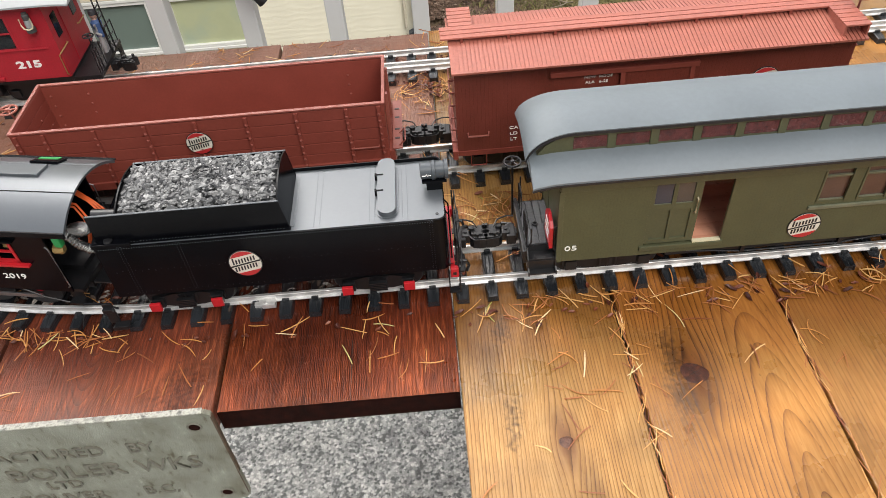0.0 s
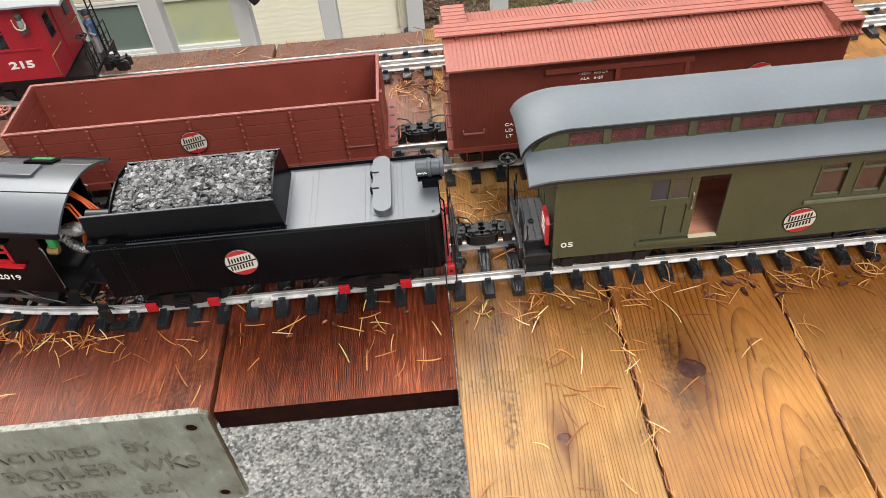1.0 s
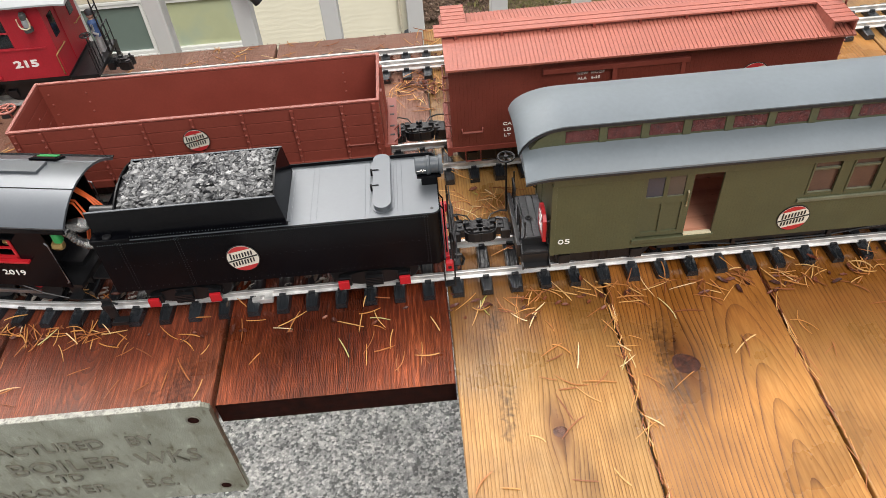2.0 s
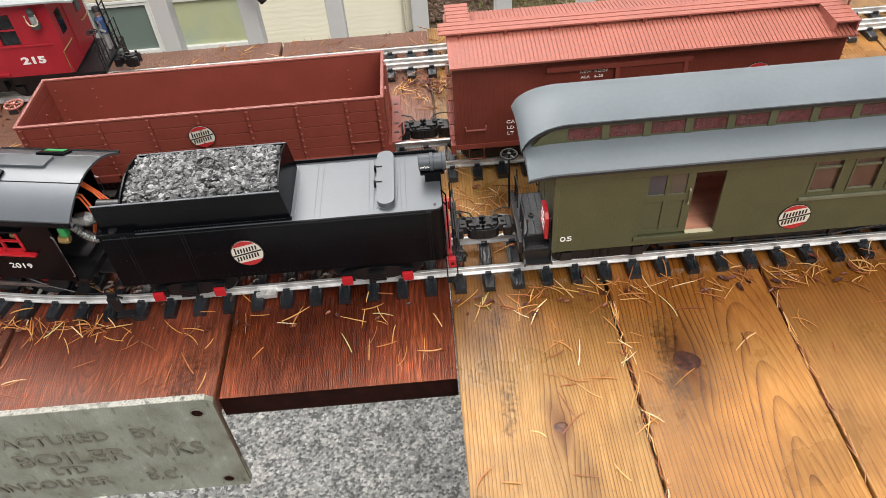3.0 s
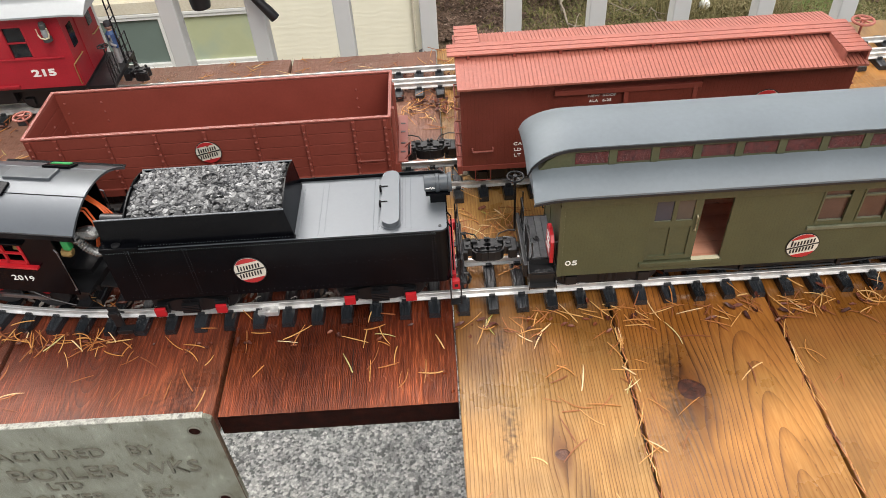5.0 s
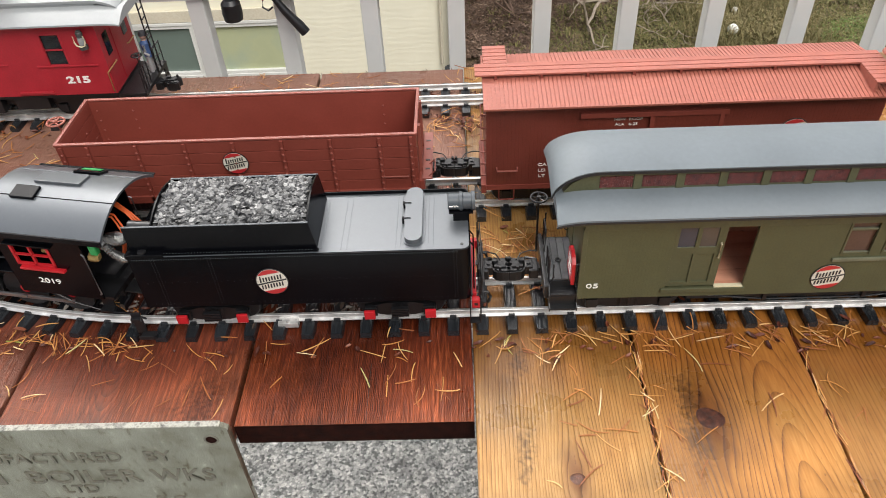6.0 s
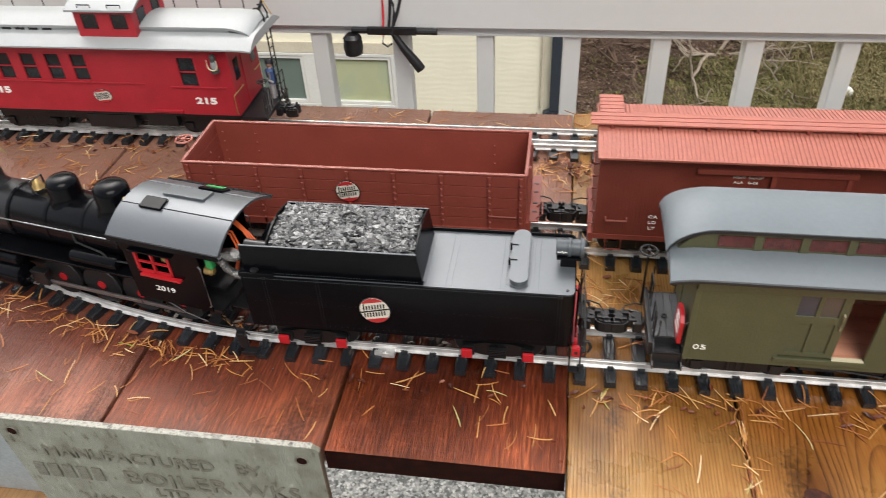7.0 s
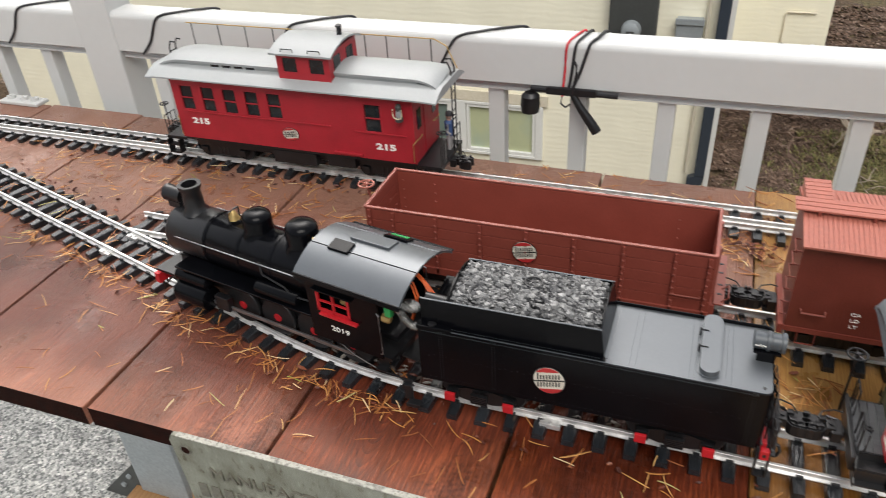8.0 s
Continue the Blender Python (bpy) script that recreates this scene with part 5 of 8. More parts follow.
        for s in (-1, 1):
            st = bmesh.new()
            for ya, yb, zt, zr in ((0.0315, 0.0445, 0.0577, 0.0655), (0.0440, 0.0515, 0.0440, 0.0560)):
                B(bx(0.0015, 0.0275, *sorted((s * ya, s * yb)), zt - 0.0017, zt), bm=st, bevel=0.0004)
                B(bx(0.0015, 0.0275, *sorted((s * ya, s * (ya + 0.0012))), zt, zr), bm=st)
            for a in (0.0, 0.0274):
                prism(st, [(s * u, v) for u, v in ((0.031, 0.0655), (0.0370, 0.0655), (0.0415, 0.0600), (0.0455, 0.0580), (0.0475, 0.0490), (0.0520, 0.0462), (0.0520, 0.0415), (0.031, 0.0415))], "x", *sorted((xe + sgn * a, xe + sgn * (a + 0.0013))))
            part("steps", st, BLACK, ob, "black platform steps")
            r = bmesh.new()
            xx = xe + sgn * 0.028
            tube(r, [(xx, s * 0.031, 0.066), (xx, s * 0.031, 0.094), (xx, s * 0.029, 0.0965), (xx, s * 0.013, 0.0965), (xx, s * 0.011, 0.094), (xx, s * 0.011, 0.066)], 0.0009)
            tube(r, [(xx, s * 0.022, 0.066), (xx, s * 0.022, 0.0965)], 0.0007)
            tube(r, [(xx - sgn * 0.001, s * 0.0335, 0.064), (xx - sgn * 0.003, s * 0.040, 0.078), (xx - sgn * 0.003, s * 0.040, 0.096)], 0.0008)
            part("end_rail", r, BLACK, ob)
            part("grab_iron", tube(bmesh.new(), [(xe + sgn * 0.001, s * 0.044, 0.068), (xe + sgn * 0.003, s * 0.044, 0.069), (xe + sgn * 0.003, s * 0.044, 0.098), (xe + sgn * 0.001, s * 0.044, 0.099)], 0.0008), BLACK, ob)
        stf = part("brake_staff", cyl(bmesh.new(), (xe + sgn * 0.034, 0.036 * -sgn, 0.045), (xe + sgn * 0.034, 0.036 * -sgn, 0.1185), 0.0012, n=8), BLACK, ob)
        handwheel("brake_wheel", (xe + sgn * 0.034, 0.036 * -sgn, 0.1195), 0.0085, BLACK, stf)
        part("end_beam", B(bx(0.029, 0.033, -0.041, 0.041, 0.050, 0.0665), bevel=0.0006), BLACK, ob)
        part("ring_bolt", torus(bmesh.new(), (xe + sgn * 0.016, -0.004, 0.0688), 0.0024, 0.0010, "z", 16, 6), BLACK, pf, "small black ring on the platform")
        coupler(ob, xe + sgn * 0.0335, sgn, 0.0535)
    sg = part("tail_sign", prism(bmesh.new(), [(-0.042, 0.0690), (-0.042, 0.096), (-0.037, 0.1015), (-0.028, 0.1035), (-0.019, 0.1015), (-0.014, 0.096), (-0.014, 0.0690)], "x", x0 - 0.0075, x0 - 0.004), TRAIN_RED, ob, "red sign board with white lettering")
    bars = bmesh.new()
    for i, (za, ln) in enumerate(((0.092, 0.014), (0.084, 0.018), (0.076, 0.016))):
        B((x0 - 0.0079, x0 - 0.0075, -0.028 - ln / 2, -0.028 + ln / 2, za, za + 0.004), bm=bars)
    part("lettering_bars", bars, WHITE, sg)
    # underframe
    # the last, low box is an added black block that stands for the shadow underneath
    part("underframe", B((x0, x1, -0.036, 0.036, 0.046, 0.0525), (x0 + 0.01, x1 - 0.01, -0.010, 0.010, 0.036, 0.046), (0.225, 0.470, -0.024, 0.024, 0.026, 0.046)), BLACK, ob, "black underframe with centre sill and an added block for deep shade")
    for s in (-1, 1):
        part("truss_rod", tube(bmesh.new(), [(x0 + 0.09, s * 0.034, 0.048), (0.30, s * 0.034, 0.034), (0.40, s * 0.034, 0.034), (x1 - 0.09, s * 0.034, 0.048)], 0.0012), BLACK, ob)
        for x in (0.30, 0.40):
            part("queen_post", B((x - 0.002, x + 0.002, *sorted((s * 0.032, s * 0.036)), 0.034, 0.047)), BLACK, ob)
    truck(ob, x0 + 0.055)
    truck(ob, x1 - 0.055)
    # lettering
    herald(ob, 0.349, -hw - 0.0002, 0.0742, 0.0328, 0.0330)
    lettering("car_number", "05", 0.0088, Matrix.Translation((0.1200, -hw - 0.0004, 0.0695)) @ FACE_NEAR, WHITE, ob, "white painted number", stretch=1.5)
    lettering("car_number", "05", 0.0088, Matrix.Translation((0.572, -hw - 0.0004, 0.0695)) @ FACE_NEAR, WHITE, ob, stretch=1.5)
    return ob


passenger_car(pose(0, 0.1655, 0))


# ---- gondola ----
def gondola(m):
    ob = thing("gondola_car", "empty rust-red model gondola with planked, riveted sides", "model train car", m)
    x0, x1, hw, z0, z1, t = -0.470, -0.057, 0.0505, 0.060, 0.1375, 0.0024
    part("floor", B((x0, x1, -hw + t, hw - t, z0, z0 + 0.006)), FREIGHT, ob)
    n = 5
    ph = (z1 - z0 - 0.003) / n
    for s in (-1, 1):
        for i in range(n):
            a, b = sorted((s * hw, s * (hw - t)))
            part("side_plank", B((x0, x1, a, b, z0 + ph * i + 0.0003, z0 + ph * (i + 1) - 0.0003), bevel=0.0005), FREIGHT, ob)
        a, b = sorted((s * (hw - t), s * (hw - t - 0.0006)))
        part("side_lining", B((x0 + t, x1 - t, a, b, z0 + 0.006, z1 - 0.003)), FREIGHT, ob)
        a, b = sorted((s * (hw + 0.0010), s * (hw - t - 0.0009)))
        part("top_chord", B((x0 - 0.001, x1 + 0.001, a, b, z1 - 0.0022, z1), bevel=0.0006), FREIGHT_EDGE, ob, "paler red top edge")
        a, b = sorted((s * hw, s * (hw + 0.0030)))
        part("side_sill", B((x0, x1, a, b, z0 - 0.008, z0 + 0.002), bevel=0.0005), FREIGHT, ob)
        for k in range(8):
            x = -0.4335 + 0.0558 * k - (0 if 0 < k < 7 else 0)
            if k == 7:
                x = x1 - 0.006
            st = part("stake", B((x - 0.0020, x + 0.0020, a, b, z0 - 0.006, z1 - 0.0034), bevel=0.0005), FREIGHT, ob)
            pts = [(x, s * (hw + 0.0030), z0 + 0.003 + 0.0088 * j) for j in range(8)]
            tagged(part("bolt", rivets(pts, 0.0018, (0, s, 0)), FREIGHT_EDGE, st), kind="stuff")
        x = x0 + 0.006
        st = part("stake", B((x - 0.0020, x + 0.0020, a, b, z0 - 0.006, z1 - 0.0034), bevel=0.0005), FREIGHT, ob)
        tagged(part("bolt", rivets([(x, s * (hw + 0.0030), z0 + 0.003 + 0.0088 * j) for j in range(8)], 0.0018, (0, s, 0)), FREIGHT_EDGE, st), kind="stuff")
        inner = [(x0 + 0.010, s * (hw - t - 0.0006), z0 + 0.02 + 0.014 * j) for j in range(4)] + [(x1 - 0.045, s * (hw - t - 0.0006), z0 + 0.030 + 0.013 * j) for j in range(3)] + [(x0 + 0.055, s * (hw - t - 0.0006), z0 + 0.035 + 0.013 * j) for j in range(3)]
        tagged(part("bolt", rivets(inner, 0.0016, (0, -s, 0)), FREIGHT_EDGE, ob), kind="stuff")
        for xa, zg in ((x1 - 0.040, 0.082), (x0 + 0.006, 0.080), (x0 + 0.006, 0.098)):
            y = s * (hw + 0.0052)
            grab(ob, [(xa, s * (hw + 0.002), zg), (xa, y, zg), (xa + 0.029, y, zg), (xa + 0.029, s * (hw + 0.002), zg)], FREIGHT_EDGE)
    for xe, sg in ((x0, -1), (x1, 1)):
        for i in range(n):
            a, b = sorted((xe, xe - sg * t))
            part("end_plank", B((a, b, -hw + t, hw - t, z0 + ph * i + 0.0003, z0 + ph * (i + 1) - 0.0003), bevel=0.0005), FREIGHT, ob)
        a, b = sorted((xe + sg * 0.0014, xe - sg * t))
        part("top_chord", B((a, b, -hw, hw, z1 - 0.0034, z1 + 0.0003), bevel=0.0006), FREIGHT_EDGE, ob)
        for y in (-0.026, 0.026):
            part("end_stake", B((*sorted((xe, xe + sg * 0.004)), y - 0.003, y + 0.003, z0, z1 - 0.004), bevel=0.0006), FREIGHT_EDGE, ob)
        tagged(part("bolt", rivets([(xe - sg * t, -0.035 + 0.0175 * j, z0 + 0.03 + 0.018 * (j % 2)) for j in range(5)], 0.0016, (-sg, 0, 0)), FREIGHT_EDGE, ob), kind="stuff")
        # end footboard with slots
        a, b = sorted((xe + sg * 0.004, xe + sg * 0.0155))
        fb = bmesh.new()
        B((a, b, -0.049, 0.049, 0.0715, 0.0735), bm=fb, bevel=0.0004)
        part("footboard", fb, FREIGHT_EDGE, ob, "pale red slotted end footboard")
        for y in (-0.030, -0.012, 0.012, 0.030):
            part("slot", B((a + 0.003, b - 0.003, y - 0.0014, y + 0.0014, 0.0732, 0.0739)), BLACK, ob)
        part("end_sill", B((*sorted((xe, xe + sg * 0.006)), -0.050, 0.050, 0.050, 0.0710), bevel=0.0006), FREIGHT, ob)
        grab(ob, [(xe + sg * 0.012, -0.044, 0.0735), (xe + sg * 0.019, -0.044, 0.080), (xe + sg * 0.019, -0.020, 0.080), (xe + sg * 0.012, -0.020, 0.0735)], FREIGHT_EDGE)
        coupler(ob, xe + sg * 0.008, sg, 0.0535)
        part("coupler_pocket", B((*sorted((xe + sg * 0.004, xe + sg * 0.024)), -0.008, 0.008, 0.044, 0.0545), bevel=0.001), BLACK, ob)
    stf = part("brake_staff", cyl(bmesh.new(), (-0.491, 0.028, 0.060), (-0.506, 0.028, 0.119), 0.0013, n=8), FREIGHT_EDGE, ob)
    handwheel("brake_wheel", (-0.506, 0.028, 0.120), 0.0105, ROOF_RED, stf)
    part("underframe", B((x0 + 0.01, x1 - 0.01, -0.030, 0.030, 0.046, 0.0600)), BLACK, ob)
    herald(ob, -0.267, -hw - 0.0030, 0.1070, 0.0300, 0.0300)
    truck(ob, x0 + 0.070)
    truck(ob, x1 - 0.070)
    return ob


gondola(pose(0, 0.3525, 0))


# ---- boxcar ----
def boxcar(m):
    ob = thing("boxcar", "rust-red model boxcar with paler ribbed roof and roof walk", "model train car", m)
    x0, x1, hw, z0, z1 = 0.0222, 0.4568, 0.0485, 0.0535, 0.1680
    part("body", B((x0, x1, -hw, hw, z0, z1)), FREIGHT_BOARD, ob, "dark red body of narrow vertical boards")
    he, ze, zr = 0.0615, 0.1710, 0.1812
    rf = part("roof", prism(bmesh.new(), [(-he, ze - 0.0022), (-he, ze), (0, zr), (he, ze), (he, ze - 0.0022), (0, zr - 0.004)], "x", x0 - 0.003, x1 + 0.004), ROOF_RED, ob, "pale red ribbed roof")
    ribs = bmesh.new()
    x = x0 - 0.0026
    while x < x1 + 0.002:
        for s in (-1, 1):
            prism(ribs, [(s * (he + 0.0008), ze - 0.0014), (s * (he + 0.0008), ze + 0.0007), (s * 0.004, zr + 0.0002), (s * 0.004, zr - 0.0022)], "x", x, x + 0.0035)
        x += 0.00460
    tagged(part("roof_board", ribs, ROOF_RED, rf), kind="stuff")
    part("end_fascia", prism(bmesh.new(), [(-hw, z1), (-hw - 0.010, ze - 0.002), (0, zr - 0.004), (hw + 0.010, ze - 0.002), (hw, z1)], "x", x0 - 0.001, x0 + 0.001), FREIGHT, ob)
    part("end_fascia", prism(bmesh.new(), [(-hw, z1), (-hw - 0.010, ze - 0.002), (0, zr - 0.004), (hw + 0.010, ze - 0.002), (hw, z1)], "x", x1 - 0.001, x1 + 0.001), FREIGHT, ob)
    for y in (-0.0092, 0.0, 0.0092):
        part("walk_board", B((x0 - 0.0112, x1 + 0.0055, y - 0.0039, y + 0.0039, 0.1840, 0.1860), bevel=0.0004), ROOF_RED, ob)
    for i in range(9):
        x = x0 + 0.012 + i * (x1 - x0 - 0.024) / 8
        part("walk_saddle", prism(bmesh.new(), [(-0.0135, 0.1788), (-0.0135, 0.1839), (0.0135, 0.1839), (0.0135, 0.1788), (0, 0.1812)], "x", x - 0.0015, x + 0.0015), FREIGHT, ob)
    for xa, s in ((x0 - 0.001, 1), (x1 - 0.023, -1)):
        for i in range(5):
            y = 0.0178 + 0.0088 * i
            z = 0.1850
            a, b = sorted((s * (y - 0.0038), s * (y + 0.0038)))
            part("side_walk_board", B((xa, xa + 0.027, a, b, z - 0.0010, z + 0.0010), bevel=0.0004), ROOF_RED, ob)
        for xx in (xa + 0.0012, xa + 0.0255):
            part("walk_bracket", prism(bmesh.new(), [(s * 0.0135, 0.1840), (s * 0.0560, 0.1840), (s * 0.0560, 0.1722), (s * 0.0135, 0.1795)], "x", xx - 0.0010, xx + 0.0010), ROOF_RED, ob)
    # sliding door and its track
    for s in (-1, 1):
        y = s * hw
        part("door_track", B((0.126, 0.288, *sorted((y, y + s * 0.0042)), 0.1500, 0.1560), bevel=0.0006), FREIGHT, ob)
        dr = part("sliding_door", B((0.205, 0.283, *sorted((y, y + s * 0.0026)), 0.058, 0.1500), bevel=0.0006), FREIGHT_BOARD, ob, "dark red sliding door")
        part("door_stile", B((0.203, 0.208, *sorted((y + s * 0.0026, y + s * 0.0038)), 0.058, 0.1500), bevel=0.0004), FREIGHT, dr)
        part("door_stile", B((0.279, 0.284, *sorted((y + s * 0.0026, y + s * 0.0038)), 0.058, 0.1500), bevel=0.0004), FREIGHT, dr)
        part("door_guide", B((0.126, 0.288, *sorted((y, y + s * 0.003)), 0.0545, 0.058), bevel=0.0005), FREIGHT, ob)
        part("side_sill", B((x0, x1, *sorted((y, y + s * 0.0012)), 0.0535, 0.0600)), FREIGHT, ob)
        for xa in (x0 + 0.012, x1 - 0.036):
            for z in (0.083,):
                grab(ob, [(xa, y, z + 0.002), (xa + 0.0005, y + s * 0.005, z), (xa + 0.0235, y + s * 0.005, z), (xa + 0.024, y, z + 0.002)], FREIGHT_EDGE, 0.0012)
            part("stirrup", tube(bmesh.new(), [(xa + 0.003, y, 0.055), (xa + 0.003, y, 0.038), (xa + 0.021, y, 0.038), (xa + 0.021, y, 0.055)], 0.0010), FREIGHT, ob)
    for xe, sg in ((x0, -1), (x1, 1)):
        for j in range(6):
            z = 0.070 + 0.0165 * j
            yy = (-0.042, -0.018)
            grab(ob, [(xe, yy[0], z), (xe + sg * 0.0055, yy[0], z), (xe + sg * 0.0055, yy[1], z), (xe, yy[1], z)], FREIGHT_EDGE)
        part("end_beam", B((*sorted((xe, xe + sg * 0.006)), -hw, hw, 0.048, 0.060), bevel=0.0006), FREIGHT, ob)
        coupler(ob, xe + sg * 0.004, sg, 0.0535)
        part("coupler_pocket", B((*sorted((xe, xe + sg * 0.020)), -0.008, 0.008, 0.0435, 0.0480), bevel=0.0006), BLACK, ob)
    stf = part("brake_staff", cyl(bmesh.new(), (0.4665, -0.0145, 0.055), (0.4665, -0.0145, 0.196), 0.0013, n=8), FREIGHT_EDGE, ob)
    handwheel("brake_wheel", (0.4665, -0.0145, 0.1970), 0.0112, ROOF_RED, stf)
    part("underframe", B((x0 + 0.01, x1 - 0.01, -0.034, 0.034, 0.045, 0.0535)), BLACK, ob)
    truck(ob, x0 + 0.062)
    truck(ob, x1 - 0.062)
    y = -hw - 0.0003
    lettering("stencil", "NEW  ROOF", 0.0045, Matrix.Translation((0.1795, y, 0.1455)) @ FACE_NEAR, CHALK, ob, "small pale stencilled words", stretch=1.25)
    lettering("stencil", "ALA   6-25", 0.0045, Matrix.Translation((0.1780, y, 0.1390)) @ FACE_NEAR, WHITE, ob, stretch=1.25)
    for t, z in (("CA", 0.0875), ("LD", 0.0795), ("LT", 0.0715)):
        lettering("stencil", t, 0.0056, Matrix.Translation((0.0870, y, z)) @ FACE_NEAR, WHITE, ob, stretch=1.35)
    herald(ob, 0.365, y, 0.123, 0.034, 0.034)
    return ob


boxcar(pose(0, 0.3525, 0))


# ---- tender ----
def coal_heap(parent, x0, x1, hw, zf, seed):
    """Loose lumps filling a bunker; zf gives the height at y."""
    r = random.Random(seed)
    vs, fs = [], []
    def lump(x, y, z, s):
        """A flat angular flake: a skewed six- or five-sided slab."""
        b = len(vs)
        q = Euler((r.gauss(0, 0.24), r.gauss(0, 0.24), r.uniform(0, 6.28))).to_matrix()
        n = r.choice((4, 5, 5, 6))
        h = s * r.uniform(0.14, 0.42)
        st = r.uniform(0.7, 1.9)
        tops = []
        for k in range(n):
            a = math.tau * (k + r.uniform(-0.3, 0.3)) / n
            rr = s * r.uniform(0.75, 1.2)
            tops.append((rr * st * math.cos(a), rr * math.sin(a)))
        for zz, kk in ((h, r.uniform(0.6, 0.9)), (-h, 1.1)):
            for u, v in tops:
                w = q @ Vector((u * kk, v * kk, zz + (r.uniform(-0.2, 0.2) * h if zz > 0 else 0)))
                vs.append((x + w.x, y + w.y, z + w.z))
        fs.append([b + k for k in range(n)])
        fs.append([b + n + k for k in reversed(range(n))])
        for k in range(n):
            fs.append([b + k, b + n + k, b + n + (k + 1) % n, b + (k + 1) % n])
    for i in range(3000):
        x, y = r.uniform(x0 + 0.003, x1 - 0.003), r.uniform(-hw + 0.003, hw - 0.003)
        s = r.choice((0.0010, 0.0014, 0.0018, 0.0022, 0.0028, 0.0036))
        lump(x, y, zf(y) - r.uniform(0.0, 0.0042) * (0.5 + s / 0.0042), s)
    me = bpy.data.meshes.new("coal")
    me.from_pydata(vs, [], fs)
    me.materials.append(COAL)
    ob = new("coal", me)
    ob.parent = parent
    return tagged(ob, "heap of glossy grey-black coal lumps", kind="stuff")


def rounded_plan(x0, x1, hw, r, k=6):
    """Outline (x, y) with both rear corners at x1 rounded."""
    o = [(x0, -hw)]
    for i in range(k + 1):
        a = -math.pi / 2 + math.pi / 2 * i / k
        o.append((x1 - r + r * math.cos(a), -hw + r + r * math.sin(a)))
    for i in range(k + 1):
        a = math.pi / 2 * i / k
        o.append((x1 - r + r * math.cos(a), hw - r + r * math.sin(a)))
    o.append((x0, hw))
    return o


def tender(m):
    ob = thing("tender", "glossy black model locomotive tender heaped with coal", "model tender", m)
    x0, x1, hw, z0, zd = -0.331, 0.0, 0.0455, 0.0560, 0.1235
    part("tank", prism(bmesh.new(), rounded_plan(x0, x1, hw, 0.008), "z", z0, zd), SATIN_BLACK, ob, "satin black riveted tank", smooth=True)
    part("deck", prism(bmesh.new(), rounded_plan(x0 + 0.03, x1 - 0.0012, hw - 0.0012, 0.0072), "z", zd, zd + 0.0006), DECK_SKY_GREY, ob, "black riveted tank top with the sky's grey in its colour")
    lip = bmesh.new()
    o, i_ = rounded_plan(x0 + 0.03, x1, hw, 0.008), rounded_plan(x0 + 0.03, x1 - 0.0010, hw - 0.0010, 0.0072)
    far = [(p, q) for p, q in zip(o, i_) if p[1] >= 0.0]
    lo = [[lip.verts.new((p[0], p[1], zd)), lip.verts.new((q[0], q[1], zd)), lip.verts.new((q[0], q[1], zd + 0.0042)), lip.verts.new((p[0], p[1], zd + 0.0042))] for p, q in far]
    for a, b in zip(lo, lo[1:]):
        for j in range(4):
            lip.faces.new((a[j], a[(j + 1) % 4], b[(j + 1) % 4], b[j]))
    part("coping", lip, SATIN_BLACK, ob, "raised black coping along the deck edge")
    # coal bunker
    bx0, bx1 = -0.302, -0.1515
    ht = 0.0385
    def crown(y, base, rise):
        return base + rise * (1 - (y / ht) ** 2)
    bn = bmesh.new()
    k = 12
    for s in (-1, 1):
        xa = bx0 - (0.027 if s < 0 else 0.0)
        prism(bn, [(xa, zd), (bx1 + 0.0045, zd), (bx1, 0.1565), (xa, 0.1565)], "y", *sorted((s * ht, s * (ht - 0.0014))))
    ys = [-ht + 2 * ht * i / k for i in range(k + 1)]
    yi = [y * (ht - 0.0016) / ht for y in ys]
    loft(bn, [[(bx1 + 0.0043, y, zd), (bx1 - 0.0002, y, crown(y, 0.1565, 0.0085)), (bx1 - 0.0016, y, crown(y, 0.1565, 0.0085)), (bx1 + 0.0029, y, zd)] for y in yi])
    prism(bn, [(yi[0], zd)] + [(y, crown(y, 0.1560, 0.0085)) for y in yi] + [(yi[-1], zd)], "x", bx0, bx0 + 0.0014)
    part("bunker", bn, SATIN_BLACK, ob, "black coal bunker walls")
    for s in (-1, 1):
        part("bunker_rim", B((bx0 - (0.027 if s < 0 else 0), bx1, *sorted((s * (ht + 0.0004), s * (ht - 0.0018))), 0.1562, 0.1570), bevel=0.0003), LAMP_SLATE, ob, "worn grey bunker rim")
    part("bunker_flange", B((bx0 - 0.02, bx1 + 0.006, -ht - 0.0045, -ht, zd + 0.0004, zd + 0.0016)), SATIN_BLACK, ob)
    part("bunker_flange", B((bx1 + 0.0046, bx1 + 0.0086, -ht, ht, zd + 0.0004, zd + 0.0010)), DECK_SKY_GREY, ob)
    part("coal_floor", loft(bmesh.new(), [[(x, y * 0.955, crown(y, 0.1520, 0.0085)) for y in ys] + [(x, ys[-1] * 0.955, 0.13), (x, ys[0] * 0.955, 0.13)] for x in (bx0 + 0.0014, bx1 - 0.0014)]), COAL_DUST, ob)
    coal_heap(ob, bx0 + 0.0022, bx1 - 0.0022, ht - 0.0016, lambda y: crown(y, 0.1560, 0.0083), 3)
    handwheel("brake_ring", (-0.226, 0.006, 0.1640), 0.0085, BLACK, ob)
    # hatch
    hx_, hy0, hy1, hwid = -0.0550, -0.0290, 0.0375, 0.0086
    o = [(hx_ + hwid * math.cos(a), hy1 + hwid * math.sin(a)) for a in [math.pi * i / 10 for i in range(11)]]
    o += [(hx_ + hwid * math.cos(a), hy0 + hwid * math.sin(a)) for a in [math.pi + math.pi * i / 10 for i in range(11)]]
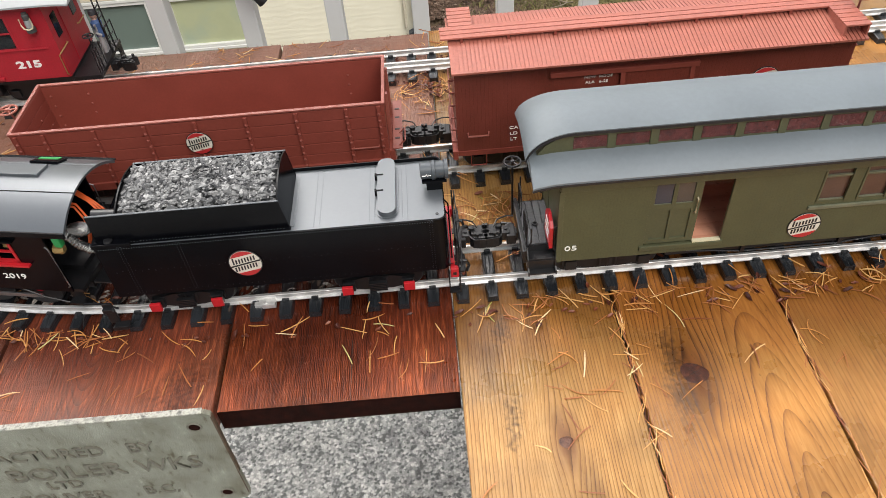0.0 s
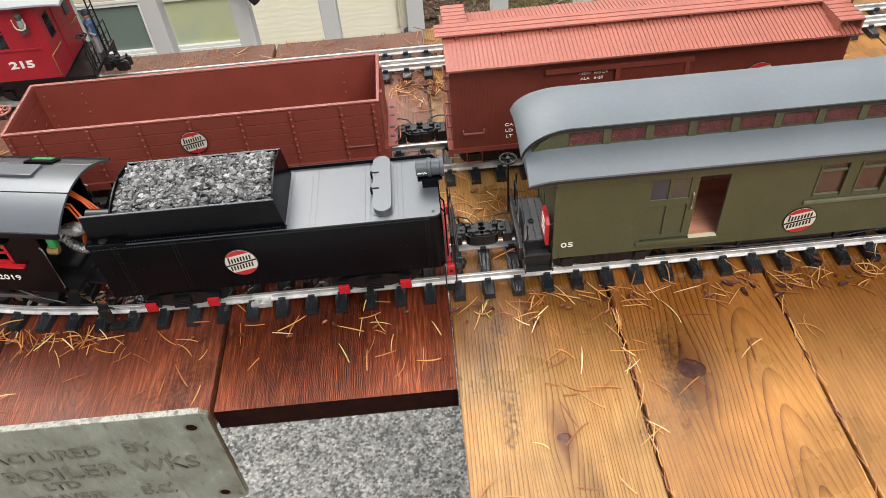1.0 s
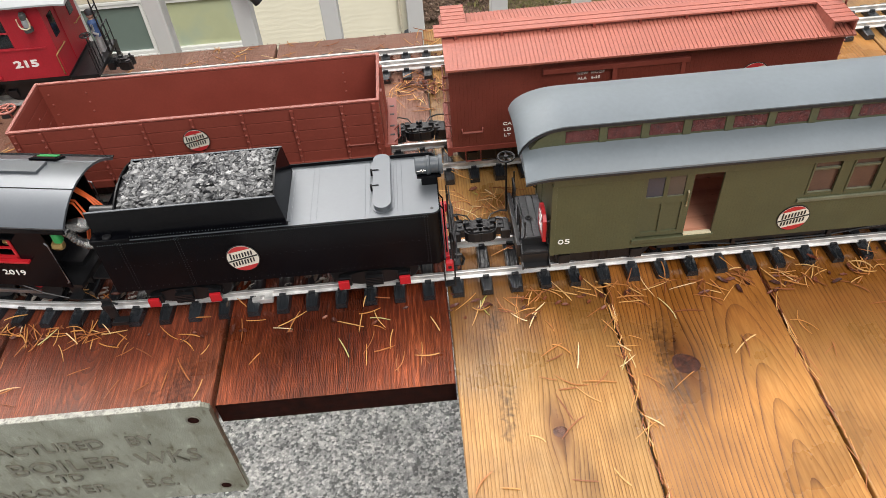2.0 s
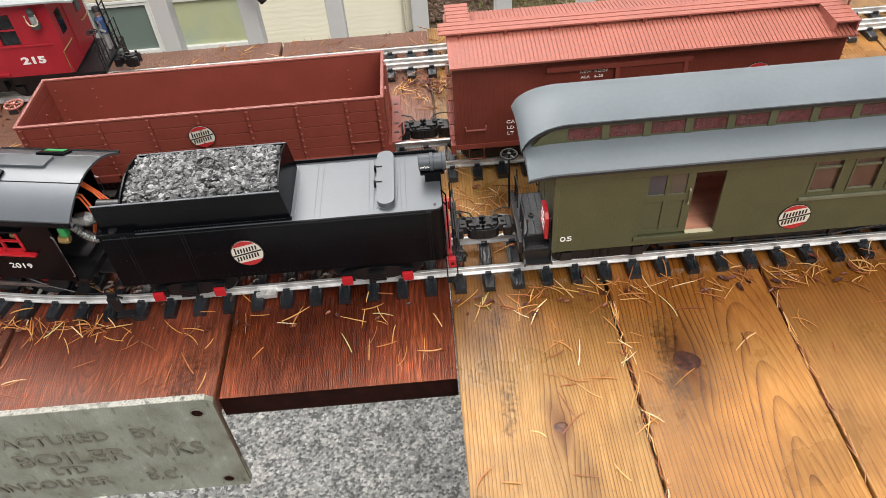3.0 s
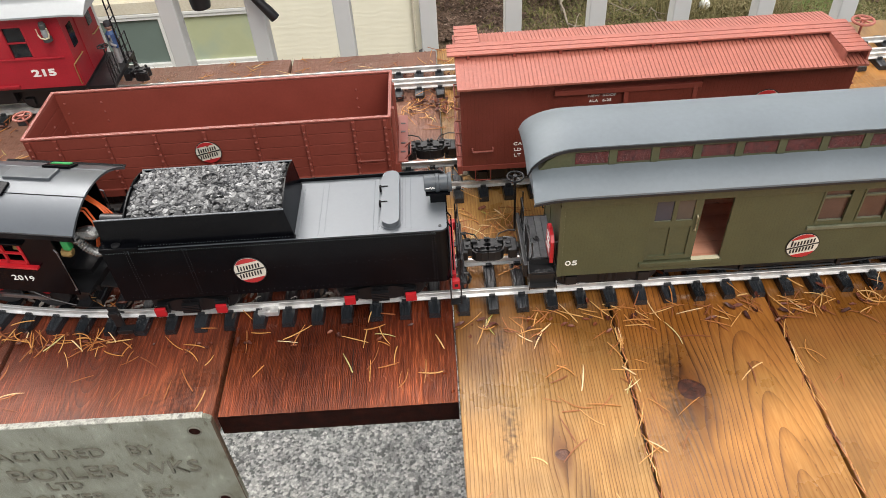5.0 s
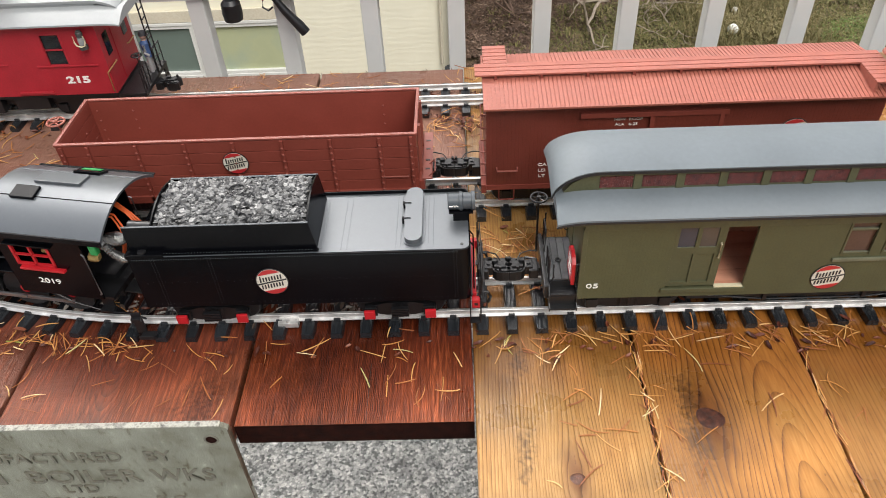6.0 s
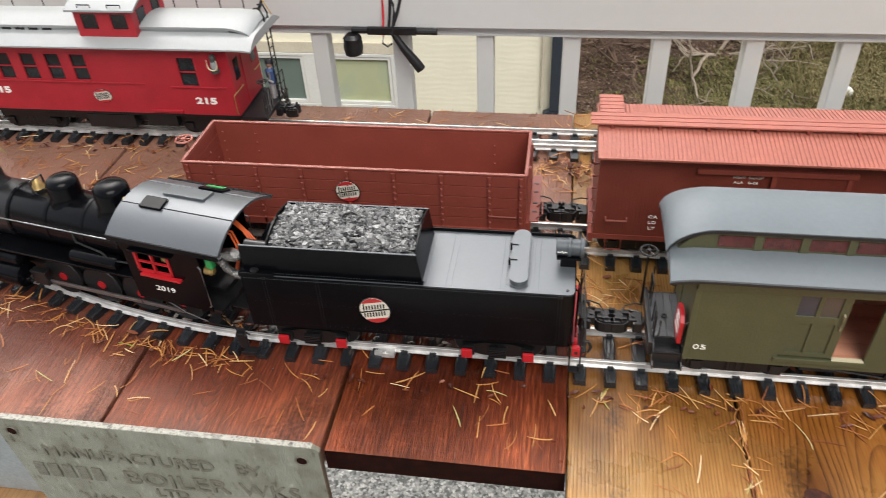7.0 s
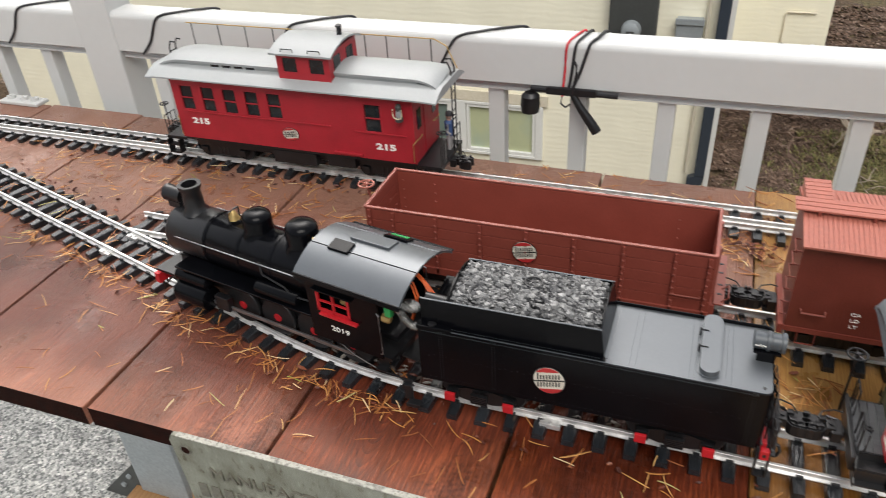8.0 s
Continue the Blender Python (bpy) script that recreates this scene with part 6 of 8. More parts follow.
    hatch = part("water_hatch", prism(bmesh.new(), o, "z", zd + 0.0005, zd + 0.0066), DECK_SKY_GREY, ob, "long rounded water hatch lid", smooth=True)
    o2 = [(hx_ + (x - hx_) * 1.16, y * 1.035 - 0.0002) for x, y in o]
    part("hatch_ring", prism(bmesh.new(), o2, "z", zd + 0.0005, zd + 0.0014), DECK_SKY_GREY, hatch)
    for y in (-0.004, 0.020):
        part("hinge", B((hx_ - 0.0115, hx_ - 0.003, y - 0.0006, y + 0.0006, zd + 0.0065, zd + 0.0074), (hx_ - 0.0115, hx_ - 0.0096, y - 0.0018, y + 0.0018, zd + 0.001, zd + 0.0076)), SATIN_BLACK, hatch)
    # rear lamp
    lamp = part("rear_lamp", lathe(bmesh.new(), [(0.0072, -0.0190), (0.0084, -0.0185), (0.0084, -0.008), (0.0095, -0.0076), (0.0095, -0.0045), (0.0084, -0.0040), (0.0084, 0.004), (0.0097, 0.0045), (0.0097, 0.0080), (0.0080, 0.0080), (0.0060, 0.0035)], (-0.002, 0.004, 0.1435), "x", 24), LAMP_SLATE, ob, "cylindrical grey-black rear headlamp", smooth=True)
    part("lamp_bracket", B((-0.016, 0.000, -0.003, 0.011, zd, 0.1355), (-0.020, 0.004, -0.005, 0.013, 0.1340, 0.1365), bevel=0.0006), SATIN_BLACK, lamp)
    part("lens", lathe(bmesh.new(), [(0.0070, 0.0030), (0.0062, 0.0048), (0.003, 0.0058)], (-0.002, 0.004, 0.1435), "x", 20), GLASS_DARK, lamp, smooth=True)
    part("lamp_mark", tube(bmesh.new(), [(x, -0.0047, z - 0.0020) for x, z in ((-0.0195, 0.1455), (-0.016, 0.1455), (-0.015, 0.1470), (-0.0138, 0.1444), (-0.0126, 0.1466), (-0.0118, 0.1455), (-0.0105, 0.1455))], 0.0005, 5), WHITE, lamp)
    # rivet lines
    pts = []
    for x in (-0.1242, -0.1187, -0.0716, -0.0672, -0.0404, -0.0355):
        pts += [(x, -0.041 + 0.0034 * j, zd + 0.0006) for j in range(25)]
    pts += [(-0.148 + 0.0030 * j, 0.0415, zd + 0.0006) for j in range(49)]
    pts += [(bx1 + 0.0070, -ht + 0.003 * j, zd + 0.0010) for j in range(26)]
    pts += [(bx0 - 0.015 + 0.003 * j, -ht - 0.0026, zd + 0.0016) for j in range(56)]
    pts += [(hx_ + (x - hx_) * 1.32, y + (0.0022 if y > 0 else -0.0022), zd + 0.0006) for x, y in o]
    pts += [(hx_ + sd * hwid * 1.32, hy0 + 0.003 * j, zd + 0.0006) for sd in (-1, 1) for j in range(1, 22)]
    tagged(part("rivet", rivets(pts, 0.00056, (0, 0, 1)), DECK_SKY_GREY, ob), kind="stuff")
    side = []
    for s in (-1, 1):
        y = s * hw
        side += [(x0 + 0.004 + 0.0024 * j, y, zd - 0.0022) for j in range(132)]
        for x in (-0.309, -0.306, -0.254, -0.251, -0.016, -0.0135):
            side += [(x, y, z0 + 0.004 + 0.0030 * j) for j in range(22)]
        side += [(x0 + 0.01 + 0.0062 * j, y, z0 + 0.034 + (0.0016 if j % 2 else 0)) for j in range(50)]
        side += [(x0 + 0.01 + 0.0062 * j, y, z0 + 0.005) for j in range(50)]
    near = [p for p in side if p[1] < 0]
    tagged(part("rivet", rivets([p for p in near if p[2] > zd - 0.003], 0.00058, (0, -1, 0)), LAMP_SLATE, ob), kind="stuff")
    tagged(part("rivet", rivets([p for p in near if p[2] <= zd - 0.003], 0.00056, (0, -1, 0)), BLACK, ob), kind="stuff")
    tagged(part("rivet", rivets([p for p in side if p[1] > 0], 0.00060, (0, 1, 0)), SATIN_BLACK, ob), kind="stuff")
    for x, y in ((-0.008, -0.038), (-0.008, 0.038)):
        part("eyelet", lathe(bmesh.new(), [(0.0016, zd + 0.0005), (0.0016, zd + 0.0011), (0.0005, zd + 0.0011)], (x, y, 0), n=12), BLACK, ob)
    # front coal gate corner and steps
    part("front_step", B((x0 - 0.002, x0 + 0.035, -hw, -hw + 0.010, zd - 0.001, zd + 0.0038), bevel=0.0008), SATIN_BLACK, ob)
    part("filler_cap", lathe(bmesh.new(), [(0.0042, zd + 0.0038), (0.0042, zd + 0.0052), (0.0022, zd + 0.0058)], (x0 + 0.014, -hw + 0.005, 0), n=16), BLACK, ob, smooth=True)
    part("front_wall", B((x0 + 0.002, x0 + 0.0045, -0.0385, 0.0385, z0, 0.1262)), SATIN_BLACK, ob)
    part("cable_plug", cyl(bmesh.new(), (x0 + 0.004, -0.026, 0.148), (x0 + 0.026, -0.027, 0.147), 0.0062, n=16), BLACK, ob, "black round cable plug", smooth=True)
    # rear beam, ladder, rails
    part("buffer_beam", B((x1 + 0.0012, x1 + 0.0052, -0.0415, 0.0415, 0.048, 0.0612), bevel=0.0004), TRAIN_RED, ob, "bright red rear beam")
    for y in (-0.041, 0.041):
        part("lamp_socket", lathe(bmesh.new(), [(0.0026, 0.0095), (0.0026, 0.0110), (0.001, 0.0110)], (x1, y, 0.054), "x", 12), BLACK, ob)
        cap = part("beam_cap", B((x1 + 0.0005, x1 + 0.0085, y * 1.10 - 0.0030, y * 1.10 + 0.0030, 0.0455, 0.0570), bevel=0.0008), TRAIN_RED, ob)
        part("socket", B((x1 + 0.0028, x1 + 0.0062, *sorted((y * 1.10 + math.copysign(0.0029, y), y * 1.10 + math.copysign(0.0033, y))), 0.0495, 0.0530)), BLACK, cap)
    part("rear_walk", B((x1, x1 + 0.0034, -0.0415, 0.0415, 0.0580, 0.0600), bevel=0.0004), PLATFORM_GREY, ob)
    ld = bmesh.new()
    for y in (-0.036, -0.020):
        tube(ld, [(x1 + 0.0030, y, 0.062), (x1 + 0.0030, y, 0.120), (x1 - 0.001, y, 0.1262)], 0.0008)
    for j in range(5):
        tube(ld, [(x1 + 0.0030, -0.036, 0.070 + 0.011 * j), (x1 + 0.0030, -0.020, 0.070 + 0.011 * j)], 0.0007)
    part("ladder", ld, SATIN_BLACK, ob, "black rear ladder")
    part("hand_rail", tube(bmesh.new(), [(x1 + 0.0095, -0.043, 0.061), (x1 + 0.0110, -0.043, 0.082), (x1 + 0.0110, -0.012, 0.084), (x1 + 0.0110, 0.012, 0.084), (x1 + 0.0110, 0.043, 0.082), (x1 + 0.0095, 0.043, 0.061)], 0.0007), BLACK, ob, "thin black rear hand rail")
    for y in (-0.043, -0.030, 0.030, 0.043):
        part("rail_post", tube(bmesh.new(), [(x1 + 0.0085, y, 0.050), (x1 + 0.0085, y, 0.083)], 0.0009), BLACK, ob)
    for z in (0.066, 0.074):
        part("cross_rail", tube(bmesh.new(), [(x1 + 0.0088, -0.043, z), (x1 + 0.0088, 0.043, z)], 0.0007), BLACK, ob)
    part("step_board", B((x1 + 0.0070, x1 + 0.0145, -0.043, 0.043, 0.0470, 0.0485), bevel=0.0003), BLACK, ob)
    part("uncoupling_bar", tube(bmesh.new(), [(x1 + 0.012, -0.044, 0.058), (x1 + 0.013, -0.030, 0.064), (x1 + 0.013, 0.030, 0.064), (x1 + 0.012, 0.044, 0.058)], 0.0009), BLACK, ob)
    for y in (-0.030, 0.030):
        part("hose", tube(bmesh.new(), [(x1 + 0.009, y, 0.052), (x1 + 0.017, y, 0.050), (x1 + 0.020, y * 0.9, 0.040), (x1 + 0.018, y * 0.85, 0.031)], 0.0017, 7), BLACK, ob)
    part("rear_step", B((x1 - 0.002, x1 + 0.010, -0.0475, -0.040, 0.022, 0.0235), (x1 - 0.002, x1 - 0.0006, -0.0475, -0.040, 0.0235, 0.050), (x1 + 0.0086, x1 + 0.010, -0.0475, -0.040, 0.0235, 0.050)), BLACK, ob, "black hanging step")
    part("rear_step", B((x1 - 0.002, x1 + 0.010, 0.040, 0.0475, 0.022, 0.0235), (x1 - 0.002, x1 - 0.0006, 0.040, 0.0475, 0.0235, 0.050), (x1 + 0.0086, x1 + 0.010, 0.040, 0.0475, 0.0235, 0.050)), BLACK, ob)
    coupler(ob, x1 + 0.007, 1, 0.0535)
    # frame, trucks and red journal boxes
    part("frame", B((x0, x1 + 0.004, -0.034, 0.034, 0.048, 0.056)), BLACK, ob)
    for xc in (-0.270, -0.074):
        t = truck(ob, xc, wheelbase=0.060, w=0.034)
        for s in (-1, 1):
            for o in (-0.0315, 0.0315):
                part("journal_cover", B((xc + o - 0.0056, xc + o + 0.0056, *sorted((s * 0.0425, s * 0.0458)), 0.0298, 0.0405), bevel=0.0006), TRAIN_RED, t, "bright red journal box cover")
            sp = bmesh.new()
            for j in range(5):
                B((xc - 0.009, xc + 0.009, *sorted((s * 0.040, s * 0.0445)), 0.0315 + 0.0024 * j, 0.0328 + 0.0024 * j), bm=sp)
            part("leaf_spring", sp, BLACK, t)
    for x in (x0 + 0.004, ):
        part("tank_step", B((x - 0.0205, x - 0.0050, -0.0560, -0.0450, 0.0190, 0.0206), (x - 0.0205, x - 0.0050, -0.0568, -0.0556, 0.0190, 0.0240), (x - 0.0260, x - 0.0160, -0.0462, -0.0440, 0.0190, 0.0480), (x - 0.0260, x - 0.0160, -0.0500, -0.0462, 0.0380, 0.0430), bevel=0.0006), BLACK, ob, "black hanging step")
    herald(ob, -0.1965, -hw - 0.0002, 0.0890, 0.0325, 0.0350)
    return ob


tender(pose(0, 0.1655, 0))


# ---- locomotive ----
def driver(parent, x, s, r, zc):
    y = s * 0.0265
    w = part("driving_wheel", lathe(bmesh.new(), [(r - 0.004, -0.003), (r - 0.0008, -0.003), (r, -0.002), (r, 0.002), (r - 0.0008, 0.003), (r - 0.004, 0.003)], (x, y, zc), "y", 32), WHEEL, parent, "dark spoked driving wheel with red hub", smooth=True)
    sp = bmesh.new()
    for i in range(12):
        a = 2 * math.pi * i / 12
        tube(sp, [(x, y, zc), (x + (r - 0.004) * math.cos(a), y, zc + (r - 0.004) * math.sin(a))], 0.0012, 5)
    part("spokes", sp, TRAIN_RED, w)
    part("hub", cyl(bmesh.new(), (x, y - 0.004, zc), (x, y + 0.004, zc), 0.0055, n=14), TRAIN_RED, w)


def locomotive(m):
    """Local frame: x = 0 at the cab's rear, the engine faces -x."""
    ob = thing("steam_locomotive", "black model steam locomotive with open-backed cab and red details", "model locomotive", m)
    hw = 0.0455
    c0, c1 = -0.130, -0.036
    # cab
    win = (-0.117, -0.073, 0.0985, 0.126)
    for s in (-1, 1):
        y0, y1 = sorted((s * hw, s * (hw - 0.002)))
        part("cab_side", wall_with_openings(c0, c1, 0.058, 0.1500, y0, y1, [win]), SATIN_BLACK, ob, "black cab side with window")
        f = bmesh.new()
        a, b = sorted((s * (hw - 0.0015), s * (hw + 0.0010)))
        B((win[0], win[0] + 0.003, a, b, win[2], win[3]), (win[1] - 0.003, win[1], a, b, win[2], win[3]), (win[0], win[1], a, b, win[2], win[2] + 0.003), ((win[0] + win[1]) / 2 - 0.0012, (win[0] + win[1]) / 2 + 0.0012, a, b, win[2], win[3]), (win[0], win[1], a, b, 0.112, 0.1136), bm=f)
        part("window_frame", f, TRAIN_RED, ob, "bright red window frame")
        part("arm_rest", B((win[0] + 0.004, win[1] + 0.010, *sorted((s * hw, s * (hw + 0.005))), 0.0955, 0.0982), bevel=0.0006), TRAIN_RED, ob)
        part("drip_rail", B((win[0] - 0.004, win[1] + 0.006, *sorted((s * hw, s * (hw + 0.004))), 0.127, 0.1290), bevel=0.0006), SATIN_BLACK, ob)
        part("rear_grab", tube(bmesh.new(), [(c1 - 0.001, s * (hw + 0.001), 0.066), (c1 + 0.002, s * (hw + 0.002), 0.068), (c1 + 0.002, s * (hw + 0.002), 0.120), (c1 - 0.001, s * (hw + 0.001), 0.122)], 0.0008), TREAD, ob)
        part("cab_steps", B((c1 - 0.014, c1, *sorted((s * 0.036, s * 0.044)), 0.036, 0.038), (c1 - 0.014, c1, *sorted((s * 0.035, s * 0.036)), 0.038, 0.058)), BLACK, ob)
    def crest(y):
        return 0.1480 + 0.0205 * (1 - abs(y / 0.0545) ** 2.1)
    arc = [(0.0545 * math.sin(-math.pi / 2 + math.pi * i / 28), crest(0.0545 * math.sin(-math.pi / 2 + math.pi * i / 28))) for i in range(29)]
    inner = [(y * 0.965, z - 0.0022) for y, z in reversed(arc)]
    rf = part("cab_roof", prism(bmesh.new(), arc + inner, "x", c0 - 0.006, -0.002), DECK_SKY_GREY, ob, "black arched cab roof with the sky's grey in its colour", smooth=True)
    part("roof_gutter", B((c0 - 0.006, -0.002, -0.0552, -0.0530, 0.1425, 0.1488), bevel=0.0005), SATIN_BLACK, rf)
    part("roof_gutter", B((c0 - 0.006, -0.002, 0.0530, 0.0575, 0.1472, 0.1488), bevel=0.0005), SATIN_BLACK, rf)
    part("roof_seam", tube(bmesh.new(), [(c0 - 0.006, -0.0180, crest(0.0180)), (-0.002, -0.0180, crest(0.0180))], 0.0006, 5), SATIN_BLACK, rf)
    part("roof_seam", tube(bmesh.new(), [(c0 - 0.006, 0.0270, crest(0.0270)), (-0.002, 0.0270, crest(0.0270))], 0.0005, 5), DECK_SKY_GREY, rf)
    def on_roof(y):
        e = 0.001
        return crest(y), math.degrees(math.atan2(crest(y + e) - crest(y - e), 2 * e))
    for y, x, w, d, name, mt, lab in ((0.010, -0.072, 0.050, 0.019, "roof_hatch", DECK_SKY_GREY, "raised sliding roof hatch"), (0.032, -0.056, 0.030, 0.015, "open_hatch", SATIN_BLACK, "open roof hatch"), (-0.014, -0.098, 0.026, 0.016, "roof_vent", SATIN_BLACK, "small roof vent")):
        z, ang = on_roof(y)
        h = part(name, B((-w / 2, w / 2, -d / 2, d / 2, -0.002, 0.0026), bevel=0.0006), mt, ob, lab, m=pose(x, y, z, ang, 0, 0))
        if name == "open_hatch":
            part("hatch_well", B((-w / 2 + 0.003, w / 2 - 0.003, -d / 2 + 0.002, d / 2 - 0.002, 0.0022, 0.0031)), GLASS_DARK, h)
            part("hatch_strip", B((-w / 2 + 0.005, w / 2 - 0.0035, d / 2 - 0.0085, d / 2 - 0.0025, 0.0030, 0.0036)), GREEN, h, "green strip in the hatch")
    part("cab_front", prism(bmesh.new(), [(-hw + 0.002, 0.058), (hw - 0.002, 0.058), (hw - 0.002, 0.145)] + [(y * 0.83, z - 0.003) for y, z in reversed(arc)] + [(-hw + 0.002, 0.145)], "x", c0, c0 + 0.002), SATIN_BLACK, ob)
    part("cab_floor", B((c0, c1 + 0.010, -hw + 0.002, hw - 0.002, 0.056, 0.060)), BLACK, ob)
    # backhead and fittings
    bh = part("backhead", lathe(bmesh.new(), [(0.034, c0 + 0.002), (0.034, c0 + 0.030), (0.030, c0 + 0.034), (0.004, c0 + 0.035)], (0, 0, 0.108), "x", 28), SATIN_BLACK, ob, "black boiler backhead with gauges", smooth=True)
    for y, z, r in ((-0.010, 0.130, 0.0062), (0.012, 0.127, 0.0078), (0.000, 0.116, 0.005)):
        g = part("gauge", lathe(bmesh.new(), [(r, c0 + 0.034), (r, c0 + 0.041), (r * 0.9, c0 + 0.0418), (r * 0.3, c0 + 0.0415)], (0, y, z), "x", 18), BRASS, bh, "brass-rimmed gauge", smooth=True)
        part("dial", lathe(bmesh.new(), [(r * 0.82, c0 + 0.0416), (r * 0.82, c0 + 0.0424), (r * 0.2, c0 + 0.0424)], (0, y, z), "x", 18), WHITE, g)
    for y, z in ((-0.026, 0.118), (-0.021, 0.098), (-0.030, 0.106), (0.024, 0.100)):
        part("valve", lathe(bmesh.new(), [(0.003, c0 + 0.034), (0.0045, c0 + 0.044), (0.002, c0 + 0.050), (0.0052, c0 + 0.052), (0.0052, c0 + 0.055), (0.001, c0 + 0.056)], (0, y, z), "x", 12), BRASS, bh, "brass valve", smooth=True)
    # wires and hose towards the tender
    for i, y in enumerate((0.000, 0.0035, 0.007)):
        part("wire", tube(bmesh.new(), [(-0.045, y + 0.004, 0.146), (-0.022, y + 0.002, 0.150 - 0.002 * i), (-0.004, y - 0.004, 0.144 - 0.003 * i), (0.012, y - 0.010, 0.128), (0.020, y - 0.012, 0.118)], 0.0010, 7), ORANGE, ob, "orange insulated wire")
    for i, y in enumerate((-0.010, -0.014)):
        part("wire", tube(bmesh.new(), [(-0.030, y, 0.148), (-0.012, y - 0.001, 0.146), (-0.006, y - 0.003, 0.132), (-0.010, y - 0.004, 0.112), (-0.014, y - 0.006, 0.098)], 0.0011, 7), ORANGE, ob)
    part("plug", cyl(bmesh.new(), (0.004, -0.012, 0.126), (0.022, -0.014, 0.124), 0.0045, n=14), BLACK, ob, smooth=True)
    hs = [(-0.020, -0.036, 0.130), (-0.012, -0.038, 0.128), (-0.006, -0.039, 0.120), (0.004, -0.040, 0.116), (0.014, -0.040, 0.119), (0.020, -0.039, 0.124)]
    ring = []
    for a, b in zip(hs, hs[1:]):
        for j in range(7):
            ring.append(Vector(a).lerp(Vector(b), j / 7))
    part("flexible_hose", tube(bmesh.new(), ring, 0.0050, 10, taper=[1.0 if i % 2 else 0.80 for i in range(len(ring))]), SILVER, ob, "crinkled silver flexible hose")
    wrap = lathe(bmesh.new(), [(0.002, -0.011), (0.0055, -0.009), (0.0068, -0.005), (0.0074, -0.001), (0.0072, 0.003), (0.0058, 0.007), (0.0040, 0.010), (0.002, 0.012)], (-0.004, -0.031, 0.133), "x", 16)
    rw = random.Random(4)
    for v in wrap.verts:
        v.co += Vector((rw.uniform(-1, 1), rw.uniform(-1, 1), rw.uniform(-1, 1))) * 0.0006
    part("foil_wrap", wrap, SILVER, ob, "crumpled silvery wrap")
    part("green_clip", B((-0.030, -0.022, -0.043, -0.036, 0.118, 0.130), bevel=0.0018), GREEN, ob, "green plastic clip")
    part("brass_union", lathe(bmesh.new(), [(0.003, -0.006), (0.0052, -0.005), (0.0052, 0.003), (0.003, 0.005)], (-0.030, -0.038, 0.112), "x", 8), BRASS, ob)
    part("drawbar_apron", B((-0.022, 0.022, -0.030, 0.030, 0.0555, 0.0575), bevel=0.0006), BLACK, ob)
    part("drain_hose", tube(bmesh.new(), [(-0.110, -0.036, 0.052), (-0.085, -0.034, 0.034), (-0.055, -0.031, 0.022), (-0.030, -0.030, 0.022), (-0.008, -0.033, 0.020)], 0.0011, 7), BLACK, ob, "thin black drain hose")
    # boiler
    bz = 0.113
    br = 0.0335
    part("boiler", lathe(bmesh.new(), [(br, c0), (br, -0.300), (br * 0.97, -0.302)], (0, 0, bz), "x", 36), SATIN_BLACK, ob, "satin black boiler", smooth=True)
    for x in (-0.150, -0.195, -0.245, -0.298):
        part("boiler_band", lathe(bmesh.new(), [(br, x - 0.002), (br + 0.0006, x - 0.0018), (br + 0.0006, x + 0.0018), (br, x + 0.002)], (0, 0, bz), "x", 36), SATIN_BLACK, ob, smooth=True)
    part("smokebox", lathe(bmesh.new(), [(br * 0.97, -0.300), (br * 0.97, -0.362), (br * 0.9, -0.366), (br * 0.75, -0.368), (br * 0.68, -0.373), (0.008, -0.376), (0.006, -0.380), (0.001, -0.380)], (0, 0, bz), "x", 36), BLACK, ob, "matt black smokebox", smooth=True)
    part("chimney", lathe(bmesh.new(), [(0.017, 0), (0.0125, 0.006), (0.0115, 0.030), (0.0140, 0.034), (0.0140, 0.038), (0.0095, 0.038), (0.0095, 0.02)], (-0.335, 0, bz + br - 0.004), "z", 28), BLACK, ob, "black flared chimney", smooth=True)
    for x, r, h, nm in ((-0.165, 0.0190, 0.030, "steam_dome"), (-0.232, 0.0175, 0.026, "sand_dome")):
        part(nm, lathe(bmesh.new(), [(r * 1.28, -0.006), (r * 1.05, 0.001), (r, 0.005), (r, h * 0.62), (r * 0.94, h * 0.82), (r * 0.72, h * 0.95), (r * 0.3, h), (0.001, h)], (x, 0, bz + br - 0.003), "z", 28), SATIN_BLACK, ob, "rounded black dome", smooth=True)
    part("generator", lathe(bmesh.new(), [(0.004, -0.150), (0.008, -0.148), (0.008, -0.138), (0.005, -0.132), (0.002, -0.130)], (0, 0.012, bz + br + 0.006), "x", 16), BLACK, ob, smooth=True)
    part("whistle", lathe(bmesh.new(), [(0.002, 0), (0.002, 0.010), (0.003, 0.011), (0.003, 0.020), (0.001, 0.021)], (-0.138, -0.010, bz + br - 0.002), "z", 12), BRASS, ob, smooth=True)
    bell = part("bell_frame", tube(bmesh.new(), [(-0.270, -0.009, bz + br - 0.002), (-0.270, -0.009, bz + br + 0.014), (-0.270, 0.009, bz + br + 0.014), (-0.270, 0.009, bz + br - 0.002)], 0.0012), BLACK, ob)
    part("bell", lathe(bmesh.new(), [(0.0075, 0.000), (0.0055, 0.004), (0.0042, 0.009), (0.001, 0.012)], (-0.270, 0, bz + br + 0.002), "z", 18), BRASS, bell, smooth=True)
    hl = part("headlamp", lathe(bmesh.new(), [(0.009, -0.352), (0.0095, -0.356), (0.0095, -0.374), (0.0105, -0.376), (0.0105, -0.379), (0.0075, -0.379)], (0, 0, bz + br + 0.013), "x", 24), BLACK, ob, smooth=True)
    part("lamp_stand", B((-0.376, -0.356, -0.006, 0.006, bz + br - 0.004, bz + br + 0.005), bevel=0.0006), BLACK, hl)
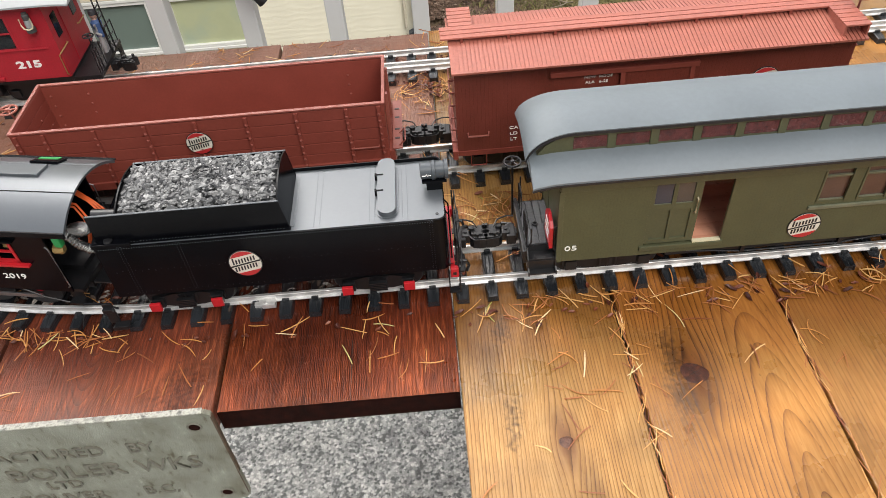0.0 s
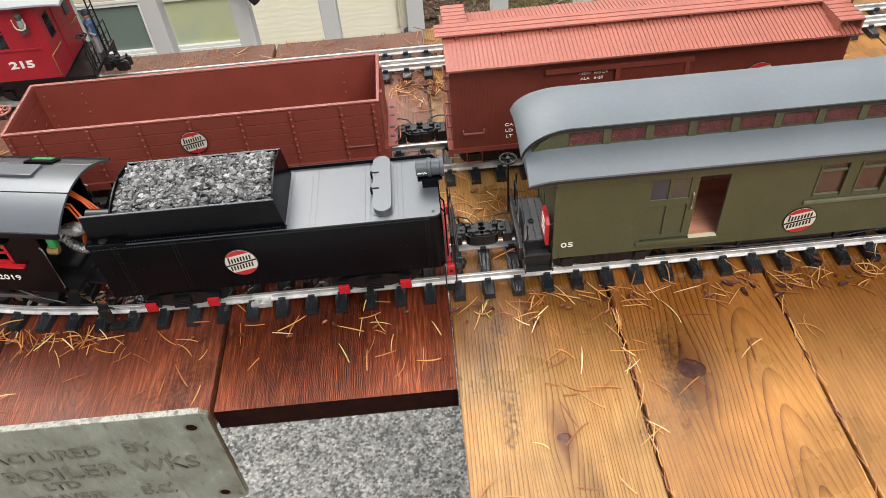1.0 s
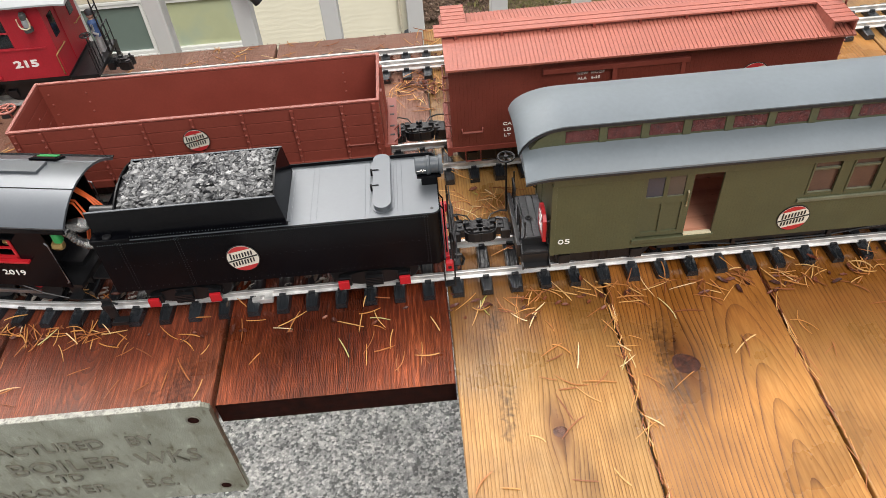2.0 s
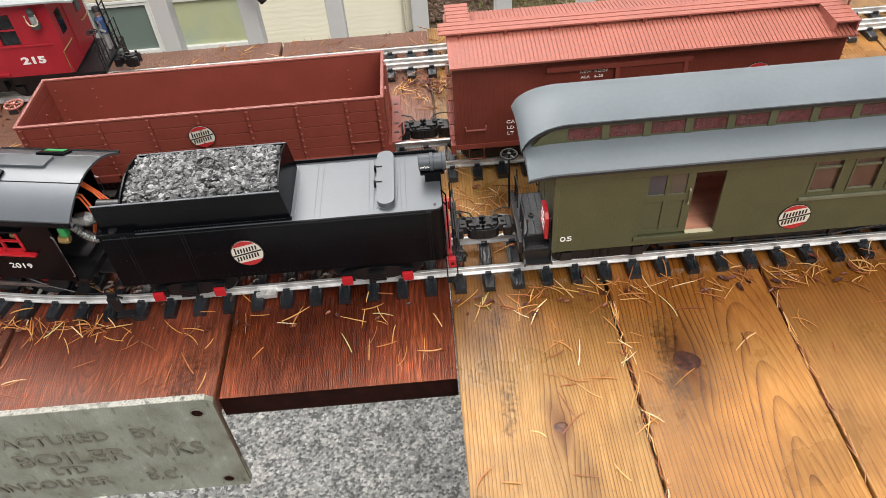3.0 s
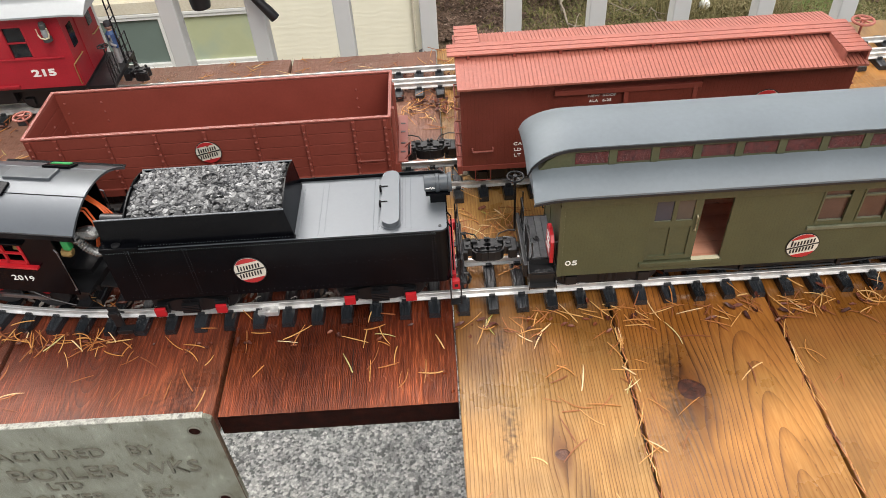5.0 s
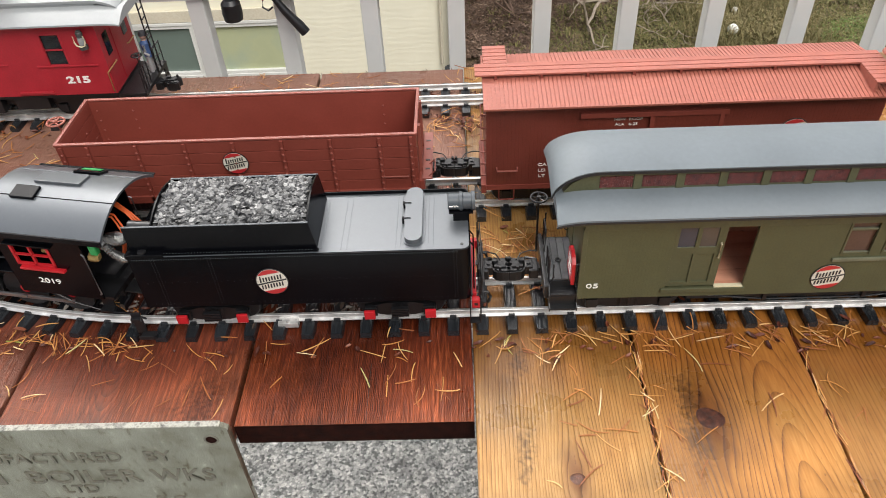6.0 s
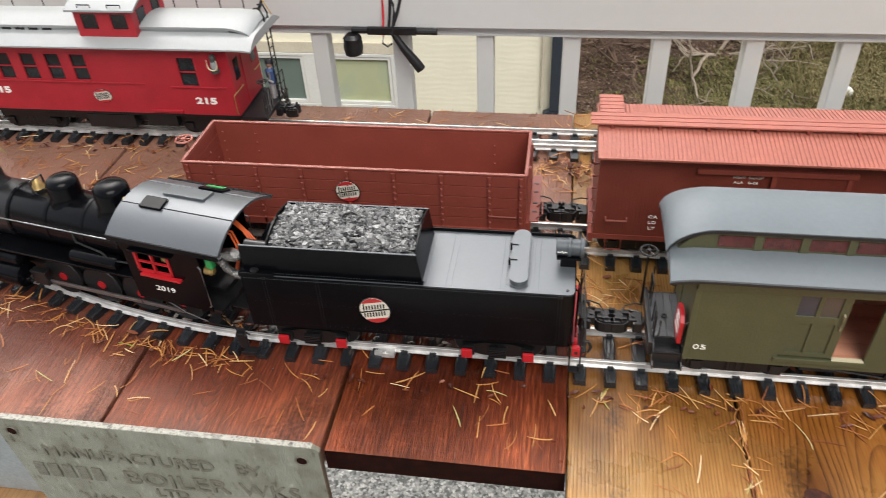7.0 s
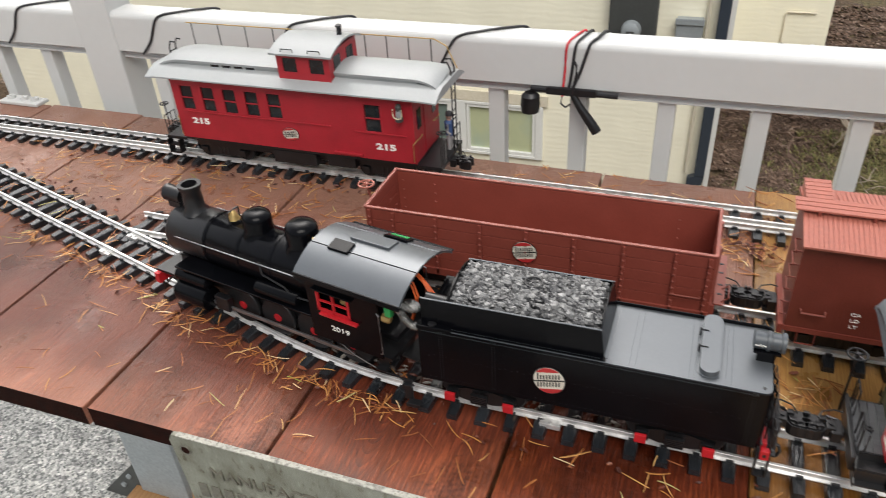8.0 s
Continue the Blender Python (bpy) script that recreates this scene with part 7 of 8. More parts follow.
    # running boards, pumps, pipes
    for s in (-1, 1):
        y0, y1 = sorted((s * 0.020, s * 0.0465))
        part("running_board", B((-0.345, c0, y0, y1, 0.083, 0.0855), bevel=0.0005), SATIN_BLACK, ob)
        part("hand_rail", tube(bmesh.new(), [(c0, s * 0.0365, 0.125), (-0.34, s * 0.0365, 0.125)], 0.0008), TREAD, ob)
        part("injector_pipe", tube(bmesh.new(), [(c0, s * 0.038, 0.098), (-0.16, s * 0.040, 0.098), (-0.172, s * 0.037, 0.104), (-0.205, s * 0.035, 0.110), (-0.21, s * 0.031, 0.124)], 0.0013), BRASS if s > 0 else BLACK, ob)
        part("air_tank", lathe(bmesh.new(), [(0.002, -0.215), (0.008, -0.213), (0.0085, -0.210), (0.0085, -0.155), (0.008, -0.152), (0.002, -0.150)], (0, s * 0.037, 0.0925), "x", 16), SATIN_BLACK, ob, smooth=True)
        part("cylinder", lathe(bmesh.new(), [(0.006, -0.352), (0.0150, -0.350), (0.0155, -0.347), (0.0155, -0.303), (0.0150, -0.300), (0.006, -0.298)], (0, s * 0.040, 0.045), "x", 20), SATIN_BLACK, ob, "black steam cylinder", smooth=True)
        part("valve_chest", lathe(bmesh.new(), [(0.004, -0.352), (0.0095, -0.350), (0.0095, -0.300), (0.004, -0.298)], (0, s * 0.037, 0.0675), "x", 16), SATIN_BLACK, ob, smooth=True)
        for i in range(4):
            driver(ob, -0.090 - 0.0555 * i, s, 0.0255, 0.018 + 0.0255)
        part("side_rod", B((-0.090 - 0.0555 * 3 - 0.004, -0.086, *sorted((s * 0.0325, s * 0.0350)), 0.033, 0.038), bevel=0.0008), TREAD, ob, "steel side rod")
        part("main_rod", B((-0.300, -0.140, *sorted((s * 0.0365, s * 0.0390)), 0.0375, 0.0425), bevel=0.0008), TREAD, ob)
        part("crosshead", B((-0.290, -0.268, *sorted((s * 0.034, s * 0.043)), 0.036, 0.056), bevel=0.0012), BLACK, ob)
        lettering("engine_number", "2019", 0.0095, Matrix.Translation((-0.090, s * (hw + 0.0003), 0.0775)) @ (FACE_NEAR if s < 0 else pose(0, 0, 0, 90, 0, 180)), WHITE, ob, "white engine number", stretch=1.35)
    part("frame", B((-0.360, c1, -0.017, 0.017, 0.034, 0.066), (-0.36, -0.06, -0.022, 0.022, 0.050, 0.084)), BLACK, ob)
    part("pilot_beam", B((-0.392, -0.384, -0.046, 0.046, 0.045, 0.060), bevel=0.0008), TRAIN_RED, ob, "bright red pilot beam")
    part("pilot_deck", B((-0.392, -0.355, -0.040, 0.040, 0.060, 0.0635)), BLACK, ob)
    pl = bmesh.new()
    for i in range(11):
        y = -0.036 + 0.0072 * i
        tube(pl, [(-0.390, y, 0.046), (-0.415 + 0.45 * abs(y), y * 0.9, 0.023)], 0.0013, 5)
    part("pilot", pl, BLACK, ob, "black slatted pilot")
    bm = bmesh.new()
    for s in (-1, 1):
        lathe(bm, [(0.012, -0.002), (0.0135, -0.001), (0.0135, 0.002), (0.011, 0.003)], (-0.345, s * 0.024, 0.0315), "y", 24)
    cyl(bm, (-0.345, -0.024, 0.0315), (-0.345, 0.024, 0.0315), 0.003, n=8)
    part("pilot_wheelset", bm, WHEEL, ob, smooth=True)
    return ob


locomotive(pose(-0.336, 0.1695, 0, 0, 0, -10.5))


# ---- caboose ----
def caboose(m):
    ob = thing("caboose", "red model caboose with silver-white roof and cupola", "model train car", m)
    x0, x1, hw, z0, z1 = -0.930, -0.500, 0.0530, 0.0660, 0.1770
    wins = [(-0.915 + 0.0412 * i, -0.915 + 0.0412 * i + 0.0255, 0.1175, 0.1610) for i in range(5)] + [(-0.581, -0.553, 0.1120, 0.1590)]
    for s in (-1, 1):
        y0, y1 = sorted((s * hw, s * (hw - 0.003)))
        part("side_wall", wall_with_openings(x0, x1, z0, z1, y0, y1, wins), CAB_RED, ob, "bright red boarded side")
        for w in wins:
            f = bmesh.new()
            a, b = sorted((s * (hw - 0.002), s * (hw + 0.0006)))
            B((w[0] - 0.001, w[0] + 0.0010, a, b, w[2], w[3]), (w[1] - 0.0010, w[1] + 0.001, a, b, w[2], w[3]), (w[0], w[1], a, b, w[3] - 0.0012, w[3]), (w[0], w[1], a, b, w[2], w[2] + 0.0014), (w[0], w[1], a, b, (w[2] + w[3]) / 2 - 0.0006, (w[2] + w[3]) / 2 + 0.0008), bm=f)
            fo = part("window", f, CAB_RED_PLAIN, ob)
            part("pane", B((w[0], w[1], *sorted((s * (hw - 0.0026), s * (hw - 0.0021))), w[2], w[3])), GLASS_DARK, fo, "dark pane")
        part("belt_rail", B((-0.918, -0.640, *sorted((s * hw, s * (hw + 0.0018))), 0.1145, 0.1168), bevel=0.0005), CAB_RED_PLAIN, ob)
        part("belt_rail", B((-0.600, -0.512, *sorted((s * hw, s * (hw + 0.0018))), 0.1105, 0.1128), bevel=0.0005), CAB_RED_PLAIN, ob)
        part("letter_board", B((x0, x1, *sorted((s * hw, s * (hw + 0.0010))), 0.165, 0.177)), CAB_RED_PLAIN, ob)
        part("step_box", B((-0.640, -0.590, *sorted((s * hw, s * (hw + 0.004))), 0.0700, 0.0735), bevel=0.0005), CAB_RED_PLAIN, ob)
        for xb, out in ((x1 - 0.002, 0.0045), (x0 + 0.002, -0.0045)):
            part("grab_iron", tube(bmesh.new(), [(xb, s * (hw + 0.001), 0.070), (xb, s * (hw + 0.003), 0.0715), (xb, s * (hw + 0.003), 0.1000), (xb + out * 0.6, s * (hw + 0.001), 0.1030), (xb + out, s * (hw - 0.010), 0.1045), (xb + out, s * (hw - 0.026), 0.1045), (xb + out * 0.4, s * (hw - 0.027), 0.1045)], 0.0009), BRASS, ob, "brass grab rail round the corner", smooth=True)
        yl = s * (hw + 0.0065)
        lp = part("marker_lamp", lathe(bmesh.new(), [(0.0048, 0.139), (0.0062, 0.1395), (0.0062, 0.1445), (0.0042, 0.1455), (0.0046, 0.153), (0.0040, 0.1580), (0.0046, 0.1585), (0.0046, 0.1630), (0.0034, 0.1640), (0.0034, 0.1660), (0.0012, 0.1665)], (-0.520, yl, 0), n=14), METER_DARK, ob, "dark marker lamp with a cream wire loop", smooth=True)
        part("lamp_glass", lathe(bmesh.new(), [(0.0044, 0.1460), (0.0049, 0.150), (0.0043, 0.1565)], (-0.520, yl, 0), n=14), GALV, lp, "pale lamp glass", smooth=True)
        yo = yl + s * 0.0058
        part("lamp_loop", tube(bmesh.new(), [(-0.527, yo, 0.160), (-0.5272, yo, 0.151), (-0.5255, yo, 0.1465), (-0.520, yo, 0.1445), (-0.5145, yo, 0.1465), (-0.5128, yo, 0.151), (-0.513, yo, 0.160)], 0.0010, 6), CREAMY, lp)
    for xe, sg in ((x0, -1), (x1, 1)):
        a, b = sorted((xe, xe - sg * 0.003))
        part("end_wall", B((a, b, -hw + 0.003, hw - 0.003, z0, z1)), CAB_RED_PLAIN, ob)
        part("end_door", B((*sorted((xe, xe + sg * 0.0012)), -0.012, 0.012, z0 + 0.002, 0.150), bevel=0.0004), CAB_RED_PLAIN, ob)
        for y in (-0.032, 0.032):
            part("end_window", B((*sorted((xe, xe + sg * 0.0008)), y - 0.008, y + 0.008, 0.118, 0.150)), GLASS_DARK, ob)
        part("platform", B((*sorted((xe, xe + sg * 0.040)), -0.050, 0.050, 0.057, 0.0625), bevel=0.0005), BLACK, ob, "black end platform")
        xx = xe + sg * 0.038
        for s in (-1, 1):
            rl = bmesh.new()
            for y in (s * 0.046, s * 0.030):
                tube(rl, [(xx, y, 0.0625), (xx, y, 0.097)], 0.0009)
            tube(rl, [(xx, s * 0.046, 0.097), (xx, s * 0.018, 0.097), (xx, s * 0.018, 0.0625)], 0.0010)
            tube(rl, [(xx, s * 0.046, 0.080), (xx, s * 0.018, 0.080)], 0.0007)
            part("end_rail", rl, BLACK, ob)
        ld = bmesh.new()
        for y in (0.012, 0.028):
            tube(ld, [(xx + sg * 0.001, y, 0.058), (xx + sg * 0.001, y, 0.196), (xx - sg * 0.004, y, 0.208), (xx - sg * 0.012, y, 0.207)], 0.0013)
        for j in range(9):
            tube(ld, [(xx + sg * 0.001, 0.012, 0.070 + 0.015 * j), (xx + sg * 0.001, 0.028, 0.070 + 0.015 * j)], 0.0009)
        part("ladder", ld, BLACK, ob, "black end ladder")
        for s in (-1, 1):
            part("steps", B((*sorted((xe + sg * 0.012, xe + sg * 0.036)), *sorted((s * 0.044, s * 0.054)), 0.046, 0.048), (*sorted((xe + sg * 0.012, xe + sg * 0.036)), *sorted((s * 0.046, s * 0.057)), 0.033, 0.035), (*sorted((xe + sg * 0.012, xe + sg * 0.0135)), *sorted((s * 0.044, s * 0.057)), 0.033, 0.058), (*sorted((xe + sg * 0.0345, xe + sg * 0.036)), *sorted((s * 0.044, s * 0.057)), 0.033, 0.058)), BLACK, ob)
        stf = part("brake_staff", cyl(bmesh.new(), (xx, -0.038, 0.058), (xx, -0.038, 0.115), 0.0010, n=8), BLACK, ob)
        handwheel("brake_wheel", (xx, -0.038, 0.116), 0.0072, BLACK, stf)
        coupler(ob, xe + sg * 0.036, sg, 0.0500)
    part("floor", B((x0, x1, -hw + 0.003, hw - 0.003, 0.0600, 0.0660)), BLACK, ob)
    prof = [(-0.0660, 0.1745), (-0.0660, 0.1770), (-0.050, 0.1850), (-0.036, 0.1895), (0.036, 0.1895), (0.050, 0.1850), (0.0660, 0.1770), (0.0660, 0.1745), (0.05, 0.176), (-0.05, 0.176)]
    part("roof", lower_roof(x0 - 0.037, x1 + 0.042, prof, drop=0.002), CAB_ROOF, ob, "silver-white lower roof", smooth=True)
    part("upper_roof", deck_roof(x0 - 0.024, x1 + 0.036, 0.0375, 0.1975, 0.0070, 0.014, 0.045), CAB_ROOF, ob, "silver-white raised roof", smooth=True)
    part("roof_side", B((x0 - 0.002, x1 + 0.002, -0.0350, 0.0350, 0.188, 0.197)), CAB_ROOF, ob)
    for i in range(4):
        part("roof_louvre", B((x0 + 0.075 + 0.022 * i, x0 + 0.090 + 0.022 * i, -0.0358, -0.0345, 0.1895, 0.1945)), GLASS_DARK, ob)
    # cupola
    u0, u1, uh = -0.722, -0.632, 0.0475
    cw = [(u0 + 0.010, u0 + 0.034, 0.197, 0.219), (u1 - 0.034, u1 - 0.010, 0.197, 0.219)]
    cp = part("cupola", B((u0, u1, -uh + 0.002, uh - 0.002, 0.180, 0.228)), CAB_RED_PLAIN, ob, "red cupola with windows")
    for s in (-1, 1):
        part("cupola_side", wall_with_openings(u0, u1, 0.178, 0.228, *sorted((s * uh, s * (uh - 0.002))), cw), CAB_RED_PLAIN, cp)
        for w in cw:
            part("pane", B((w[0], w[1], *sorted((s * (uh - 0.0018), s * (uh - 0.0012))), w[2], w[3])), GLASS_DARK, cp)
    for xe, sg in ((u0, -1), (u1, 1)):
        for y in (-0.022, 0.022):
            part("pane", B((*sorted((xe - sg * 0.0004, xe + sg * 0.0006)), y - 0.011, y + 0.011, 0.199, 0.220)), GLASS_DARK, cp)
    part("cupola_roof", prism(bmesh.new(), arch(0.0545, 0.2275, 0.0130) + [(y, z - 0.003) for y, z in reversed(arch(0.0545, 0.2275, 0.0130))], "x", u0 - 0.008, u1 + 0.008), CAB_ROOF, ob, "silver-white arched cupola roof", smooth=True)
    part("smoke_pipe", lathe(bmesh.new(), [(0.0040, 0.236), (0.0040, 0.251), (0.0055, 0.252), (0.0055, 0.254), (0.002, 0.256)], (-0.640, 0.012, 0), n=16), BLACK, ob, "dark smoke pipe", smooth=True)
    for x in (u0 + 0.012, u1 - 0.032):
        grab(ob, [(x, -0.050, 0.229), (x, -0.050, 0.2335), (x + 0.020, -0.050, 0.2335), (x + 0.020, -0.050, 0.229)], BLACK)
    # roof hand rails
    for xa, xb in ((-0.955, u0 - 0.004), (u1 + 0.004, -0.500)):
        hr = [(xa, 0.052, 0.228), (xb, 0.052, 0.228)] if xa < -0.8 else [(xa, 0.052, 0.228), (xb, 0.052, 0.228), (xb + 0.020, 0.050, 0.219), (xb + 0.038, 0.046, 0.186)]
        part("hand_rail", tube(bmesh.new(), hr, 0.0010), BRASS, ob, "thin brass roof hand rail")
        k = 5 if xa < -0.8 else 4
        for i in range(k):
            x = xa + 0.010 + (min(xb, -0.5) - xa - 0.016) * i / (k - 1)
            part("rail_post", tube(bmesh.new(), [(x, 0.052, 0.183), (x, 0.052, 0.228)], 0.0010), BLACK, ob)
    part("underframe", B((x0 + 0.01, x1 - 0.01, -0.036, 0.036, 0.044, 0.060)), BLACK, ob)
    part("battery_box", B((-0.76, -0.68, -0.048, -0.030, 0.036, 0.058), bevel=0.001), BLACK, ob)
    part("battery_box", B((-0.66, -0.61, -0.046, -0.030, 0.040, 0.058), bevel=0.001), BLACK, ob)
    truck(ob, x0 + 0.060)
    truck(ob, x1 - 0.060)
    y = -hw - 0.0003
    lettering("car_number", "215", 0.0142, Matrix.Translation((-0.549, y, 0.0890)) @ FACE_NEAR, WHITE, ob, "white painted number", stretch=1.6, bold=0.00055)
    lettering("car_number", "215", 0.0142, Matrix.Translation((-0.886, y, 0.0985)) @ FACE_NEAR, WHITE, ob, stretch=1.6, bold=0.00055)
    herald(ob, -0.716, -hw - 0.0002, 0.0935, 0.030, 0.023)
    return ob


caboose(pose(0, 0.5960, 0))


# ---- toy figure on the caboose platform ----
FIG_BLUE = paint("faded_blue_paint", (0.05, 0.10, 0.24), 0.6)
FIG_GREY = paint("pale_grey_paint", (0.33, 0.32, 0.32), 0.6)
FIG_TAN = paint("dull_tan_paint", (0.36, 0.22, 0.17), 0.6)
FIG_CAP = paint("dark_grey_paint", (0.045, 0.045, 0.05), 0.6)


def figure():
    bm = bmesh.new()
    cyl(bm, (0, -0.003, 0.0), (0, -0.003, 0.026), 0.0032, 0.0038, 10)
    cyl(bm, (0, 0.003, 0.0), (0, 0.003, 0.026), 0.0032, 0.0038, 10)
    lathe(bm, [(0.0062, 0.024), (0.0070, 0.034), (0.0078, 0.046), (0.0040, 0.050), (0.0022, 0.052)], (0, 0, 0), n=14)
    bmesh.ops.create_uvsphere(bm, u_segments=12, v_segments=8, radius=0.0052, matrix=Matrix.Translation((0, 0, 0.056)))
    lathe(bm, [(0.0056, 0.0575), (0.0057, 0.0600), (0.0046, 0.0635), (0.0020, 0.0645)], (0, 0, 0), n=12)
    B((0.003, 0.0095, -0.0040, 0.0040, 0.0578, 0.0588), bm=bm)
    for s in (-1, 1):
        tube(bm, [(0, s * 0.0075, 0.045), (-0.002, s * 0.0095, 0.034), (0.004, s * 0.007, 0.028)], 0.0022, 7)
    fig = single("toy_figure", bm, FIG_BLUE, "small toy figure in a blue top leaning on the caboose platform", "figurine", smooth=True, m=pose(-0.4700, 0.614, 0.0625, 0, math.radians(9), 0))
    for mat in (FIG_GREY, FIG_TAN, FIG_CAP):
        fig.data.materials.append(mat)
    for f in fig.data.polygons:
        f.material_index = 1 if f.center.z < 0.026 or (abs(f.center.y) > 0.0068 and f.center.z < 0.0445) else 3 if f.center.z > 0.0577 else 2 if f.center.z > 0.0505 else 0
    return fig


figure()


# ---- fallen needles and litter ----
NEEDLE = island_colours("dry_needles", [(0.0, (0.20, 0.060, 0.025)), (0.3, (0.38, 0.135, 0.038)), (0.62, (0.53, 0.235, 0.062)), (0.86, (0.62, 0.36, 0.13)), (0.97, (0.78, 0.60, 0.36)), (0.993, (0.28, 0.30, 0.05)), (1.0, (0.22, 0.26, 0.05))])
LITTER = island_colours("brown_bud_scales", [(0.0, (0.045, 0.009, 0.004)), (0.6, (0.120, 0.026, 0.010)), (1.0, (0.20, 0.055, 0.020))], 0.5)


class Pile:
    def __init__(self, seed):
        self.v, self.f, self.r = [], [], random.Random(seed)

    def needle(self, x, y, z, ang, length, w, bend=0.0, lift=0.0):
        k, n = 6, 4
        b = len(self.v)
        ca, sa = math.cos(ang), math.sin(ang)
        for i in range(k + 1):
            t = i / k - 0.5
            off = bend * length * (0.25 - t * t + 0.5 * t * t * t)
            px, py = x + ca * t * length - sa * off, y + sa * t * length + ca * off
            pz = z + lift * (t + 0.5) * length
            ww = w * (1.0 - 0.75 * max(0.0, t) ** 2 * 3.2) * (0.8 if i == 0 else 1)
            for j in range(n):
                a = math.pi / 2 * j + 0.78
                self.v.append((px - sa * ww * math.cos(a), py + ca * ww * math.cos(a), pz + ww * 0.55 * math.sin(a)))
        for i in range(k):
            for j in range(n):
                self.f.append((b + i * n + j, b + i * n + (j + 1) % n, b + (i + 1) * n + (j + 1) % n, b + (i + 1) * n + j))
        self.f.append((b + 3, b + 2, b + 1, b))
        e = b + k * n
        self.f.append((e, e + 1, e + 2, e + 3))

    def drop(self, x, y, z=0.0012):
        """A single needle, or a forked pair."""
        r = self.r
        a = r.uniform(0, math.tau)
        L = r.uniform(0.014, 0.034)
        w = r.uniform(0.00055, 0.0009)
        bend = r.gauss(0, 0.50 if r.random() < 0.15 else 0.17)
        self.needle(x, y, z + r.uniform(0, 0.001), a, L, w, bend, r.uniform(0, 0.05))
        if r.random() < 0.16:
            self.needle(x + r.uniform(-0.004, 0.004), y + r.uniform(-0.004, 0.004), z + 0.0012, a + r.uniform(0.3, 0.9), L * r.uniform(0.7, 1), w, -bend)

    def flake(self, x, y, z):
        r = self.r
        b = len(self.v)
        n = 7
        s = r.uniform(0.0016, 0.0048)
        a0, tip, cup = r.uniform(0, 6), r.uniform(0.9, 1.6), r.uniform(0.3, 1.0)
        ca, sa = math.cos(a0), math.sin(a0)
        for k, lift in ((1.0, cup * 0.7), (0.55, 0.15)):
            for j in range(n):
                a = math.tau * j / n
                u, v = s * k * tip * math.cos(a) * r.uniform(0.85, 1.15), s * k * 0.55 * math.sin(a) * r.uniform(0.85, 1.15)
                self.v.append((x + ca * u - sa * v, y + sa * u + ca * v, z + 0.0003 + s * lift * abs(math.sin(a)) * r.uniform(0.6, 1.1) + max(0, u) * 0.25))
        self.v.append((x, y, z))
        self.v.append((x, y, z - 0.0006))
        for j in range(n):
            k = (j + 1) % n
            self.f.append((b + j, b + k, b + n + k, b + n + j))
            self.f.append((b + n + j, b + n + k, b + 2 * n))
            self.f.append((b + k, b + j, b + 2 * n + 1))

    def finish(self, name, mat, label, cat):
        me = bpy.data.meshes.new(name)
        me.from_pydata(self.v, [], self.f)
        me.materials.append(mat)
        return tagged(new(name, me), label, cat, kind="stuff")


P = Pile(11)
r = P.r
# drift along the near side of the front track
for i in range(215):
    s = r.uniform(0.35, 2.5)
    x, y, a = front_line(s)
    d = 0.0480 + min(0.10, r.expovariate(1 / 0.020))
    px, py = x - math.sin(a) * d, y - math.cos(a) * d
    if (py > 0.026 or px > 0.01) and not (-0.38 < px < 0.0 and r.random() < 0.6):
        P.drop(px, py)
# tangles against the sleeper ends
for cs in (0.62, 0.70, 0.86, 0.97, 1.42, 1.47, 1.52, 1.60, 1.66, 1.74, 1.83, 1.90, 2.0, 2.1, 2.2):
    for i in range(12 if cs < 1.0 else 10):
        x, y, a = front_line(cs + r.gauss(0, 0.022))
        d = 0.050 + abs(r.gauss(0, 0.011))
        P.drop(x - math.sin(a) * d, y - math.cos(a) * d, r.choice((0.0012, 0.0025, 0.004, 0.006)))
# among the sleepers of each track
for i in range(190):
    x, y, a = front_line(r.uniform(0.3, 2.4))
    d = r.uniform(-0.05, 0.05)
    if abs(abs(d) - GAUGE / 2) > 0.008:
        P.drop(x - math.sin(a) * d, y - math.cos(a) * d, 0.0100)
for i in range(160):
    P.drop(r.uniform(-0.6, 0.6), 0.3525 + r.choice((-1, 0, 1)) * r.uniform(0.0, 0.012) + r.choice((0, 0, 0.042, -0.042)), 0.0100)
for i in range(90):
    P.drop(r.uniform(-1.3, 0.6), 0.597 + r.choice((0, -0.042, 0.042)) + r.uniform(-0.008, 0.008), 0.0100)
# open boards
for i in range(50):
    P.drop(r.uniform(-1.0, 0.0), r.uniform(0.03, 0.10))
for i in range(38):
    P.drop(r.uniform(0.01, 0.62), r.uniform(-0.22, 0.10))
for i in range(22):
    P.drop(r.uniform(0.08, 0.20) if i % 3 else 0.167, r.gauss(-0.01, 0.05))
for gx in (0.1665, 0.333):
    for i in range(60):
        y = r.uniform(-0.34, 0.09)
        P.needle(gx + r.gauss(0, 0.0020), y, 0.0006, math.pi / 2 + r.gauss(0, 0.25), r.uniform(0.014, 0.03), 0.0006, r.gauss(0, 0.1))
for i in range(150):
    x = r.uniform(-0.25, 0.6)
    P.drop(x, r.uniform(0.222, 0.296))
for i in range(260):
    x = r.uniform(-1.25, -0.44)
    y = min(0.54, 0.425 + abs(r.gauss(0.07, 0.05)))
    P.drop(x, y, r.choice((0.0012, 0.0012, 0.003)))
for i in range(90):
    P.drop(r.uniform(-0.44, 0.5), r.uniform(0.41, 0.54))
for i in range(45):
    P.drop(r.uniform(-1.0, 0.3), r.uniform(0.655, 0.705))
for i in range(60):
    P.drop(r.gauss(0.0, 0.03), r.uniform(0.22, 0.29))
for i in range(60):
    P.drop(r.uniform(-0.10, 0.04), r.gauss(0.525, 0.020), r.choice((0.0012, 0.003)))
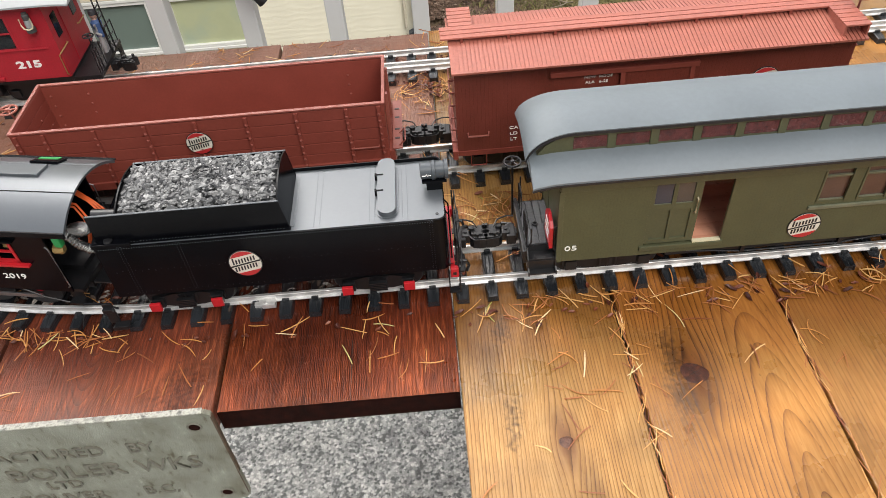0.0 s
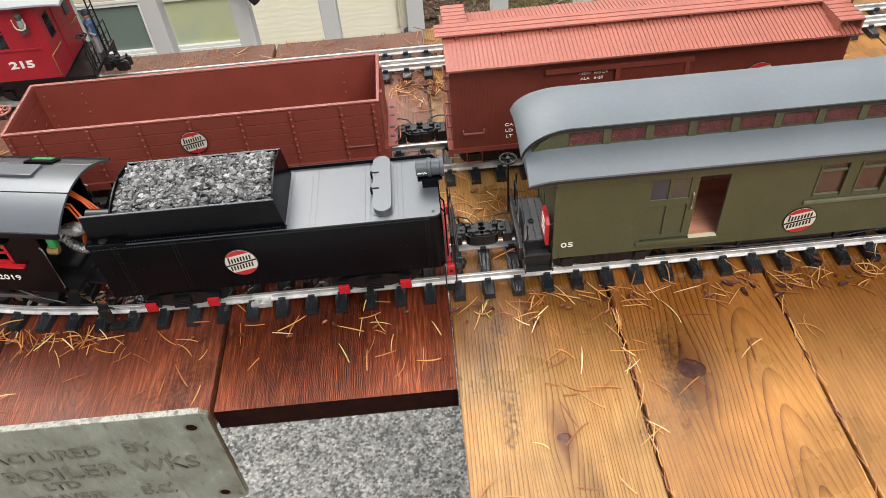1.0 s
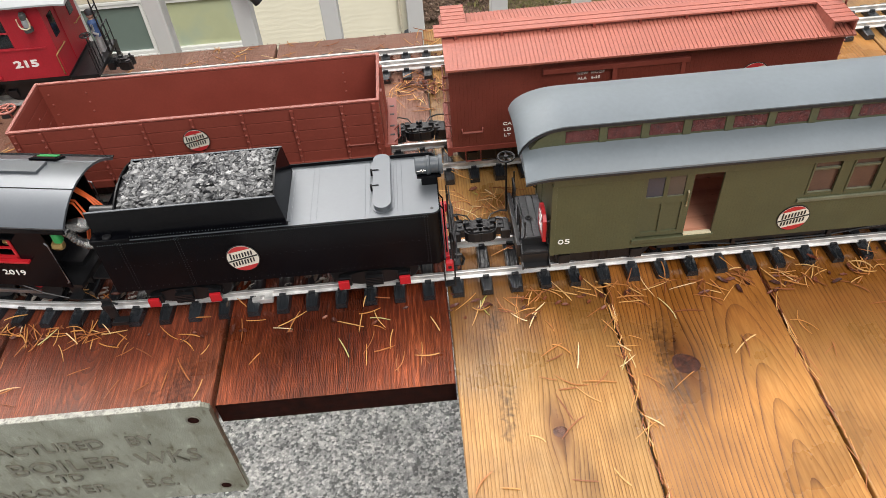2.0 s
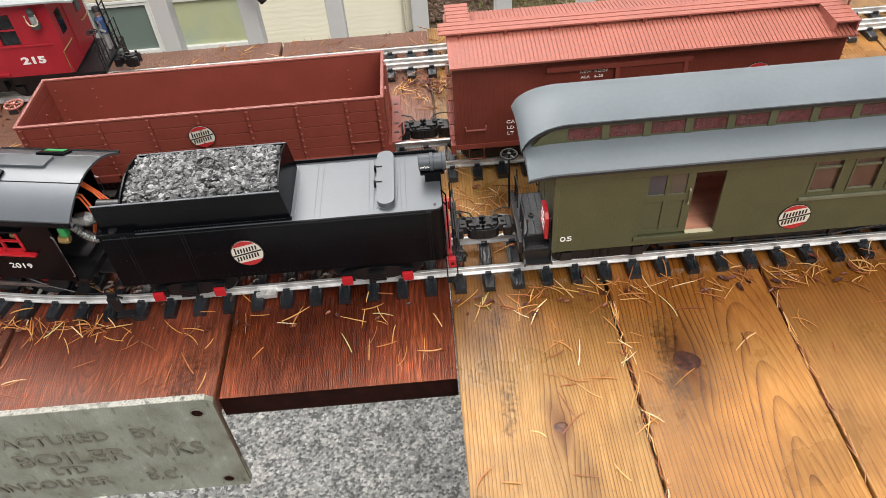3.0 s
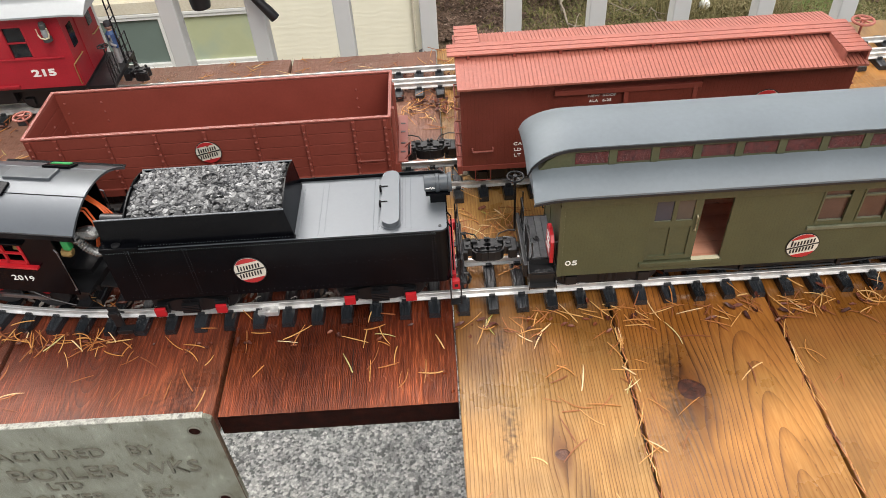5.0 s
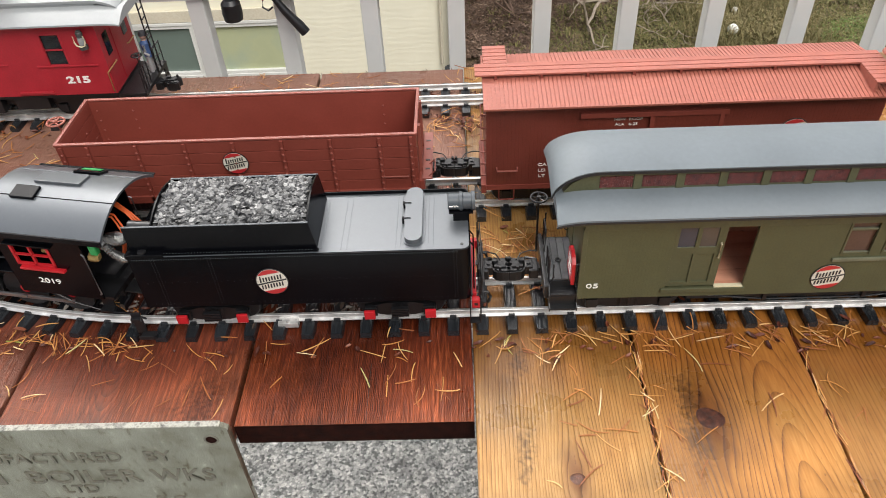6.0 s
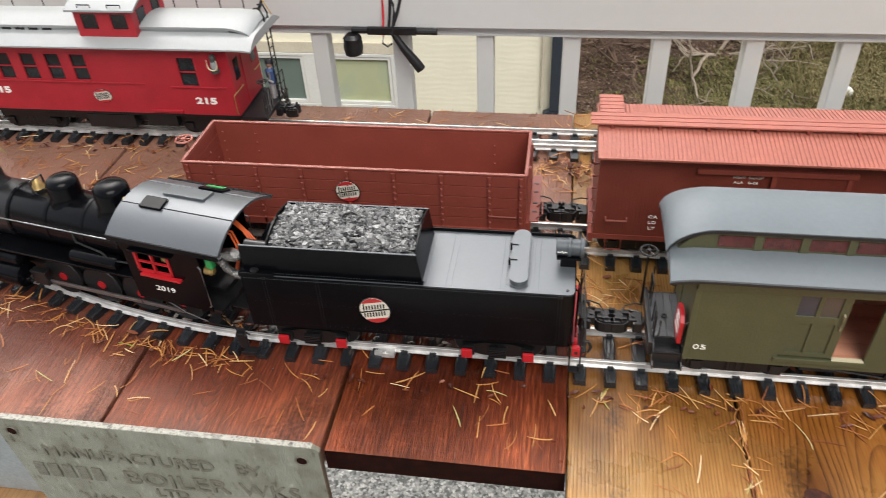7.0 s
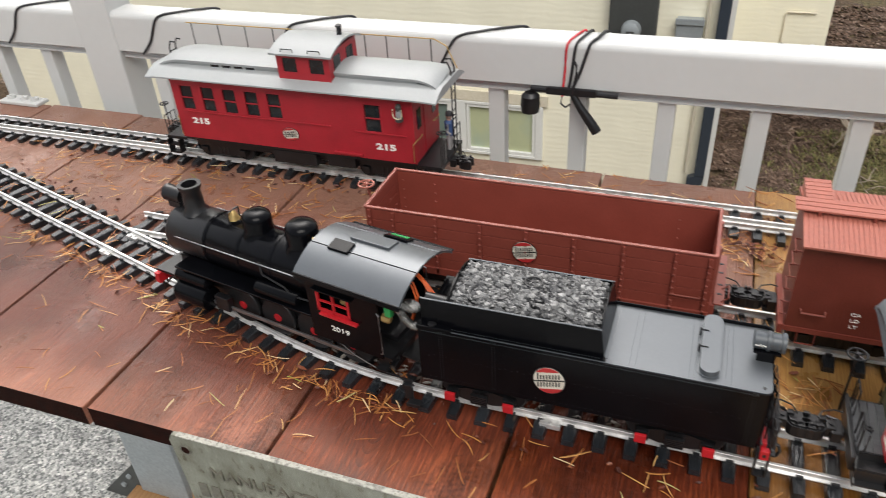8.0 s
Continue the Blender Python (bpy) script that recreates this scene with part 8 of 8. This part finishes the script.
for i in range(22):
    P.drop(r.gauss(0.060, 0.018), r.gauss(0.268, 0.010), r.choice((0.0012, 0.003)))
P.finish("pine_needles", NEEDLE, "dry yellow-brown fallen pine needles strewn over the planks", "pine needles")
F = Pile(12)
r = F.r
for i in range(260):
    x, y, a = front_line(r.uniform(0.3, 2.4))
    d = r.choice((0.058, 0.066, 0.0, -0.062)) + r.gauss(0, 0.008)
    F.flake(x - math.sin(a) * d, y - math.cos(a) * d, 0.0012 if abs(d) > 0.053 else 0.0100)
for i in range(60):
    F.flake(r.uniform(-1.0, 0.4), r.choice((0.29, 0.415, 0.54)) + r.gauss(0, 0.008), 0.0012)
for gx in (0.1665, 0.333):
    for i in range(24):
        F.needle(gx + r.gauss(0, 0.0014), r.uniform(-0.34, 0.12), 0.0006, math.pi / 2 + r.gauss(0, 0.12), r.uniform(0.014, 0.03), 0.0005, r.gauss(0, 0.1))
for i in range(90):
    F.flake(r.uniform(-0.11, 0.05), r.choice((0.578, 0.600, 0.612, 0.545)) + r.gauss(0, 0.006), r.uniform(0.001, 0.006))
for i in range(35):
    F.flake(r.gauss(-0.005, 0.018), r.gauss(0.530, 0.012), r.uniform(0.0012, 0.007))
for i in range(90):
    F.flake(r.uniform(-1.2, -0.45), r.gauss(0.545, 0.008), r.uniform(0.0012, 0.006))
F.finish("bud_scales", LITTER, "brown bud scales and bark scraps along the track", "litter")

SCRAP = island_colours("pale_bark_scraps", [(0.0, (0.05, 0.035, 0.028)), (0.5, (0.14, 0.105, 0.085)), (0.85, (0.30, 0.27, 0.24)), (1.0, (0.60, 0.58, 0.55))], 0.3, 0.8)
S = Pile(13)
r = S.r
for cs in (1.12, 1.20, 1.27, 1.33, 1.38, 1.45, 1.52, 1.60, 1.72):
    for i in range(26):
        x, y, a = front_line(cs + r.gauss(0, 0.016))
        d = r.gauss(0.0, 0.011)
        S.flake(x - math.sin(a) * d, y - math.cos(a) * d, r.uniform(0.004, 0.010))
S.finish("bark_scraps", SCRAP, "pale bark and foil scraps lying between the rails", "litter")

# ---- black clip light hung from the railing ----
CABLE = paint("black_cable", (0.015, 0.015, 0.017), 0.45)
RED_CORD = paint("red_cord", (0.55, 0.02, 0.03), 0.5)
cl = thing("clip_light", "black clip-on lamp tied under the railing with red cord", "clip lamp")
part("arm", tube(bmesh.new(), [(-0.372, 0.752, 0.118), (-0.300, 0.750, 0.118), (-0.228, 0.751, 0.1165)], 0.0052, 10), BLACK, cl)
part("arm_ridge", B((-0.345, -0.262, 0.7440, 0.7500, 0.112, 0.1255), bevel=0.002), BLACK, cl)
part("lamp_cup", lathe(bmesh.new(), [(0.010, 0.112), (0.0155, 0.106), (0.0165, 0.090), (0.0150, 0.078), (0.010, 0.076)], (-0.372, 0.748, 0), n=20), BLACK, cl, "black cup-shaped lamp head", smooth=True)
part("handle", tube(bmesh.new(), [(-0.300, 0.748, 0.112), (-0.286, 0.747, 0.090), (-0.266, 0.746, 0.064), (-0.258, 0.746, 0.052)], 0.0085, 12, taper=[0.6, 0.8, 1.0, 1.0]), BLACK, cl, "black ribbed handle", smooth=True)
part("hook", tube(bmesh.new(), [(-0.318, 0.746, 0.112), (-0.320, 0.745, 0.098), (-0.312, 0.745, 0.092), (-0.304, 0.745, 0.098)], 0.0016), BLACK, cl)


def over_rail(foot, front, crest, back, r, n=8):
    """A cord that rises up the rail's face, bends over its top and hangs behind."""
    y0, y1, top = 0.757 - r - 0.0003, 0.820 + r + 0.0003, 0.199 + r + 0.0003
    knots = [foot, (front - (front - foot[0]) * 0.45, y0, 0.148), (front, y0, 0.186), (front + (crest - front) * 0.35, 0.7610 - r * 0.6, 0.1955 + r), (crest, 0.772, top), (crest + (back - crest) * 0.6, 0.800, top), (back, 0.8170 + r * 0.6, 0.1955 + r), (back, y1, 0.180), (back, y1, 0.122)]
    q = [Vector(p) for p in knots]
    pts = []
    for i in range(len(q) - 1):
        p0, p1, p2, p3 = q[max(i - 1, 0)], q[i], q[i + 1], q[min(i + 2, len(q) - 1)]
        for j in range(4):
            t = j / 4
            pts.append(0.5 * (2 * p1 + (p2 - p0) * t + (2 * p0 - 5 * p1 + 4 * p2 - p3) * t * t + (3 * p1 - p0 - 3 * p2 + p3) * t * t * t))
    return tube(bmesh.new(), pts + [q[-1]], r, n)


part("cord", over_rail((-0.318, 0.7455, 0.110), -0.316, -0.308, -0.296, 0.0020), RED_CORD, cl, "red cord looped over the rail", smooth=True)
part("strap", over_rail((-0.310, 0.7455, 0.112), -0.302, -0.294, -0.285, 0.0024), CABLE, cl, smooth=True)
part("strap", over_rail((-0.306, 0.7455, 0.114), -0.282, -0.270, -0.262, 0.0026), CABLE, cl, smooth=True)
part("strap_end", tube(bmesh.new(), [(-0.303, 0.7452, 0.112), (-0.300, 0.7440, 0.128), (-0.296, 0.7440, 0.150), (-0.297, 0.7445, 0.165), (-0.301, 0.7450, 0.172)], 0.0022, 8), CABLE, cl, "loose end of the black strap", smooth=True)

# ---- cables looped over the rail ----
for x0c, dx in ((-1.500, 0.085), (-1.150, 0.080), (-0.860, 0.080), (-0.545, 0.085)):
    single("cable_loop", over_rail((x0c - 0.012, 0.7525, 0.120), x0c + dx * 0.42, x0c + dx * 0.95, x0c + dx * 1.75, 0.0023), CABLE, "black cable looped over the white rail", "cable", group="cables over the railing", smooth=True)

# ---- small white plastic bracket on the table ----
bk = thing("plastic_bracket", "small white plastic bracket lying at the table's far edge", "bracket")
part("base", B((-1.545, -1.440, 0.700, 0.735, 0.0005, 0.008), bevel=0.002), RAILING_WHITE, bk)
for x in (-1.525, -1.490, -1.460):
    part("boss", lathe(bmesh.new(), [(0.009, 0.008), (0.009, 0.014), (0.005, 0.014), (0.005, 0.009)], (x, 0.718, 0), n=16), RAILING_WHITE, bk, smooth=True)

# ---- garden plants ----
TWIG = paint("bare_twig_bark", (0.15, 0.095, 0.070), 0.8, vary=0.3, scale=12)
PALE_TWIG = paint("pale_dead_twigs", (0.34, 0.28, 0.22), 0.8, vary=0.3, scale=12)
FERN = island_colours("mossy_grass", [(0.0, (0.085, 0.085, 0.026)), (0.4, (0.135, 0.128, 0.040)), (0.75, (0.19, 0.165, 0.058)), (1.0, (0.27, 0.215, 0.105))], 0.8)
STRAW = island_colours("straw_blades", [(0.0, (0.11, 0.100, 0.034)), (0.5, (0.18, 0.150, 0.056)), (1.0, (0.28, 0.220, 0.105))], 0.8)
CLOVER = island_colours("green_weeds", [(0.0, (0.08, 0.16, 0.02)), (1.0, (0.16, 0.26, 0.04))], 0.6)
DEAD = island_colours("dead_leaves", [(0.0, (0.06, 0.036, 0.026)), (0.5, (0.12, 0.074, 0.050)), (0.85, (0.19, 0.12, 0.085)), (1.0, (0.30, 0.22, 0.17))], 0.85)


ground_z = ground_height


def bare_shrub(x, y, size, seed, bark, rise, label):
    r = random.Random(seed)
    bm = bmesh.new()
    def grow(p, d, L, w, depth):
        pts = [p]
        for i in range(4):
            d = (d + Vector((r.gauss(0, 0.25), r.gauss(0, 0.25), r.gauss(0, 0.18)))).normalized()
            pts.append(pts[-1] + d * L / 4)
        tube(bm, pts, w, 5, taper=[1, 0.9, 0.8, 0.7, 0.6])
        if depth:
            for k in range(r.choice((2, 3))):
                q = pts[r.choice((2, 3, 4))]
                grow(q, (d + Vector((r.gauss(0, 0.7), r.gauss(0, 0.7), r.gauss(0.1, 0.5)))).normalized(), L * 0.68, w * 0.62, depth - 1)
    z = ground_z(x, y) - 0.02
    for k in range(4):
        a = r.uniform(0, 6.28)
        grow(Vector((x, y, z)), Vector((math.cos(a), math.sin(a), rise)).normalized(), size * r.uniform(0.4, 0.6), 0.016 * size, 3)
    return single("bare_shrub", bm, bark, label, "shrub", group="garden shrubs")


BROWN_SHRUB = "leafless shrub with brown tangled twigs in the garden"
PALE_SHRUB = "dead shrub with pale bare twigs spread over the ground"
for i, (x, y, s, pale) in enumerate(((0.62, 7.6, 0.8, 0), (1.00, 7.9, 0.9, 0), (1.72, 7.85, 1.35, 1), (1.95, 7.6, 0.8, 1), (2.40, 7.25, 0.6, 1), (2.6, 9.0, 1.3, 0), (3.6, 9.2, 1.3, 0), (5.2, 8.8, 1.5, 0))):
    bare_shrub(x, y, s, 40 + i, PALE_TWIG if pale else TWIG, 0.35 if pale else 0.7, PALE_SHRUB if pale else BROWN_SHRUB)


def tuft_sheet(name, mat, count, seed, label, size, area, up, where, side=None):
    r = random.Random(seed)
    v, f = [], []
    done = 0
    while done < count:
        x, y = r.uniform(*area[:2]), r.uniform(*area[2:])
        if noise.noise((x * 0.9 + seed, y * 0.9, 3)) < where:
            continue
        if side and r.random() > max(0.04, min(1.0, (x - side[0]) / (side[1] - side[0]))):
            continue
        done += 1
        z = ground_z(x, y) + 0.006
        for k in range(4):
            a = r.uniform(0, 6.28)
            L = size * r.uniform(0.5, 1.3)
            w = L * (r.uniform(0.015, 0.035) if size > 0.1 else r.uniform(0.06, 0.12) if up > 0.4 else r.uniform(0.3, 0.5))
            dx, dy = math.cos(a), math.sin(a)
            b = len(v)
            ox, oy = x + r.gauss(0, size * 0.5), y + r.gauss(0, size * 0.5)
            v += [(ox - dy * w, oy + dx * w, z), (ox + dy * w, oy - dx * w, z), (ox + dx * L * 0.5 + dy * w * 0.7, oy + dy * L * 0.5 - dx * w * 0.7, z + L * up), (ox + dx * L * 0.5 - dy * w * 0.7, oy + dy * L * 0.5 + dx * w * 0.7, z + L * up), (ox + dx * L, oy + dy * L, z + L * up * 0.9)]
            f += [(b, b + 1, b + 2, b + 3), (b + 3, b + 2, b + 4)]
    me = bpy.data.meshes.new(name)
    me.from_pydata(v, [], f)
    me.materials.append(mat)
    return tagged(new(name, me), label, "plants", kind="stuff")


tuft_sheet("grass_tufts", FERN, 13000, 5, "mossy grass and fern tufts in the garden", 0.065, (0.2, 6.0, 6.0, 7.7), 0.6, -0.75, (0.7, 1.7))
tuft_sheet("moss_tufts", STRAW, 7000, 25, "yellowing moss and short grass on the bank", 0.050, (1.6, 6.5, 6.0, 9.5), 0.5, -0.5, (1.4, 2.6))
tuft_sheet("leaf_litter", DEAD, 14000, 8, "brown dead leaves over the garden soil", 0.050, (0.05, 6.0, 6.2, 11.0), 0.30, -0.6)
tuft_sheet("leaf_drift", DEAD, 9000, 9, "drift of brown dead leaves beside the house", 0.040, (0.05, 1.7, 6.3, 8.8), 0.45, -0.8)
tuft_sheet("straw_grass", STRAW, 1500, 15, "long straw-yellow grass blades in the garden", 0.16, (2.5, 3.8, 6.8, 8.2), 0.8, -0.5)
tuft_sheet("clover_patch", CLOVER, 900, 16, "bright green low weeds on the soil", 0.060, (3.75, 4.45, 6.85, 7.25), 0.45, -0.6)
for x, y, rad in ((2.86, 6.95, 0.058), (3.02, 7.42, 0.038)):
    bm = bmesh.new()
    bmesh.ops.create_icosphere(bm, subdivisions=3, radius=rad, matrix=Matrix.Translation((x, y, ground_z(x, y) + rad + 0.045)) @ Matrix.Diagonal((1, 1, 0.94, 1)))
    single("garden_ball", bm, TRIM, "small white ball lying in the rough grass", "ball", group="white garden balls", smooth=True)

# ---- meter and fittings on the house wall ----
mt = thing("wall_meter", "round electricity meter in a dark box on the house wall", "meter")
mx, mz = -0.835, -1.668
part("box", B((mx - 0.21, mx + 0.22, HY - 0.13, HY - 0.013, mz - 0.09, mz + 0.55), bevel=0.02), METER_DARK, mt, "dark grey meter box")
part("dial", lathe(bmesh.new(), [(0.090, HY - 0.13), (0.090, HY - 0.17), (0.080, HY - 0.20), (0.045, HY - 0.215), (0.01, HY - 0.218)], (mx, 0, mz), "y", 24), GALV, mt, "round pale meter glass", smooth=True)
part("name_plate", B((mx - 0.035, mx + 0.035, HY - 0.222, HY - 0.214, mz - 0.022, mz + 0.010)), METER_DARK, mt)
jb = thing("junction_box", "grey junction box on the cream house wall", "box")
jx, jz = -0.332, -1.665
part("cover", B((jx - 0.117, jx + 0.117, HY - 0.11, HY - 0.013, jz - 0.105, jz + 0.110), bevel=0.012), GALV, jb)
part("lid", B((jx - 0.125, jx + 0.125, HY - 0.125, HY - 0.111, jz + 0.060, jz + 0.118), bevel=0.006), GALV, jb)
part("conduit", cyl(bmesh.new(), (jx + 0.145, HY - 0.035, -3.1), (jx + 0.145, HY - 0.035, 3.0), 0.014, n=10), CREAM_TRIM, jb, "cream conduit beside the box")
